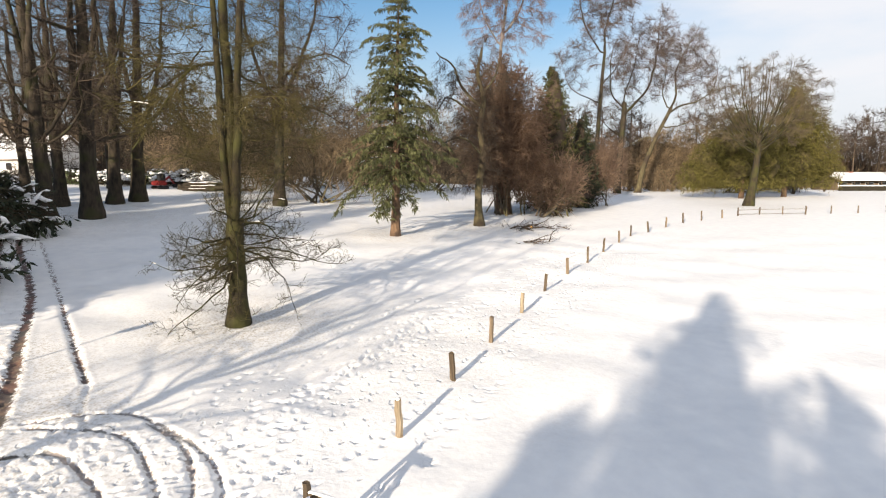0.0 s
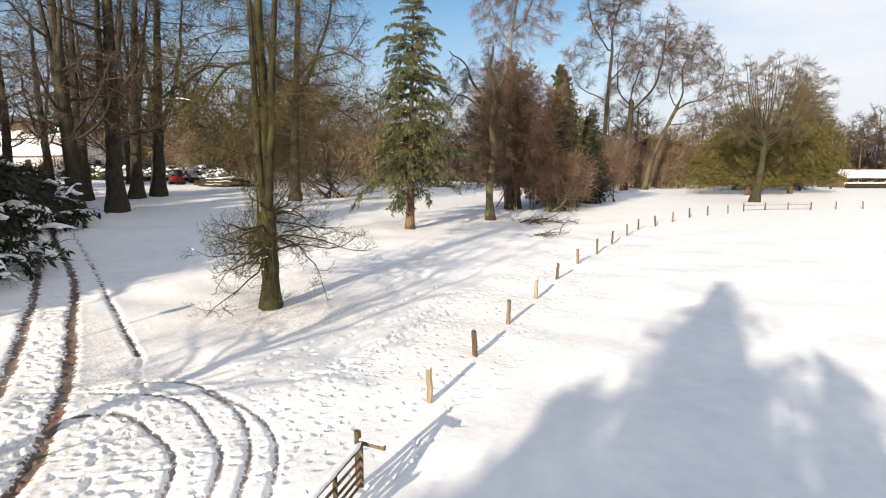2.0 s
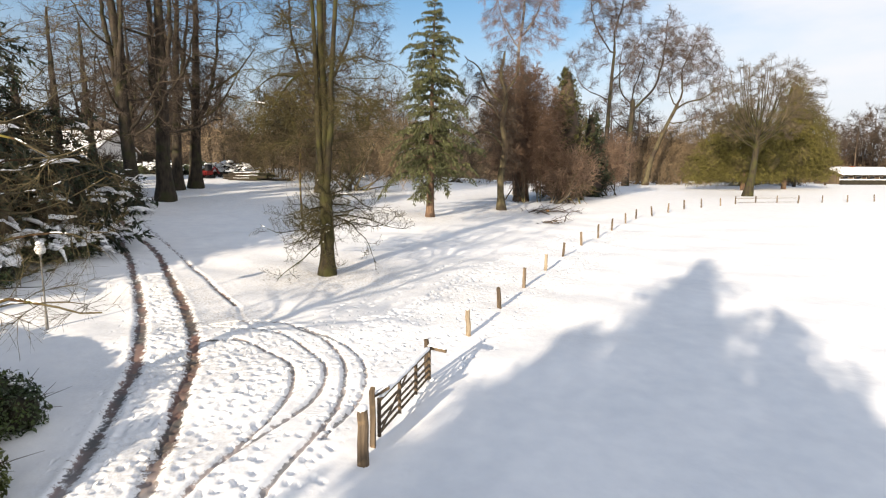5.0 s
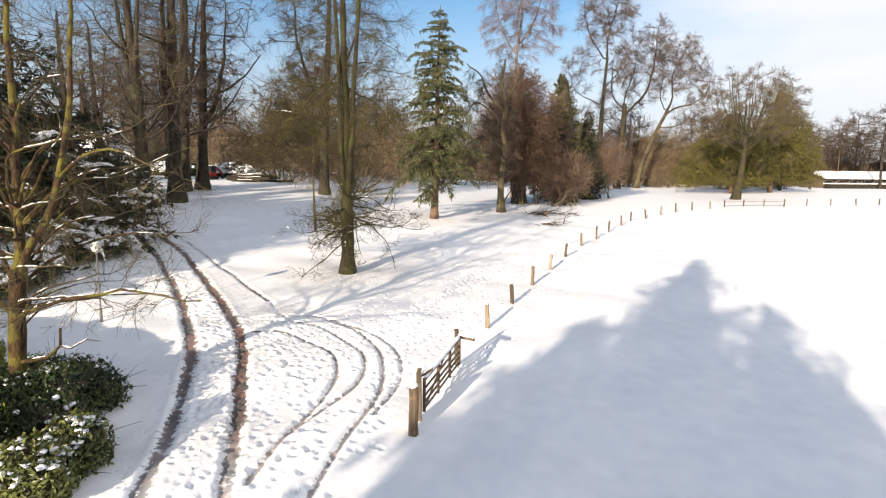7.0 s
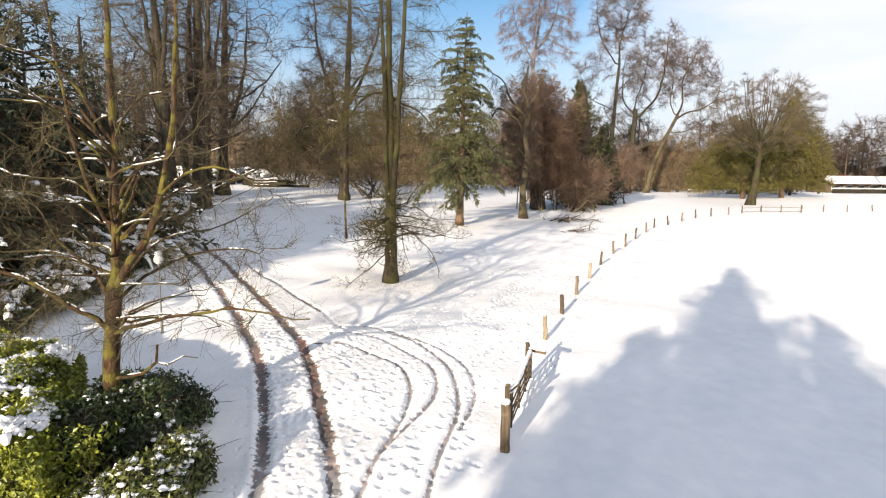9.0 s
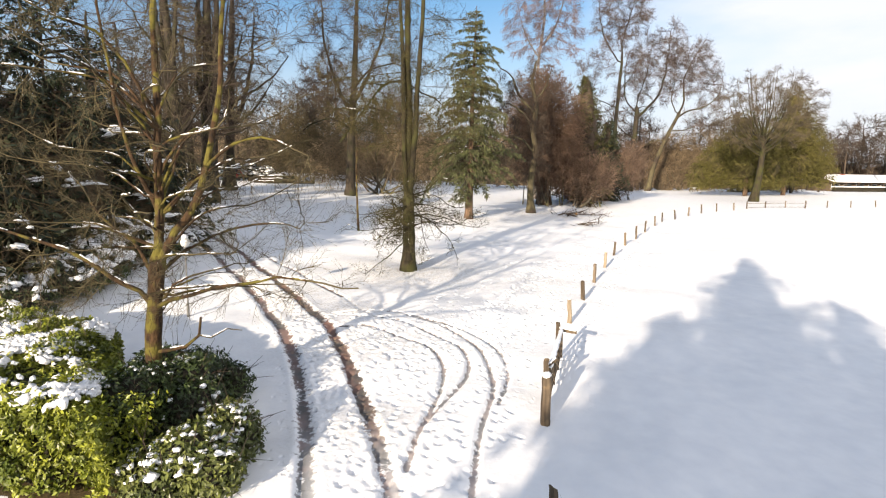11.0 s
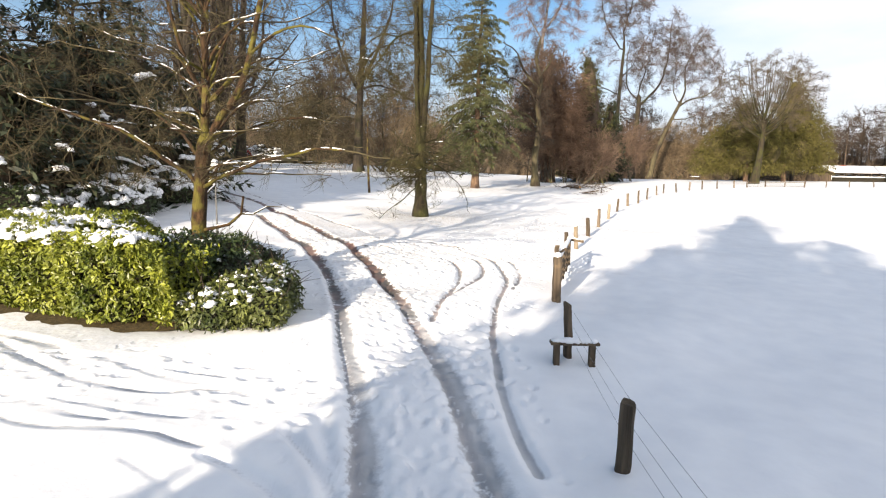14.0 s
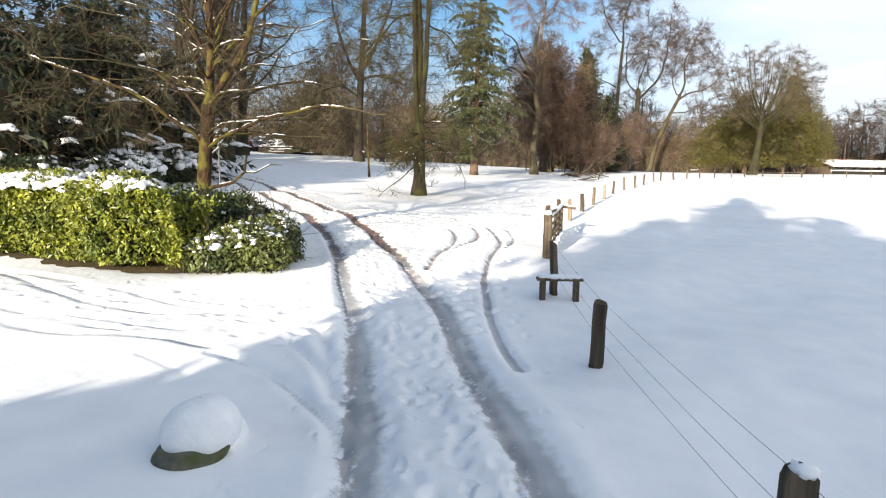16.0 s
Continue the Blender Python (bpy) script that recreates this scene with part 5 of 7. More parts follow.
# tall bare oaks beyond the field
OAK = dict(step=0.95, reach=7.0, kill=1.3, tip=0.036, cut=0.09, twig=(4, 1.5, 48, 0.022), spray=(5, 1.0, 44, 0.016), pull=(0, 0, 0.02), jitter=0.3, power=2.2, flare=0.5, sway=0.09)
tree("oak_tree", 42.6, 121, "bare leaning oak with a mossy trunk and crooked limbs", crowned_tree(61, [(0.61, 0.36, [(0, 0, -0.4), (1.0, 0, 5), (3.2, 0, 11), (6.4, 0, 18)]), (0.24, 0.07, [(6.3, 0, 17.8), (7.3, 0, 20.5), (7.4, 0.4, 26), (9.8, 0.6, 31.5), (12.0, 0.6, 35)]), (0.21, 0.07, [(6.0, 0, 17.2), (8.6, -0.5, 18.6), (11.8, -0.8, 19.4), (14.8, -0.8, 22.3), (15.6, -0.8, 26.5)]), (0.14, 0.06, [(4.6, 0, 14), (8.0, -0.8, 14.2), (10.4, -1, 15.4), (11.6, -1, 18)]), (0.15, 0.06, [(3.6, 0, 12), (0.6, 0.6, 11.6), (-2.0, 0.8, 10.4), (-4.4, 0.8, 11.4)]), (0.14, 0.06, [(6.2, 0, 17.6), (4.8, 0.8, 21), (5.4, 1.2, 26), (4.2, 1.3, 31)])],
                    [(9, 0, 28, 6.6, 5, 7.0, 260), (13.5, 0, 23, 4.2, 4, 5.5, 90), (4.4, 0.5, 25, 3.4, 4, 7.0, 80), (-3, 0.5, 13, 3, 3, 3, 25), (10, 0, 16, 3.0, 3, 3.0, 30)], least=7, **OAK), BARK_LIT, TWIG_OAK, group="oaks beyond the field")
tree("oak_tree", 36.5, 116, "tall bare forked oak with a dark trunk", crowned_tree(62, [(0.68, 0.50, [(0, 0, -0.4), (0.3, 0, 7), (0.6, 0, 13), (0.8, 0, 18.5)]), (0.30, 0.07, [(0.6, 0, 16), (3.2, 0.3, 18.2), (5.8, 0.5, 21.6), (7.2, 0.6, 26), (8.4, 0.5, 37)]), (0.17, 0.06, [(0.7, 0, 17.5), (-1.6, -0.4, 20), (-2.2, -0.5, 25), (-1.2, -0.5, 31)]), (0.15, 0.06, [(0.7, 0, 18), (1.6, 0.5, 22), (2.6, 0.6, 27), (3.4, 0.6, 33)]), (0.13, 0.05, [(0.4, 0, 12), (-2.6, 0.5, 14), (-4.0, 0.8, 18)])],
                    [(7.5, 0, 31, 4.4, 4, 7.0, 170), (1.6, 0, 26, 5.0, 4, 6.5, 190), (-3.2, 0, 20, 3, 3, 4, 40)], least=11, **OAK), BARK_BEECH, TWIG_OAK, group="oaks beyond the field")
tree("oak_tree", 28.5, 104, "very tall bare oak with a straight trunk", crowned_tree(63, [(0.54, 0.24, [(0, 0, -0.4), (0.1, 0, 10), (0.5, 0, 19), (1.0, 0, 27)]), (0.17, 0.06, [(1.0, 0, 26.8), (1.4, 0.2, 31), (3.0, 0.3, 36), (4.2, 0.3, 41)]), (0.16, 0.06, [(0.9, 0, 25.5), (-1.4, 0.3, 29), (-3.2, 0.4, 34), (-4.0, 0.4, 40)]), (0.12, 0.05, [(0.4, 0, 17), (-2.2, -0.4, 18), (-5.2, -0.6, 20), (-6.8, -0.6, 23.6)]), (0.12, 0.05, [(0.6, 0, 20.5), (2.6, 0.4, 22), (4.2, 0.5, 25.2), (6.4, 0.5, 29)])],
                    [(0.6, 0, 35, 6.4, 5, 7.5, 300), (-5, 0, 24, 3.4, 3, 4.5, 70), (4.6, 0, 26, 3.0, 3, 4.5, 60)], least=14, **OAK), BARK_BEECH, TWIG_OAK, group="oaks beyond the field")

# the round-headed tree before the yews
ROUND_LIMBS = []
for k in range(26):
    f, az = (k + 0.5) / 26, 2.4 * k
    r, up, foot = 7.6 * math.sqrt(f), 20.6 - 6.0 * f * f, 7.2 + 0.13 * (26 - k)
    c, q = math.cos(az), 0.85 * math.sin(az)
    ROUND_LIMBS.append((0.10, 0.03, [(0.9, 0, foot), (0.9 + 0.46 * r * c, 0.46 * r * q, foot + 0.24 * (up - foot)), (0.9 + 0.82 * r * c, 0.82 * r * q, foot + 0.60 * (up - foot)), (0.9 + r * c, r * q, up)]))
tree("round_tree", 44.8, 80.8, "bare tree with a wide round crown and mossy trunk", crowned_tree(64, [(0.62, 0.34, [(0, 0, -0.4), (0.5, 0, 3), (0.8, 0, 6.5), (0.9, 0, 10)])] + ROUND_LIMBS,
                    [(1.1, 0, 14.4, 9.0, 7.6, 6.9, 860), (1.1, 0, 12.0, 8.0, 6.5, 3.2, 130)], 0.7, 5.0, 0.8, 0.018, 0.06, (4, 0.8, 36, 0.013), (3, 0.6, 36, 0.011), pull=(0, 0, 0.28), jitter=0.12, power=2.1, least=8.8, sway=0.06), BARK_MOSS, TWIG_ROUND)


def thicket(name, x, y, blobs, label, count, mat, seed, long=2.2, r=0.03, category="bush", up=0.3, turn=0.0, stems=14):
    """A leafless bush: stems from the ground and a cloud of crossing twigs filling the blobs."""
    rng = np.random.default_rng(seed)
    if y > 70:
        count, long, r = int(count * 1.5), long * 0.7, r * 0.72
    ob = thing(name, on_ground(x, y, 0, turn), label, category)
    b = np.array(blobs, float)
    vol = b[:, 3] * b[:, 4] * b[:, 5]
    k = rng.choice(len(b), count, p=vol / vol.sum())
    d = unit(rng.normal(size=(count, 3)))
    p = b[k, :3] + d * b[k, 3:] * (rng.random((count, 1)) ** 0.45)
    p[:, 2] = np.maximum(p[:, 2], 0.3)
    sp, sr = shoot(rng, p, d * np.array([0.6, 0.6, 0.4]) + np.array([0, 0, up]) + rng.normal(0, 0.6, (count, 3)), rng.uniform(0.4, 1.2, count) * long, r * rng.uniform(0.6, 1.2, count), 2 if y < 70 else 1, 0.3, 0.0, 0.3)
    piece("crown", mesh_from("crown", *tubes(sp, sr, 3, rng), mat), ob)
    foot = np.stack([rng.normal(0, b[0, 3] * 0.25, stems), rng.normal(0, b[0, 4] * 0.25, stems), np.full(stems, -0.3)], -1)
    aim = b[rng.integers(len(b), size=stems), :3] - foot + rng.normal(0, 1, (stems, 3))
    length = np.linalg.norm(aim, axis=1)
    sp, sr = shoot(rng, foot, aim, length, np.full(stems, r * 3.2), 7, 0.08, 0.02, 0.3)
    piece("undergrowth_stool", mesh_from("undergrowth_stool", *tubes(sp, sr, 6, rng), BARK_GREY), ob)
    return ob


thicket("hazel_bush", 20.5, 78, [(0, 0, 4, 4.2, 3, 3.8), (-3, 0, 3, 3, 3, 3), (2.5, 0, 6, 2.8, 3, 3.5)], "russet leafless hazel bush at the field's edge", 3000, TWIG_RED, 301, 2.2, 0.045)
thicket("hazel_bush", 12.4, 64.0, [(0, 0, 3.0, 3.4, 2.4, 2.6), (1.8, 0, 4.6, 2.4, 2, 2.2)], "tangled tan leafless bush before the cypress", 1800, TWIG_RED, 302, 2.0, 0.036)
thicket("hazel_bush", 6.7, 63.4, [(0, 0, 9, 4.8, 3.4, 6.6), (1.6, 0, 5.6, 4.4, 3, 3.6), (-1.4, 0, 12.6, 3.6, 3, 4.6), (1.6, 0, 11, 3.6, 3, 5)], "dense fine brown twigs of a leafless hornbeam", 11000, TWIG_RUST, 310, 1.9, 0.028, up=-0.25)
thicket("hazel_bush", 32, 131, [(0, 0, 6, 6, 3, 7), (6, 0, 6, 5, 3, 7), (-5, 0, 6.5, 4, 3, 7.5)], "brown leafless bushes below tall oaks", 4200, TWIG_RED, 303, 2.8, 0.065)
thicket("hazel_bush", 52, 131, [(0, 0, 7, 7, 4, 8), (8, 0, 7, 6, 4, 8.5), (-7, 2, 6, 5, 4, 8)], "brown leafless thicket behind the leaning oak", 4600, TWIG_TAN, 304, 3, 0.075)
thicket("hazel_bush", -22, 92, [(0, 0, 6, 7, 4, 7), (8, 2, 5, 6, 4, 6), (-8, 0, 6, 6, 4, 7)], "tall brown leafless thicket beyond the rise", 2900, TWIG_TAN, 305, 3, 0.055)
thicket("hazel_bush", -2, 104, [(0, 0, 8, 8, 4, 9), (9, 2, 7.5, 6, 4, 8.5), (-8, 0, 6, 6, 4, 7)], "wide brown leafless thicket behind conifers", 3200, TWIG_TAN, 306, 3, 0.06)
thicket("hazel_bush", 66, 122, [(0, 0, 7, 8, 4, 8), (10, 2, 6, 7, 4, 7)], "brown leafless thicket behind the yews", 4000, TWIG, 307, 3, 0.07)
thicket("hazel_bush", -15.5, 68, [(-3, 0, 6, 4, 3, 5), (3, 0.5, 7, 4.5, 3, 6), (0, 0, 10.5, 3, 3, 3.6), (6.5, 0, 4.5, 3, 3, 3.6), (-6.5, 0.5, 4.5, 3, 3, 4)], "fine brown twig growth round an old trunk", 2700, TWIG_TAN, 308, 2.4, 0.04, up=-0.2)
thicket("hazel_bush", -57, 80, [(0, 0, 1.2, 6, 3, 1.5), (9, 3, 1.2, 6, 3, 1.4)], "dark low leafless bushes by the houses", 1300, TWIG, 309, 2.6, 0.05)
thicket("hazel_bush", -40, 98, [(0, 0, 6, 7, 4, 7), (9, 2, 7, 7, 4, 8), (-9, 2, 6, 7, 4, 7)], "tall brown leafless thicket behind the beeches", 2200, TWIG_TAN, 311, 3, 0.06)

thicket("hazel_bush", 16, 118, [(0, 0, 8, 8, 4, 9.5), (9, 2, 7, 7, 4, 8.5), (-8, 0, 8, 6, 4, 9)], "wide brown leafless thicket beyond the fence", 3600, TWIG_TAN, 312, 3, 0.065)
thicket("hazel_bush", -13, 112, [(0, 0, 5.5, 8, 4, 6.5), (-9, 2, 5, 7, 4, 6)], "tall tan leafless thicket at the wood's edge", 2500, TWIG_TAN, 313, 3, 0.065)
thicket("hazel_bush", -64, 112, [(0, 0, 6, 8, 4, 7), (12, 2, 6, 8, 4, 7)], "brown leafless thicket behind the cottage", 2600, TWIG, 314, 3, 0.07)

thicket("hazel_bush", -29, 81, [(-1, 0, 6, 5.5, 4, 6.5), (0.5, 0, 9.5, 4.2, 4, 4.6), (4.5, 0, 5, 4, 4, 5), (-5.5, 0, 5, 4, 4, 5)], "dense olive-brown thicket beside the log pile", 4500, TWIG_GREEN, 315, 2.4, 0.045, up=-0.1)
for n, (fx, fy, fh) in enumerate([(-92, 108, 19), (-84, 118, 21), (-99, 104, 17), (-77, 124, 20), (-70, 128, 18)]):
    conifer_thing("spruce_tree", fx, fy, "dark spruce standing behind the houses", conifer(400 + n, fh, 0.35, 4.2, 0.03, 60, 6, 0.9, 0.2, power=0.9, snow=0.0, sprays=6, width=0.2, core=0.5), BARK_RED, TWIG, NEEDLE_DARK, "spruce", "spruces behind the houses")

for n, (bx, by) in enumerate([(112, 182), (136, 176), (160, 168)]):
    thicket("hazel_bush", bx, by, [(0, 0, 5, 10, 5, 6), (11, 2, 5, 8, 5, 5.5), (-9, 0, 5, 8, 5, 6.5)], "brown leafless thicket behind the pavilion", 2200, (TWIG_TAN, TWIG_RED, TWIG)[n], 320 + n, 4.5, 0.10, up=0.6)

# ---------------------------------------------------------------- evergreen masses
def olive_yew(x, y, blobs, label, seed, count, trunk):
    """A broad soft yew: drooping sprays all through its billows, open towards the edge."""
    rng = np.random.default_rng(seed)
    ob = thing("yew_tree", on_ground(x, y), label, "yew", "yews beyond the field")
    line = rounded([(trunk, 0, -0.4), (trunk * 0.9, 0, 3), (trunk * 0.6, 0, 8)], 0.8)[None]
    piece("stem", mesh_from("stem", *tubes(line, np.linspace(0.5, 0.2, line.shape[1])[None], 10, rng), BARK_RED), ob)
    b = np.array(blobs, float)
    area = b[:, 3] * b[:, 5]
    k = rng.choice(len(b), count, p=area / area.sum())
    d = unit(rng.normal(size=(count, 3)))
    p = b[k, :3] + d * b[k, 3:] * (0.55 + 0.5 * rng.random((count, 1)) ** 0.6)
    p[:, 2] = np.maximum(p[:, 2], 1.6 + 1.4 * rng.random(count))
    way = unit(d * np.array([1, 1, 0.5]) + rng.normal(0, 0.4, d.shape) + np.array([0, 0, -0.1]))
    sp, sr = shoot(rng, p - way * 0.5, way, rng.uniform(0.9, 1.9, count), np.full(count, 0.022), 2, 0.15, -0.05, 0.4, 0.3)
    # solid balls added to close the inside behind the sprays
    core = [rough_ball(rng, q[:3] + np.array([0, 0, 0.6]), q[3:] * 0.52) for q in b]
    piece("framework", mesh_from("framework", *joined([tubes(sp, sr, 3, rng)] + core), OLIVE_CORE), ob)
    at = (sp[:, :1] + (sp[:, 2:] - sp[:, :1]) * rng.random((count, 9, 1))).reshape(-1, 3) + rng.normal(0, 0.14, (count * 9, 3))
    a = unit(np.repeat(way, 9, 0) * 0.5 + rng.normal(0, 0.4, at.shape) + np.array([0, 0, -0.45]))
    side = unit(np.cross(a, rng.normal(size=a.shape)))
    s = rng.uniform(0.22, 0.6, (len(at), 1))
    v = np.stack([at, at + a * s * 0.45 + side * s * 0.09, at + a * s, at + a * s * 0.45 - side * s * 0.09], 1).reshape(-1, 3)
    piece("needle_foliage", mesh_from("needle_foliage", v, np.arange(len(at))[:, None] * 4 + np.arange(4)[None], NEEDLE_OLIVE, False), ob, "soft olive needle sprays")


olive_yew(52.5, 98, [(-0.5, 0, 12.6, 2.6, 2.6, 3.9), (-2.4, 0, 8.6, 3.6, 3, 4.6), (2.2, 0, 8.4, 3.8, 3, 4.8), (-5.4, 0, 5.6, 3.6, 3, 4.4), (-8.0, 0.5, 3.8, 2.6, 2.6, 3.0), (5.0, 0, 5.0, 3.4, 3, 4.0), (-1.0, -1, 4.6, 4.6, 3, 3.8)], "olive-green yew with a dense uneven crown", 710, 4200, 0.5)
olive_yew(65, 103, [(-0.6, 0, 17.2, 2.4, 2.4, 4.6), (-1.8, 0, 12.4, 3.4, 3, 4.6), (1.6, 0, 12.0, 3.6, 3, 5.0), (-4.4, 0, 7.6, 3.4, 3, 4.6), (3.8, 0, 7.8, 4.0, 3, 4.8), (6.2, 0.5, 4.6, 2.6, 3, 3.4), (0.4, -0.5, 6.4, 4.8, 3.4, 4.4), (-6.4, 0.5, 4.2, 2.4, 2.4, 2.8)], "large olive-green yew with a tall pointed crown", 720, 5000, -1.4)

# dark snow-laden yews beside the lane, and low shrubs before them


def snowy_yew(x, y, stems, label, seed, load_share=1.0):
    """Several leaning stems with drooping dark boughs, thick pads of snow lying along them. stems: (dx, dy, height, reach)."""
    rng = np.random.default_rng(seed)
    ob = thing("snowy_yew", on_ground(x, y), label, "yew", "snow-laden yews")
    wood, twigs, green, snows = [], [], [], []
    for k, (dx, dy, height, reach) in enumerate(stems):
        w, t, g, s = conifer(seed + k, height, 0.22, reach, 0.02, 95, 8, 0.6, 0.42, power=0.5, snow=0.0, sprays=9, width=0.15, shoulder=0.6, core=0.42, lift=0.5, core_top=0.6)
        move = np.array([dx, dy, 0.0])
        for store, made in ((wood, w), (twigs, t), (green, [g])):
            store.extend((v + move, q) for v, q in made)
        # drooping outer boughs, some of them under snow
        m = 260
        f = rng.random(m) ** 0.8
        a, out = rng.uniform(0, 6.28, m), reach * np.clip((1 - f) / 0.7, 0.05, 1) ** 0.5 * rng.uniform(0.6, 0.95, m)
        p = np.stack([out * np.cos(a) + dx, out * np.sin(a) + dy, f * height * 0.95 + 0.4], -1)
        sp, sr = shoot(rng, p, np.stack([np.cos(a), np.sin(a), rng.normal(0.0, 0.25, m)], -1), rng.uniform(0.8, 2.0, m), np.full(m, 0.02), 5, 0.12, 0.02, 0.4, 0.3)
        twigs.append(tubes(sp, sr, 4, rng))
        q, e, ll, rr = sprout(rng, sp, sr, np.full(m, 0.8), 4, 0.1, 1.0, 50, 20, 1.0, 0.5, 0.4, 0.008)
        tp, tr = shoot(rng, q, e, ll, rr, 2, 0.2, 0.0, 0.4, 0.2)
        twigs.append(tubes(tp, tr, 3, rng))
        load = sp[rng.random(m) < 0.5 * load_share * np.clip(0.85 - f, 0.06, 1)]
        wide = rng.uniform(0.05, 0.15, (len(load), 1)) * np.array([0.3, 0.8, 1.1, 1.0, 0.8, 0.3]) * rng.uniform(0.6, 1.4, (len(load), 6))
        if len(load):
            v, quads = tubes(load + np.array([0, 0, 1.0]) * wide[..., None] * 0.5, wide, 6, rng)
            snows.append((v, quads))
            c = load.reshape(-1, 3)
            c = c[rng.random(len(c)) < 0.5] + rng.normal(0, 0.09, (1, 3))
            snows.append(lumps(rng, c + np.array([0, 0, 0.06]), rng.uniform(0.08, 0.26, len(c)), 0.4, 0.2))
    for stem in wood:
        piece("stem", mesh_from("stem", *stem, BARK_RED), ob)
    piece("framework", mesh_from("framework", *joined(twigs), TWIG_YEW), ob)
    piece("needle_foliage", mesh_from("needle_foliage", *joined(green), NEEDLE_DARK, False), ob, "dark drooping needle sprays")
    piece("snow_load", mesh_from("snow_load", *joined(snows), SNOW), ob, "thick pads of snow on the boughs")


snowy_yew(-27.8, 21.8, [(0.4, -1, 10.0, 5.2), (-2.4, 2, 15.5, 6.0), (1.0, 4.5, 9.0, 5.0)], "dark yew weighed down with snow beside the lane", 740)
snowy_yew(-29.3, 12.8, [(0.8, 0, 10.5, 5.2), (-3.4, 0, 16, 6.0), (1.6, 3.2, 8.0, 4.4)], "broad dark yew with snow on its drooping boughs", 750, 0.35)
snowy_yew(-35.0, 35, [(0, 0, 6.4, 5.2), (2.4, 4, 5.0, 4.2)], "low dark yew under snow at the bend of the lane", 760)
leafy_shrub("snowy_shrub", -24.6, 17.8, [(0, 0, 0.9, 1.7, 2.6, 1.3), (-1.2, 2, 1.2, 1.6, 2.2, 1.5), (0.4, -2.2, 0.7, 1.6, 1.8, 1.0)], "low evergreen shrub half buried in snow", 6000, 0.2, 0.2, RHODO, "shrub", 230, 0.26, 0.4, seed=77, twigs=300, snow_up=0.1)
leafy_shrub("snowy_shrub", -25.6, 11.8, [(0, 0, 0.9, 2.0, 2.2, 1.3), (1.6, 0.6, 0.6, 1.3, 1.5, 0.9), (-2.6, 0, 1.2, 2, 2, 1.6)], "low evergreen shrub half buried in snow", 6000, 0.2, 0.2, RHODO, "shrub", 80, 0.26, 0.4, seed=78, twigs=300, snow_up=0.1)
leafy_shrub("snowy_shrub", -24.9, 24.4, [(0, 0, 0.8, 1.8, 2.4, 1.2), (-1.5, 2.4, 0.9, 1.8, 2, 1.4)], "low evergreen shrub half buried in snow", 5000, 0.2, 0.2, RHODO, "shrub", 200, 0.26, 0.4, seed=79, twigs=300, snow_up=0.1)

for n, (lx, ly, lr) in enumerate([(-52, 76, 3.2), (-46.5, 79, 2.8), (-41.5, 82, 2.6)]):
    leafy_shrub("snowy_shrub", lx, ly, [(0, 0, 0.8, lr, 1.6, 1.2), (lr, 0.5, 0.6, 1.8, 1.4, 0.9)], "low evergreen shrub under snow behind the beeches", 1500, 0.3, 0.2, RHODO, "shrub", 42, 0.32, 0.4, seed=180 + n, snow_up=0.3)

# conifers standing out of sight towards the sun, whose shadows lie on the field
for n, (off, hh, ww) in enumerate([(-0.6, 19.2, 5.0), (3.3, 15.3, 4.2), (-4.0, 13.2, 4.4), (-6.9, 6.4, 2.4), (5.0, 12.2, 2.6), (1.4, 12.0, 4.5), (-2.2, 11.0, 4.5)]):
    sx, sy = -13.0 + 0.885 * off, -24.8 - 0.465 * off
    conifer_thing("spruce_tree", sx, sy, "green spruce at the edge of the drive", conifer(80 + n, hh, 0.32, ww, 0.02, 120, 7, 0.6, 0.1, power=0.9, snow=0.0, sprays=9, width=0.24, shoulder=0.5, core=0.55), BARK_RED, TWIG, NEEDLE, "spruce", "spruces behind the drive")

# more of them, unseen beyond the lane, added to shade ground under the beeches
for n, (sx, sy, hh, ww) in enumerate([(-41, 9, 17, 5.8), (-46.5, 12.5, 17, 5.4), (-44, 4, 19, 5.8), (-52, 22, 17, 4.6), (-57.5, 15, 17, 4.0), (-63, 23, 16, 4.4), (-69, 16, 18, 4.4), (-62, 36, 21, 5.0), (-71, 46, 23, 5.4), (-67, 29, 20, 4.8), (-80, 57, 22, 5.4), (-47, -10, 28, 3.6), (-51.5, -8, 30, 3.4), (-56, -11, 27, 3.8), (-60.5, -9, 30, 3.4), (-65.5, -10, 29, 3.8), (-70.5, -8, 31, 3.6), (-76, -11, 28, 4.0)]):
    conifer_thing("spruce_tree", sx, sy, "unseen green spruce beyond the lane, added for its shade", conifer(95 + n, hh, 0.32, ww, 0.02, 80, 4, 1.0, 0.1, power=0.7, snow=0.0, sprays=6, width=0.26, shoulder=0.6, core=0.58), BARK_RED, TWIG, NEEDLE, "spruce", "spruces beyond the lane")

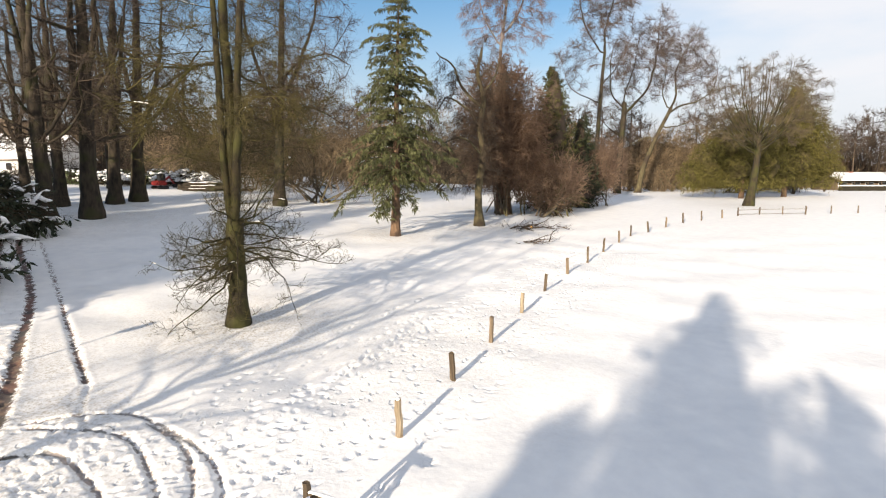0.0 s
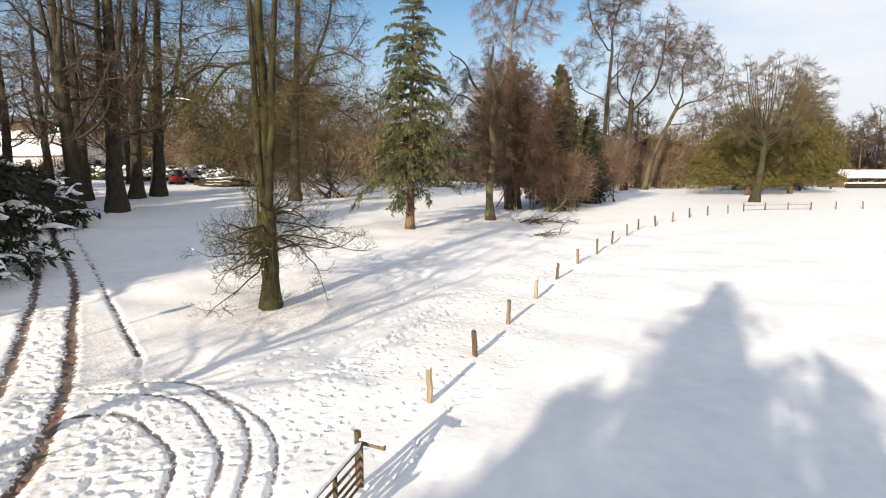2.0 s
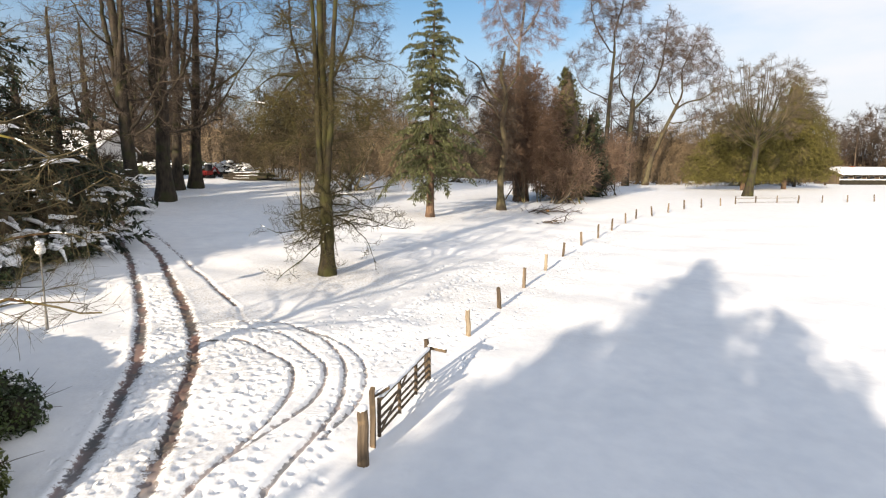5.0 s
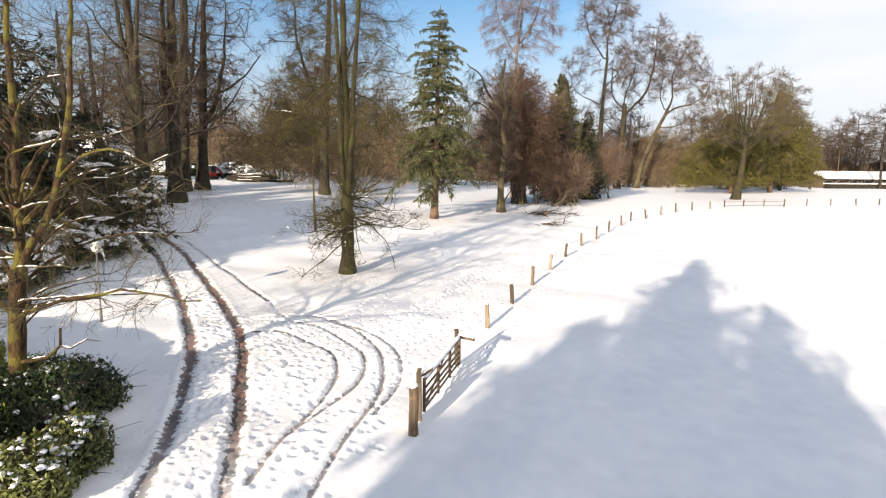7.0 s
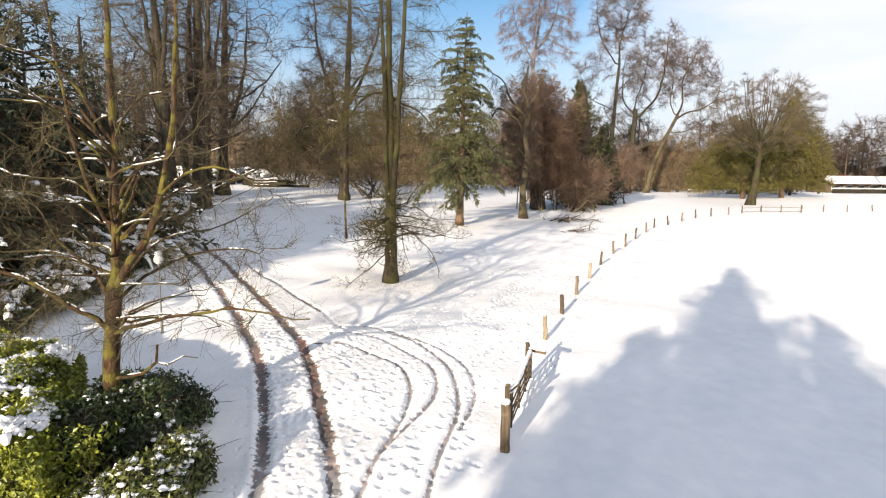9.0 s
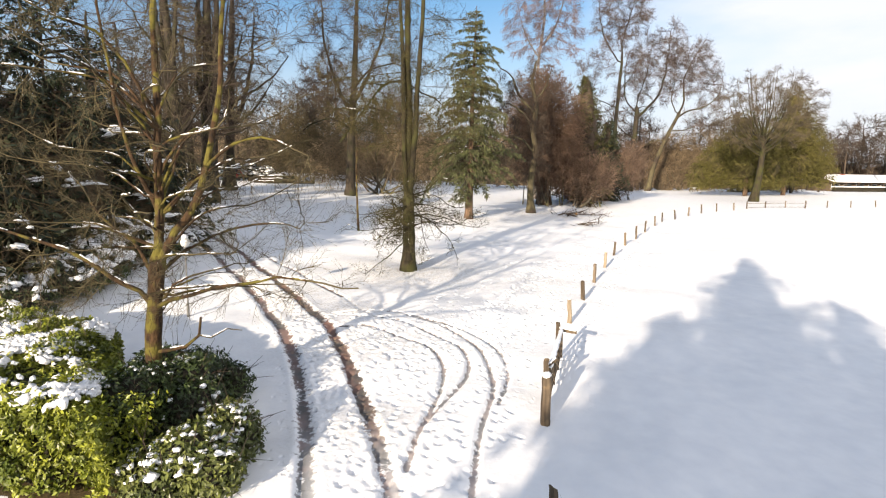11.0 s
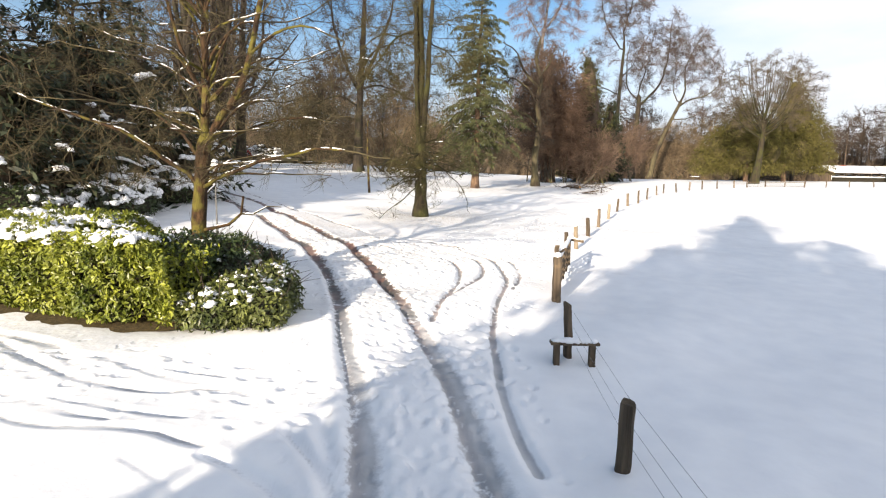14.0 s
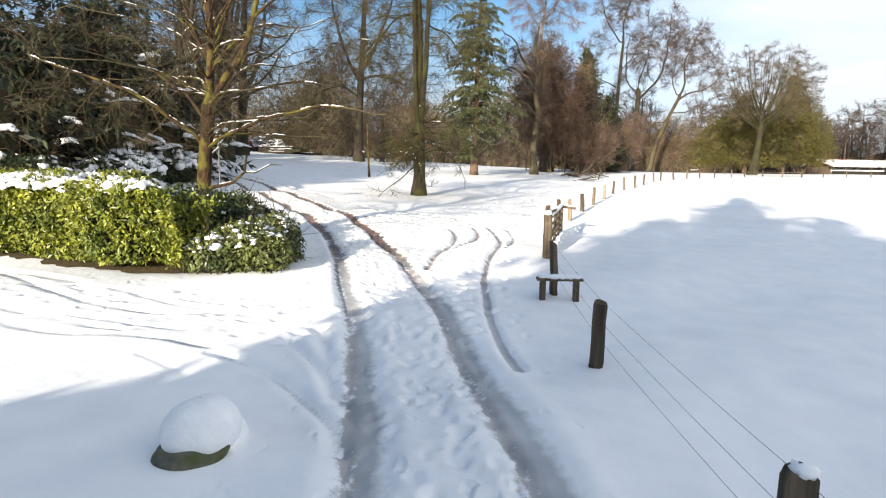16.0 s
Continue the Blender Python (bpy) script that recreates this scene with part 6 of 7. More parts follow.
# ---------------------------------------------------------------- clipped hedge and rhododendron
def hedge():
    """A broad clipped bed of laurel, its far side slanting away from the lane."""
    rng = np.random.default_rng(5)
    ox, oy, turn = -19.29, 2.70, -16.0
    ob = thing("laurel_hedge", on_ground(ox, oy, 0, turn), "clipped yellow-green laurel hedge with snow on top", "hedge")
    left, right, slant, deep, tall = -7.5, 5.45, 5.3, 5.7, 2.05
    n = 52000
    side = rng.choice(3, n, p=[0.38, 0.46, 0.16])
    u, v = rng.random(n), rng.random(n)
    edge = lambda f: right - slant * f
    p, nr = np.zeros((n, 3)), np.zeros((n, 3))
    front, top, end = side == 0, side == 1, side == 2
    p[front] = np.stack([left + u * (right - left), 0 * u, v * tall], -1)[front]
    p[top] = np.stack([left + u * (edge(v) - left), v * deep, tall + 0 * u], -1)[top]
    p[end] = np.stack([edge(u), u * deep, v * tall], -1)[end]
    nr[front], nr[top], nr[end] = (0, -1, 0.2), (0, 0, 1), unit(np.array([deep, slant, 1.5]))
    wave = 0.10 * np.sin(p[:, 0] * 1.3 + 1) + 0.10 * np.sin(p[:, 0] * 3.1 + p[:, 2] * 2.0) + 0.06 * np.sin(p[:, 0] * 8.3 + p[:, 2] * 6 + p[:, 1] * 5) + 0.09 * np.sin(p[:, 1] * 2.1 + p[:, 0])
    shoulder = np.clip((p[:, 2] - tall + 0.5) / 0.5, 0, 1) ** 2 * 0.4
    p[:, 1] += np.where(front, shoulder + wave, 0)
    p[:, 0] -= np.where(end, shoulder + wave, 0)
    rim = np.minimum(p[:, 1], edge(p[:, 1] / deep) - p[:, 0])
    p[:, 2] += np.where(top, wave - 0.4 * np.clip(1 - rim / 0.5, 0, 1) ** 2, 0)
    bow = np.clip((p[:, 0] - (edge(p[:, 1] / deep) - 1.9)) / 1.9, 0, 1.1) ** 2
    p[:, 1] += np.where(front, 1.1 * bow, 0)
    p[:, 2] -= np.where(end, p[:, 2] / tall, 1) * 0.38 * bow * np.clip(p[:, 2] / tall, 0, 1)
    p += nr * (0.06 - np.abs(rng.normal(0, 0.13, (n, 1))))
    p[:, 2] = np.maximum(p[:, 2], 0.15 - 0.03 * p[:, 0])
    piece("foliage", mesh_from("foliage", *leaves(rng, p, nr, 0.145, 0.25, 0.9, 0.3), LAUREL, False), ob)
    # solid dark block added inside, coloured as the shade behind the leaves
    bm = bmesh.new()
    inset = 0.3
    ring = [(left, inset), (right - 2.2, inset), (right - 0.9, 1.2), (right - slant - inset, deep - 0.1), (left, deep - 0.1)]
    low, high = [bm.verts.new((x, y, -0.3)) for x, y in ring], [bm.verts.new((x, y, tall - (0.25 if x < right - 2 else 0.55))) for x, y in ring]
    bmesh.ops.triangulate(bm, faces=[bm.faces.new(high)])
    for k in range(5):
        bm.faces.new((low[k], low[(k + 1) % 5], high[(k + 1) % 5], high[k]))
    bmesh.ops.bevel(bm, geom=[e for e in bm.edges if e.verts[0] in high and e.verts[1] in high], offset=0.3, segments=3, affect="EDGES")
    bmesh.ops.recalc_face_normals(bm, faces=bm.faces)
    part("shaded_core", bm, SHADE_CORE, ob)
    m = 4800
    f = rng.random(m) ** 1.1
    c = np.stack([left + rng.random(m) * (edge(f) - 0.15 - left), f * deep, np.full(m, tall + 0.02)], -1)
    lie = np.sin(c[:, 0] * 1.9 + 0.4) + np.sin(c[:, 1] * 2.6 + c[:, 0]) + 0.8 * np.sin(c[:, 0] * 4.4 - c[:, 1] * 3.1) + rng.normal(0, 0.8, m) + 1.2 * (c[:, 1] < 1.0)
    c = c[lie > 0.7]
    c = c[c[:, 1] > 1.1 * np.clip((c[:, 0] - right + 1.9) / 1.9, 0, 1.1) ** 2]
    c[:, 2] -= 0.38 * np.clip((c[:, 0] - edge(c[:, 1] / deep) + 1.9) / 1.9, 0, 1) ** 2
    c[:, 2] += 0.10 * np.sin(c[:, 0] * 1.3 + 1) - 0.3 * np.clip(1 - c[:, 1] / 0.5, 0, 1) ** 2
    piece("snow_cover", mesh_from("snow_cover", *lumps(rng, c, rng.uniform(0.04, 0.17, len(c)), 0.55, 0.3), SNOW), ob, "patchy white snow cover")
    xs = np.linspace(left, right - 0.1, 70)
    bent = 0.9 * np.clip((xs - right + 1.9) / 1.9, 0, 1.1) ** 2
    ragged = 0.09 * np.sin(2.3 * xs) + 0.06 * np.sin(7 * xs) + 0.05 * np.sin(17 * xs)
    strip = np.concatenate([np.stack([xs, -0.28 + 1.3 * ragged + bent, 0 * xs + 0.015], -1), np.stack([xs, 0.7 + bent, 0 * xs + 0.06], -1)])
    c, q = math.cos(radians(turn)), math.sin(radians(turn))
    strip[:, 2] += ground_z(ox + c * strip[:, 0] - q * strip[:, 1], oy + q * strip[:, 0] + c * strip[:, 1]) - ground_z(ox, oy)
    i = np.arange(69)
    piece("leaf_litter", mesh_from("leaf_litter", strip, np.stack([i, i + 1, i + 71, i + 70], -1), LITTER), ob, "bare brown leaf litter at the hedge foot")


LITTER = material("leaf_litter", (0.035, 0.026, 0.011), (0.115, 0.082, 0.034), 14, 6, 0.95, 0.8, 30)
hedge()
leafy_shrub("rhododendron", -14.5, 5.6, [(0, 0, 0.6, 1.3, 1.6, 0.95), (0.9, -1.3, 0.5, 0.8, 1.0, 0.8), (0.5, -0.3, 0.9, 0.7, 0.9, 0.75), (-0.3, 1.4, 0.6, 1.2, 1.1, 0.75), (-0.5, -1.6, 0.8, 0.9, 1.2, 1.0), (-0.8, 0.5, 1.1, 0.7, 0.8, 0.6), (1.1, 0.9, 0.5, 0.6, 0.7, 0.6)], "dark green rhododendron with patches of snow", 10500, 0.16, 0.22, RHODO, "rhododendron", 70, 0.075, 0.35, seed=91, snow_up=0.4, rough=0.32, twigs=120)
# this clump stands in the sun, so it takes the lit leaf colour
leafy_shrub("rhododendron", -12.75, 2.5, [(0, 0, 0.45, 1.0, 1.0, 0.75), (0.4, 1.1, 0.5, 0.7, 0.8, 0.8), (-0.6, -0.5, 0.35, 0.75, 0.7, 0.6), (0.6, -0.45, 0.4, 0.6, 0.6, 0.6), (-1.1, -0.1, 0.3, 0.5, 0.5, 0.45)], "small rhododendron in sunlit yellow-green at the end of the hedge", 7000, 0.16, 0.24, RHODO_SUN, "rhododendron", 130, 0.10, 0.35, seed=92, snow_up=0.3, rough=0.32, twigs=80)

# ---------------------------------------------------------------- fences
def post_mesh(seed, height, r, mat, sides=8, slant=0.0):
    """A cleft post: uneven section, slight twist, worn top cut aslant."""
    rng = np.random.default_rng(seed)
    a = np.arange(sides) * 2 * np.pi / sides
    shape = r * (1 + rng.uniform(-0.22, 0.18, sides))
    lift = np.array([-0.3, 0.0, 0.12, 0.4, 0.7, 0.93, 1.0]) * height
    rows = []
    for k, z in enumerate(lift):
        s = shape * (1.06 - 0.1 * k / 6) * (1 + rng.normal(0, 0.03, sides)) * (0.96 if k == 6 else 1)
        rows.append(np.stack([s * np.cos(a + 0.03 * k) + 0.01 * rng.normal(), s * np.sin(a + 0.03 * k), np.full(sides, z) + (slant * np.cos(a) * r if k > 4 else 0)], -1))
    verts = np.concatenate(rows + [np.array([[0, 0, height - 0.25 * r]])])
    quads = np.array([[k * sides + s, k * sides + (s + 1) % sides, (k + 1) * sides + (s + 1) % sides, (k + 1) * sides + s] for k in range(6) for s in range(sides)])
    cap = np.array([[6 * sides + s, 6 * sides + (s + 1) % sides, 7 * sides] for s in range(sides)])
    return mesh_from("post", verts, [quads, cap], mat, False)


def fence_post(x, y, seed, height, r, mat, label, tilt=(0, 0), cap=True, slant=0.3):
    ob = thing("fence_post", on_ground(x, y) @ pose(0, 0, 0, tilt[0], tilt[1], seed * 47 % 360), label, "fence post", "posts of the field fence")
    piece("post", post_mesh(seed, height, r, mat, slant=slant), ob)
    if cap:
        rng = np.random.default_rng(seed)
        piece("snow_cap", mesh_from("snow_cap", *lumps(rng, np.array([[0, 0, height + 0.005]]), np.array([r * 0.95]), 0.4, 0.1), SNOW), ob, "small cap of snow")
    return ob


POSTS = [(-1.25, 14.95), (0.35, 18.7), (2.03, 22.55), (3.9, 26.7), (5.8, 30.7), (8.0, 34.75), (10.3, 38.75), (12.55, 42.6), (14.9, 46.2), (17.1, 49.8), (19.8, 52.8), (22.8, 56.0), (26.3, 60.1), (29.4, 62.4), (32.6, 64.1), (36.0, 67.0), (39.2, 68.0), (42.4, 68.6), (45.5, 68.9), (49.5, 70.1), (53.2, 70.4), (57.5, 71.2), (61.5, 72.0)]
rnd = random.Random(4)
for n, (px, py) in enumerate(POSTS):
    pale = n in (0, 3)
    fence_post(px, py, 100 + n, (1.02 if n else 1.08) * rnd.uniform(0.95, 1.06), 0.095 if n < 6 else 0.08, WOOD_SPLIT if pale else (WOOD_DARK, WOOD_DARK, WOOD_MID)[n % 3], "pale split wooden fence post in snow" if pale else "brown weathered wooden fence post in snow", (rnd.uniform(-4, 4), rnd.uniform(-4, 4)), n in (0, 3))
NEAR_POSTS = [(-5.22, -3.8, 1.06, 0.105), (-5.2, -8.5, 1.12, 0.12), (-5.5, -12.9, 1.2, 0.12)]
for n, (px, py, ph, pr) in enumerate(NEAR_POSTS):
    fence_post(px, py, 140 + n, ph, pr, WOOD_NEAR, "thick weathered fence post capped with snow", (1.5, -1.0), n > 0, 0.3)
fence_post(-4.95, 0.75, 150, 1.22, 0.105, WOOD_DARK, "dark fence post beside the stile step", (-1, 4), False, 0.9)


def wire(a, b, seed):
    """A slightly sagging strand."""
    f = np.linspace(0, 1, 9)[:, None]
    line = np.array(a) * (1 - f) + np.array(b) * f - np.array([0, 0, 0.02]) * (4 * f * (1 - f))
    ob = new("fence_wire", mesh_from("fence_wire", *tubes(line[None], np.full((1, 9), 0.0028), 4, np.random.default_rng(seed)), WIRE))
    return tagged(ob, "thin steel fence wire strung between posts", "fence wire", "strands of the field fence")


runs = [(-5.5, -12.9), (-5.2, -8.5), (-5.22, -3.8), (-4.95, 0.75)]
for n, (a, b) in enumerate(zip(runs[:-1], runs[1:])):
    for k, hgt in enumerate((0.38, 0.68, 1.02)):
        wire((a[0] + 0.11, a[1], float(ground_z(*a)) + hgt), (b[0] + 0.11, b[1], float(ground_z(*b)) + hgt), n * 3 + k)


def bar(bm, a, b, wide, tall, bevel=0.008):
    """A squared timber from a to b, added to bm."""
    a, b = Vector(a), Vector(b)
    m = Matrix.Translation((a + b) / 2) @ (b - a).to_track_quat("X", "Z").to_matrix().to_4x4() @ Matrix.Diagonal(((b - a).length, wide, tall, 1))
    made = bmesh.ops.create_cube(bm, size=1, matrix=m)
    edges = list({e for v in made["verts"] for e in v.link_edges})
    bmesh.ops.bevel(bm, geom=edges, offset=bevel, segments=1, affect="EDGES")


def timber(name, a, b, wide, tall, mat, parent, label=""):
    bm = bmesh.new()
    bar(bm, a, b, wide, tall)
    return part(name, bm, mat, parent, label)


def snow_strip(name, a, b, wide, tall, parent, seed=1):
    rng = np.random.default_rng(seed)
    f = np.linspace(0, 1, 24)[:, None]
    line = np.array(a) * (1 - f) + np.array(b) * f
    rad = tall * (1 + rng.normal(0, 0.12, 24))
    rad[[0, -1]] = 0.01
    v, q = tubes(line[None], rad[None], 8, rng)
    d = unit(np.array(b, float) - np.array(a, float))
    s = np.cross(d, [0, 0, 1.0])
    off = v - np.repeat(line, 8, 0)
    v = v + np.outer(off @ s, s) * (wide / tall - 1)
    piece(name, mesh_from(name, v, q, SNOW), parent, "strip of lying snow")


def gate():
    g1, g2, g3 = (-4.14, 5.74), (-4.0, 6.5), (-2.77, 10.5)
    z0, z1, z2 = (float(ground_z(*g)) for g in (g1, g2, g3))
    strong = thing("gate_post", on_ground(*g1), "thick round wooden gate post capped with snow", "gate post")
    piece("post", post_mesh(161, 1.34, 0.145, WOOD_DARK, 10), strong)
    piece("snow_cap", mesh_from("snow_cap", *lumps(np.random.default_rng(1), np.array([[0, 0, 1.37]]), np.array([0.16]), 0.6, 0.05), SNOW), strong, "cap of snow")
    for n, (g, h) in enumerate(((g2, 1.56), (g3, 1.42))):
        ob = thing("gate_stop", on_ground(*g), "slim wooden gate stop with a crossbar", "gate post", "stops of the field gate")
        piece("post", post_mesh(165 + n, h, 0.075, WOOD_DARK), ob)
        tip = (0.38, 0.45, h - 0.16) if n == 0 else (0.66, -0.15, h - 0.36)
        timber("crossbar", (-0.05, 0, h - 0.26), tip, 0.08, 0.1, WOOD_DARK, ob)
        snow_strip("snow_strip", (0.0, 0, h - 0.195), (tip[0] * 0.95, tip[1] * 0.95, tip[2] + 0.07), 0.045, 0.03, ob, 3 + n)
    ob = thing("field_gate", pose(0, 0, 0), "wooden five-bar field gate with snow along its top rail", "gate")
    a, b = Vector((g2[0] + 0.12, g2[1] + 0.12, z1)), Vector((g3[0] + 0.12, g3[1] - 0.1, z2))
    up = lambda f, h: tuple(a.lerp(b, f) + Vector((0, 0, h)))
    for k, h in enumerate((0.22, 0.42, 0.62, 0.85, 1.12)):
        timber("rail", up(0, h), up(1, h), 0.03, 0.085 if k < 4 else 0.11, WOOD_DARK, ob)
    for f in (0.02, 0.36, 0.68, 0.98):
        timber("upright", up(f, 0.12), up(f, 1.2), 0.045, 0.1, WOOD_DARK, ob)
    timber("brace", up(0.03, 0.2), up(0.5, 1.08), 0.03, 0.08, WOOD_DARK, ob)
    snow_strip("snow_strip", up(0.02, 1.22), up(0.98, 1.22), 0.09, 0.07, ob, 7)


gate()


def stile():
    ob = thing("stile_step", on_ground(-4.9, 0.35, 0, -3), "wooden stile step with a snow-covered plank by the fence", "stile")
    for sx in (-0.38, 0.38):
        timber("leg", (sx, 0, -0.3), (sx, 0, 0.44), 0.15, 0.13, WOOD_DARK, ob)
    timber("plank", (-0.52, 0, 0.47), (0.52, 0, 0.47), 0.26, 0.06, WOOD_DARK, ob)
    snow_strip("snow_strip", (-0.5, 0, 0.52), (0.5, 0, 0.52), 0.14, 0.055, ob, 8)


stile()


def boulder():
    ob = thing("boulder", on_ground(-10.25, -6.45, -0.06) @ Matrix.Scale(0.82, 4), "mossy boulder buried under a thick cap of snow", "boulder")
    piece("stone", mesh_from("stone", *rough_ball(np.random.default_rng(6), (0.0, -0.03, 0.04), (0.47, 0.48, 0.36), 18, 0.16), STONE), ob)
    rng = np.random.default_rng(2)
    cap = [rough_ball(rng, (0.07, 0.08, 0.34), (0.46, 0.50, 0.43), 22, 0.05), rough_ball(rng, (0.10, 0.34, 0.08), (0.46, 0.50, 0.32), 18, 0.06)]
    piece("snow_cap", mesh_from("snow_cap", *joined(cap), SNOW), ob, "thick rounded cap of snow")


boulder()

# ---------------------------------------------------------------- woodland in the distance
def woodland():
    rng = np.random.default_rng(9)
    kinds = [crowned_tree(200 + k, [(0.34, 0.12, [(0, 0, -0.4), (0.3, 0, 6), (0.2 * k, 0, 12 + k), (0, 0, 16 + 2 * k)])], [(0.4, 0, 13 + 1.6 * k, 5.0, 5.0, 6.5 + 0.8 * k, 120)], 1.3, 8.0, 1.7, 0.05, 0.13, (3, 1.9, 45, 0.04), (3, 1.2, 42, 0.032), sides=5, coarse=True, least=4) for k in range(3)]
    kinds = [joined(w + t) for w, t, _ in kinds]
    low = []
    for k in range(3):
        m = 34
        sp, sr = shoot(rng, np.stack([rng.normal(0, 2.2, m), rng.normal(0, 1.6, m), np.zeros(m)], -1), np.stack([rng.normal(0, 0.35, m), rng.normal(0, 0.35, m), np.ones(m)], -1), rng.uniform(3, 9, m), np.full(m, 0.1), 4, 0.1, 0.05, 0.4)
        p, d, length, rr = sprout(rng, sp, sr, np.full(m, 5.0), 4, 0.2, 1.0, 40, 20, 0.4, 0.6, 0.4, 0.08)
        tp, tr = shoot(rng, p, d, length, rr, 1, 0.15, 0.0, 0.4)
        low.append(joined([tubes(sp, sr, 3, rng), tubes(tp, tr, 3, rng)]))
    for name, kindlist, count, near, far, label in (("woodland", kinds, 100, 105, 214, "bare brown deciduous woodland in the distance"), ("undergrowth", low, 70, 125, 205, "brown leafless undergrowth at the wood's edge")):
        made = []
        for n in range(count):
            v, q = kindlist[n % 3]
            a = radians(-52 + 104 * (n * 0.618034 % 1))
            if a < -0.35 and n % 5:
                continue
            dist = rng.uniform(near + (68 if a > 0.62 else 32 if a > -0.1 else 0), far + (15 if a > 0.62 else 0))
            x, y = dist * math.sin(a), dist * math.cos(a)
            t, s = rng.uniform(0, 6.28), rng.uniform(0.75, 1.15)
            w = v * s
            w = np.stack([w[:, 0] * math.cos(t) - w[:, 1] * math.sin(t) + x, w[:, 0] * math.sin(t) + w[:, 1] * math.cos(t) + y, w[:, 2] + ground_z(x, y)], -1)
            made.append((w, q))
        ob = new(name, mesh_from(name, *joined(made), TWIG if name == "woodland" else TWIG_TAN))
        tagged(ob, label, "woodland", kind="stuff")
    made = []
    for n in range(9, 40):
        v, q = kinds[n % 3]
        a = radians((-50 if n < 14 else 31) + (44 if n < 14 else 18) * (n * 0.618034 % 1))
        dist, t, s = rng.uniform(*((125, 185) if n < 14 else (190, 240))), rng.uniform(0, 6.28), rng.uniform(*((1.2, 1.6) if n < 14 else (0.7, 1.05)))
        x, y = dist * math.sin(a), dist * math.cos(a)
        w = v * s
        made.append((np.stack([w[:, 0] * math.cos(t) - w[:, 1] * math.sin(t) + x, w[:, 0] * math.sin(t) + w[:, 1] * math.cos(t) + y, w[:, 2] + ground_z(x, y)], -1), q))
    tagged(new("woodland", mesh_from("woodland", *joined(made), TWIG)), "tall bare brown woodland beyond the park", "woodland", kind="stuff")
    # the closed mass of the wood behind
    a = np.radians(np.linspace(-75, 75, 150))
    v = []
    for k, h in enumerate((-1.0, 7.0, 13.0, 15.0)):
        r = 218 + 3 * k + 5 * np.sin(a * 23) + rng.normal(0, 1.2, len(a))
        v.append(np.stack([r * np.sin(a), r * np.cos(a), ground_z(r * np.sin(a), r * np.cos(a)) + h * (1 - 0.4 * np.clip((a - 0.42) / 0.15, 0, 1)) * (1 + 0.12 * np.sin(a * 31 + k) + rng.normal(0, 0.06, len(a)))], -1))
    i = (np.arange(3)[:, None] * 150 + np.arange(149)[None]).ravel()
    ob = new("backdrop", mesh_from("backdrop", np.concatenate(v), np.stack([i, i + 1, i + 151, i + 150], -1), WOOD_FAR))
    tagged(ob, "dark brown mass of distant woodland", "woodland", kind="structure")


WOOD_FAR = material("far_wood", (0.07, 0.052, 0.037), (0.17, 0.128, 0.088), 0.5, 8, 0.95, 0.8, 1.5, (1, 1, 0.25), distance=0.5)
woodland()

# ---------------------------------------------------------------- far buildings and small things
PLASTER = material("white_plaster", (0.62, 0.61, 0.58), (0.74, 0.73, 0.70), 1.2, 5, 0.9, 0.2, 20)
TIMBER_FAR = material("brown_timber", (0.07, 0.05, 0.035), (0.15, 0.11, 0.075), 2, 5, 0.85, 0.4, 12, (1, 1, 0.2))
ROOF_RED = material("red_roof_tiles", (0.15, 0.05, 0.035), (0.22, 0.075, 0.05), 3, 4, 0.8, 0.3, 15)
RED_PAINT = material("red_machine_paint", (0.20, 0.014, 0.012), (0.28, 0.026, 0.02), 3, 4, 0.4, 0.1, 20, spec=0.5)
BLACK_PAINT = material("black_steel", (0.012, 0.012, 0.013), (0.03, 0.03, 0.032), 5, 4, 0.5, 0.2, 20)
WHITE_PAINT = material("white_car_paint", (0.70, 0.70, 0.71), (0.78, 0.78, 0.79), 2, 3, 0.3, 0, spec=0.5)
GLASS = material("dark_glass", (0.015, 0.018, 0.022), (0.03, 0.035, 0.04), 2, 2, 0.08, 0, spec=0.5)
LAMP_POLE = material("grey_lamp_pole", (0.10, 0.10, 0.095), (0.18, 0.18, 0.17), 6, 4, 0.5, 0.1, 20)
GLOBE = material("frosted_glass", (0.55, 0.55, 0.53), (0.65, 0.65, 0.63), 4, 3, 0.35, 0)
CUT_WOOD = material("fresh_cut_wood", (0.42, 0.22, 0.07), (0.62, 0.36, 0.14), 6, 4, 0.85, 0.3, 20)


def box(name, lo, hi, mat, parent, label="", bevel=0.02):
    bm = bmesh.new()
    size = [h - l for l, h in zip(lo, hi)]
    bmesh.ops.create_cube(bm, size=1, matrix=Matrix.Translation([(l + h) / 2 for l, h in zip(lo, hi)]) @ Matrix.Diagonal((*size, 1)))
    if bevel:
        bmesh.ops.bevel(bm, geom=list(bm.edges), offset=min(bevel, min(size) * 0.3), segments=2, affect="EDGES")
    return part(name, bm, mat, parent, label)


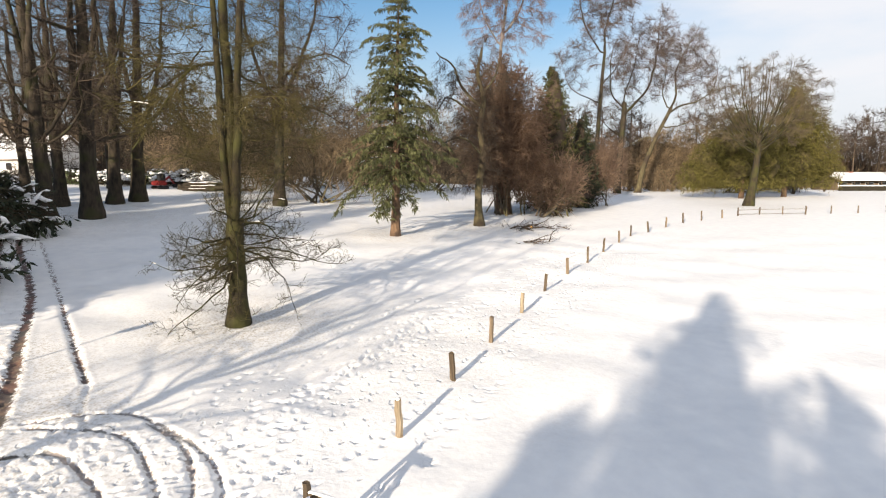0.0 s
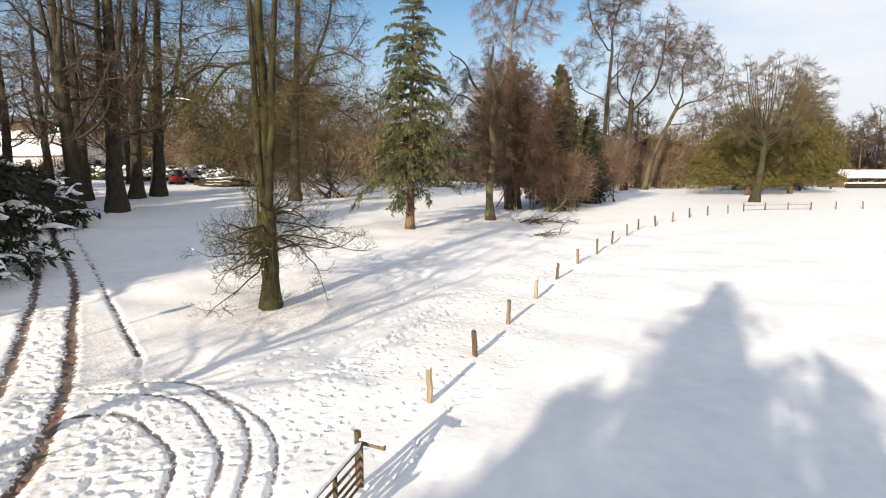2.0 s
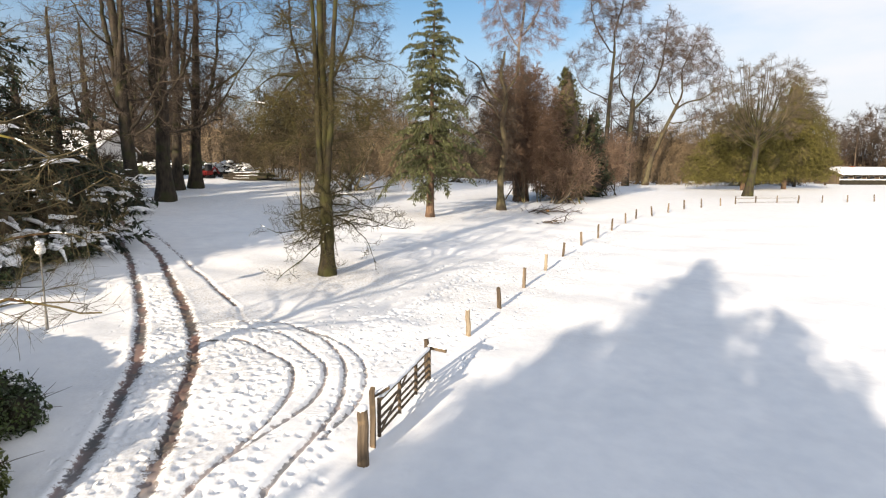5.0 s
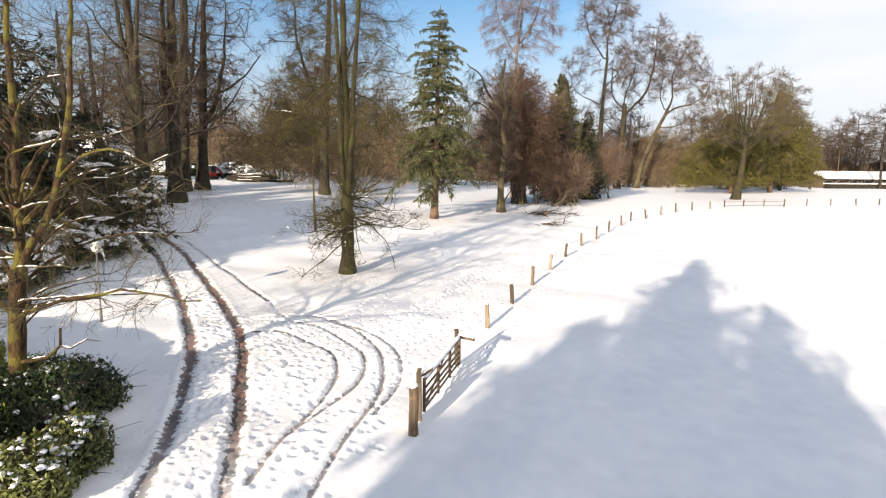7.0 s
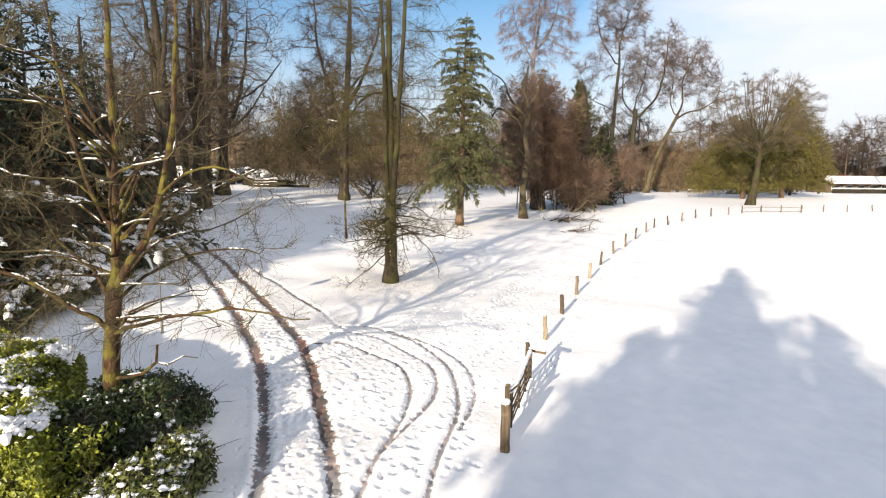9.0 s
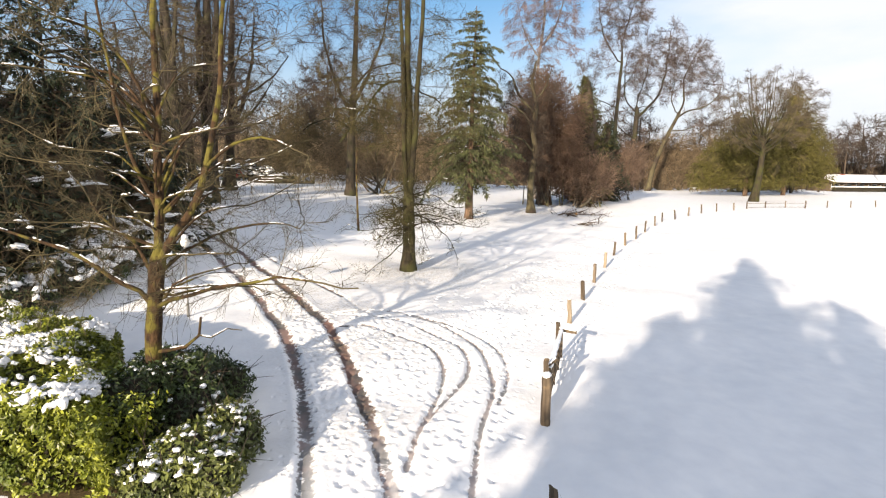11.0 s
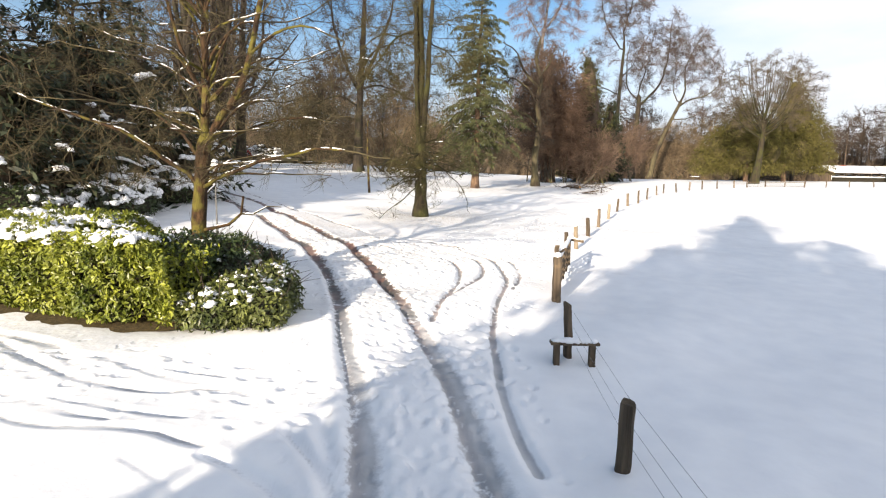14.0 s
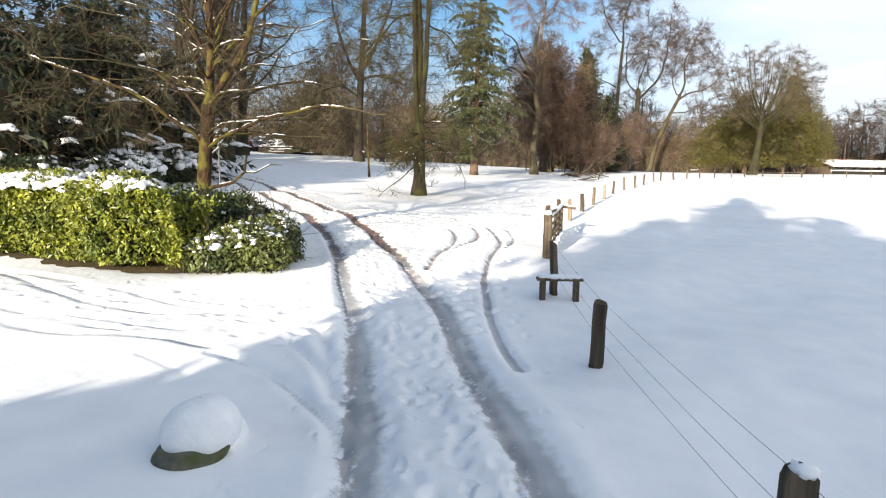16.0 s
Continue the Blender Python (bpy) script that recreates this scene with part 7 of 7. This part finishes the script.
def gable(name, half, length, eaves, ridge, over, thick, mat, parent, label=""):
    """A pitched roof slab over x = -half..half, running along y."""
    bm = bmesh.new()
    w, l = half + over, length / 2 + over
    drop = (ridge - eaves) * over / half
    prof = [(-w, eaves - drop), (0, ridge), (w, eaves - drop), (w, eaves - drop + thick), (0, ridge + thick), (-w, eaves - drop + thick)]
    a, b = [bm.verts.new((x, -l, z)) for x, z in prof], [bm.verts.new((x, l, z)) for x, z in prof]
    for k in range(6):
        bm.faces.new((a[k], a[(k + 1) % 6], b[(k + 1) % 6], b[k]))
    for ring in (a[::-1], b):
        bm.faces.new((ring[0], ring[1], ring[4], ring[5]))
        bm.faces.new((ring[1], ring[2], ring[3], ring[4]))
    bmesh.ops.recalc_face_normals(bm, faces=bm.faces)
    return part(name, bm, mat, parent, label)


def window(x, y, z, w, h, parent, along="x"):
    d = 0.06
    a = (w / 2, d, h / 2) if along == "x" else (d, w / 2, h / 2)
    ob = box("window", (x - a[0], y - a[1], z - a[2]), (x + a[0], y + a[1], z + a[2]), PLASTER, parent, "white window frame", 0.01)
    b = (w / 2 - 0.09, d + 0.02, h / 2 - 0.09) if along == "x" else (d + 0.02, w / 2 - 0.09, h / 2 - 0.09)
    box("pane", (x - b[0], y - b[1], z - b[2]), (x + b[0], y + b[1], z + b[2]), GLASS, ob, "dark window pane", 0.0)


def pavilion():
    """The long low building beyond the field."""
    ob = thing("pavilion", on_ground(126, 152, -0.5, 8), "long low timber pavilion with a snow-covered roof", "building")
    box("wall", (-24, -4, 0), (24, 4, 3.1), TIMBER_FAR, ob)
    for k in range(12):
        window(-22 + 4 * k, -4.02, 1.75, 2.6, 1.5, ob)
        box("post", (-24.05 + 4 * k, -5.6, 0), (-23.85 + 4 * k, -5.4, 3.2), TIMBER_FAR, ob)
    roof = gable("roof", 5.0, 48, 3.1, 4.7, 0.9, 0.25, TIMBER_FAR, ob)
    roof.matrix_basis = pose(0, 0, 0, 0, 0, 90)
    snow = gable("snow_cover", 5.0, 47.4, 3.3, 4.93, 1.15, 0.3, SNOW, ob, "thick snow on the roof")
    snow.matrix_basis = pose(0.3, 0, 0, 0, 0, 90)
    box("ridge_vent", (-17, -0.5, 4.95), (-15.6, 0.5, 5.35), ROOF_RED, ob, "small red ridge vent")
    wall = thing("garden_wall", on_ground(128, 141, -0.2, 8), "dark low clipped hedge capped with snow", "hedge")
    box("body", (-30, -0.6, 0), (30, 0.6, 1.35), SHADE_CORE, wall, "", 0.2)
    box("snow_cover", (-30, -0.62, 1.352), (30, 0.62, 1.6), SNOW, wall, "snow on top", 0.12)


pavilion()


def cottage(x, y, turn, half, length, eaves, ridge, label):
    ob = thing("house", on_ground(x, y, -0.3, turn), label, "house")
    box("wall", (-half, -length / 2, 0), (half, length / 2, eaves), PLASTER, ob)
    for s in (-1, 1):
        bm = bmesh.new()
        vs = [bm.verts.new((-half + 0.02, s * (length / 2 - 0.1), eaves)), bm.verts.new((half - 0.02, s * (length / 2 - 0.1), eaves)), bm.verts.new((0, s * (length / 2 - 0.1), ridge))]
        wv = [bm.verts.new((v.co.x, v.co.y - s * 0.3, v.co.z)) for v in vs]
        for f in ((vs[0], vs[1], vs[2]), (wv[2], wv[1], wv[0]), (vs[0], wv[0], wv[1], vs[1]), (vs[1], wv[1], wv[2], vs[2]), (vs[2], wv[2], wv[0], vs[0])):
            bm.faces.new(f)
        bmesh.ops.recalc_face_normals(bm, faces=bm.faces)
        part("gable", bm, PLASTER, ob)
    gable("roof", half, length, eaves, ridge, 0.5, 0.2, TIMBER_FAR, ob)
    gable("snow_cover", half, length, eaves + 0.22, ridge + 0.22, 0.46, 0.2, SNOW, ob, "thick snow on the roof")
    chim = box("chimney", (0.5, -0.5, ridge - 1.0), (1.3, 0.3, ridge + 1.4), PLASTER, ob)
    box("snow_cap", (0.48, -0.52, ridge + 1.404), (1.32, 0.32, ridge + 1.55), SNOW, chim, "snow on the chimney", 0.05)
    for k in (-1, 1):
        window(k * half * 0.45, -length / 2 - 0.01, eaves * 0.55, 1.3, 1.3, ob)
        for f in (-0.3, 0.05, 0.35):
            window(k * (half + 0.01), f * length, eaves * 0.55, 1.4, 1.3, ob, "y")


cottage(-72, 99, 76, 4.8, 14, 2.9, 6.6, "white cottage with a steep snow-covered roof")
cottage(-88, 104, 80, 4.6, 14, 2.9, 7.0, "white cottage among trees with snow on its roof")


def digger():
    ob = thing("mini_excavator", on_ground(-37.9, 74.0, 0, 65) @ Matrix.Scale(0.85, 4), "small red tracked excavator standing on snow", "excavator")
    for s in (-1, 1):
        box("track", (-1.0, s * 0.72 - 0.2, 0), (1.0, s * 0.72 + 0.2, 0.5), BLACK_PAINT, ob, "black rubber track", 0.2)
    box("body", (-1.0, -0.8, 0.55), (0.7, 0.8, 1.3), RED_PAINT, ob, "", 0.15)
    cab = box("cab", (-0.5, -0.75, 1.3), (0.55, 0.1, 2.4), BLACK_PAINT, ob, "", 0.1)
    box("window", (-0.4, -0.78, 1.55), (0.45, -0.74, 2.25), GLASS, cab, "", 0.0)
    box("snow_cap", (-0.5, -0.75, 2.403), (0.55, 0.1, 2.5), SNOW, cab, "", 0.03)
    timber("boom", (0.6, 0.35, 1.0), (2.0, 0.35, 1.9), 0.2, 0.28, RED_PAINT, ob)
    timber("arm", (2.0, 0.35, 1.95), (3.0, 0.35, 0.7), 0.16, 0.2, RED_PAINT, ob)
    box("bucket", (2.7, 0.05, 0.2), (3.3, 0.65, 0.75), BLACK_PAINT, ob, "", 0.1)


digger()


def log_pile():
    rng = np.random.default_rng(12)
    for k in range(22):
        layer = k // 9
        x, y = -32.3 + rng.normal(0, 1.5), 75.2 + 0.45 * (k % 9 - 4) * (1 - 0.2 * layer)
        ob = thing("felled_log", on_ground(x, y, 0.2 + 0.36 * layer, rng.uniform(-9, 9)), "dark felled log dusted with snow", "log", "felled logs")
        n, r = 7, rng.uniform(0.16, 0.28)
        line = np.stack([np.linspace(-2.2, 2.2, n), rng.normal(0, 0.04, n), rng.normal(0, 0.03, n)], -1)
        rad = np.full(n, r)
        rad[[0, -1]] *= 0.9
        piece("stem", mesh_from("stem", *tubes(line[None], rad[None], 9, rng), BARK_BEECH), ob)
        if layer or k % 3 == 0:
            piece("snow_strip", mesh_from("snow_strip", *tubes(line[None, 1:5] + np.array([0, 0, r * 0.85]), (rad * 0.4)[None, 1:5], 6, rng), SNOW), ob, "snow lying along the log")


log_pile()


def brush_heap(x, y, long, high, label, seed):
    """A long heap of lopped branches under patches of snow."""
    rng = np.random.default_rng(seed)
    ob = thing("brush_heap", on_ground(x, y), label, "branch pile", "heaps of lopped branches")
    m = 260
    p = np.stack([rng.uniform(-long / 2, long / 2, m), rng.normal(0, 0.8, m), np.zeros(m)], -1)
    p[:, 2] = high * rng.random(m) * (1 - (2 * p[:, 0] / long) ** 2) + 0.1
    a = rng.uniform(0, 6.28, m)
    sp, sr = shoot(rng, p, np.stack([np.cos(a), np.sin(a), rng.normal(0, 0.3, m)], -1), rng.uniform(0.8, 2.4, m), rng.uniform(0.03, 0.08, m), 4, 0.15, -0.02, 0.3)
    piece("twig_growth", mesh_from("twig_growth", *tubes(sp, sr, 5, rng), BARK_BEECH), ob)
    top = sp[sp[:, 2, 2] > 0.35 * high][:, 2]
    piece("snow_load", mesh_from("snow_load", *lumps(rng, top + np.array([0, 0, 0.1]), rng.uniform(0.15, 0.55, len(top)), 0.4), SNOW), ob, "patches of snow on the heap")


brush_heap(-37.0, 79.5, 9.0, 1.9, "heap of lopped branches under snow behind the logs", 511)
brush_heap(-47.0, 77.0, 7.0, 1.4, "low heap of lopped branches under snow", 512)


def car(x, y, turn, paint, label):
    ob = thing("parked_car", on_ground(x, y, 0, turn), label, "car", "parked cars")
    prof = [(-2.1, 0.35), (-2.15, 0.85), (-1.9, 1.0), (-1.6, 1.5), (-1.2, 1.66), (0.6, 1.64), (1.2, 1.08), (2.0, 0.95), (2.15, 0.7), (2.1, 0.35)]
    bm = bmesh.new()
    a, b = [bm.verts.new((px, -0.85, pz)) for px, pz in prof], [bm.verts.new((px, 0.85, pz)) for px, pz in prof]
    for k in range(len(prof)):
        m = (k + 1) % len(prof)
        bm.faces.new((a[k], a[m], b[m], b[k]))
    bm.faces.new(a[::-1])
    bm.faces.new(b)
    bmesh.ops.recalc_face_normals(bm, faces=bm.faces)
    bmesh.ops.bevel(bm, geom=list(bm.edges), offset=0.07, segments=2, affect="EDGES")
    part("body", bm, paint, ob)
    for s in (-1, 1):
        box("side_window", (-1.45, s * 0.83 - 0.035, 1.02), (0.75, s * 0.83 + 0.035, 1.5), GLASS, ob, "dark side glass", 0.01)
        for wx in (-1.3, 1.3):
            rng = np.random.default_rng(3)
            wheel = piece("wheel", mesh_from("wheel", *tubes(np.array([[[wx, s * 0.85 - 0.12, 0.33], [wx, s * 0.85 - 0.09, 0.33], [wx, s * 0.85 + 0.09, 0.33], [wx, s * 0.85 + 0.12, 0.33]]]), np.array([[0.2, 0.33, 0.33, 0.2]]), 16, rng), BLACK_PAINT), ob)
    box("snow_cap", (-1.15, -0.75, 1.665), (0.55, 0.75, 1.78), SNOW, ob, "snow on the roof", 0.05)


car(-52, 88, 20, WHITE_PAINT, "white car parked under the beeches")
car(-47, 92, 12, WHITE_PAINT, "white car with snow on its roof")
car(-41, 90, 5, BLACK_PAINT, "dark car parked on snow")


def garden_lamp():
    ob = thing("street_lamp", on_ground(-17.85, 13.7), "slim grey lamp post with a snow-capped globe", "lamp post")
    rng = np.random.default_rng(2)
    z = np.array([-0.2, 0.0, 0.6, 0.62, 2.9, 2.95, 3.0])
    piece("pole", mesh_from("pole", *tubes(np.stack([0 * z, 0 * z, z], -1)[None], np.array([[0.06, 0.06, 0.055, 0.035, 0.032, 0.06, 0.06]]), 10, rng), LAMP_POLE), ob)
    z = np.array([3.0, 3.05, 3.2, 3.35, 3.42])
    piece("globe", mesh_from("globe", *tubes(np.stack([0 * z, 0 * z, z], -1)[None], np.array([[0.06, 0.15, 0.2, 0.14, 0.02]]), 14, rng), GLOBE), ob, "frosted lamp globe")
    piece("snow_cap", mesh_from("snow_cap", *lumps(rng, np.array([[0, 0, 3.42]]), np.array([0.21]), 0.7, 0.04), SNOW), ob, "round cap of snow")


garden_lamp()

# a young staked tree on the rise
tree("young_tree", -13.8, 36.4, "slender young bare tree on the snowy rise", grow_tree(401, 8.5, 0.11, [(7, 0.45, 0.95, 40, 15, 0.18, 0.4, 0.03, 0, 0.1)], [(4, 0.3, 1.0, 40, 15, 0.5, 0.6, 0, 0, 0.1, 0.006)], sides=7, flare=0.2), BARK_HEDGE, TWIG)


def fallen_branches(x, y, seed, wide, count, label, cut=False):
    rng = np.random.default_rng(seed)
    ob = thing("branch_pile", on_ground(x, y), label, "branch pile")
    p = np.stack([rng.normal(0, wide * 0.35, count), rng.normal(0, wide * 0.22, count), rng.uniform(0.03, 0.25, count)], -1)
    a = rng.normal(0.3, 0.7, count)
    d = np.stack([np.cos(a), np.sin(a), rng.normal(0.12, 0.12, count)], -1)
    sp, sr = shoot(rng, p, d, rng.uniform(0.8, 2.6, count), rng.uniform(0.02, 0.06, count), 5, 0.16, -0.02, 0.3)
    q, e, length, rr = sprout(rng, sp, sr, np.full(count, 1.5), 6, 0.2, 1, 45, 20, 0.5, 0.5, 0.4, 0.008)
    tp, tr = shoot(rng, q, e, length, rr, 3, 0.2, 0.0, 0.3)
    piece("twig_growth", mesh_from("twig_growth", *joined([tubes(sp, sr, 5, rng), tubes(tp, tr, 3, rng)]), TWIG), ob)
    if cut:
        piece("cut_end", mesh_from("cut_end", *tubes(np.array([[[0.6, -0.5, 0.2], [0.75, -0.55, 0.22], [0.76, -0.56, 0.22]]]), np.array([[0.13, 0.13, 0.01]]), 10, rng), CUT_WOOD), ob, "orange freshly sawn end")


fallen_branches(7.8, 53.0, 411, 4.2, 42, "heap of broken branches lying on the snow", True)
fallen_branches(7.2, 45.2, 412, 1.8, 12, "few broken twigs lying on the snow")

# the low crooked tree creeping over the snow by the cypress
tree("crooked_tree", 10.8, 62.5, "low crooked leaning tree with lichen-covered limbs", grow_tree(421, 6.0, 0.22, [(7, 0.25, 0.95, 50, 25, 0.45, 0.5, 0.06, 0.05, 0.16)], [(7, 0.2, 1.0, 50, 20, 0.5, 0.5, 0.02, 0.1, 0.2, 0.016), (5, 0.2, 1.0, 45, 20, 0.5, 0.6, 0, 0.1, 0.2, 0.011)], lean=(1.5, -0.1), wander=0.14, rise=0.08, snow=0.1), BARK_GREY, TWIG_GREEN)


def rail_fence():
    ob = thing("rail_fence", pose(0, 0, 0), "low rustic rail between fence posts in snow", "rail fence")
    spots = POSTS[15:19]
    for a, b in zip(spots[:-1], spots[1:]):
        za, zb = float(ground_z(*a)), float(ground_z(*b))
        for h in (0.16, 0.7):
            timber("rail", (a[0], a[1] - 0.1, za + h), (b[0], b[1] - 0.1, zb + h), 0.045, 0.05, WOOD_MID, ob)


rail_fence()


def picnic_table(x, y, turn):
    ob = thing("picnic_table", on_ground(x, y, 0, turn), "wooden picnic table under snow at the wood's edge", "table")
    box("tabletop", (-1.0, -0.4, 0.70), (1.0, 0.4, 0.76), WOOD_DARK, ob, "", 0.01)
    box("snow_cover", (-0.98, -0.38, 0.763), (0.98, 0.38, 0.9), SNOW, ob, "snow on the table", 0.05)
    for s in (-1, 1):
        box("bench", (-1.0, s * 0.75 - 0.14, 0.42), (1.0, s * 0.75 + 0.14, 0.47), WOOD_DARK, ob, "", 0.01)
        timber("leg", (s * 0.7, -0.75, -0.1), (s * 0.7, 0.2, 0.7), 0.08, 0.1, WOOD_DARK, ob)
        timber("leg", (s * 0.7, 0.75, -0.1), (s * 0.7, -0.2, 0.7), 0.08, 0.1, WOOD_DARK, ob)


picnic_table(55, 124, 10)
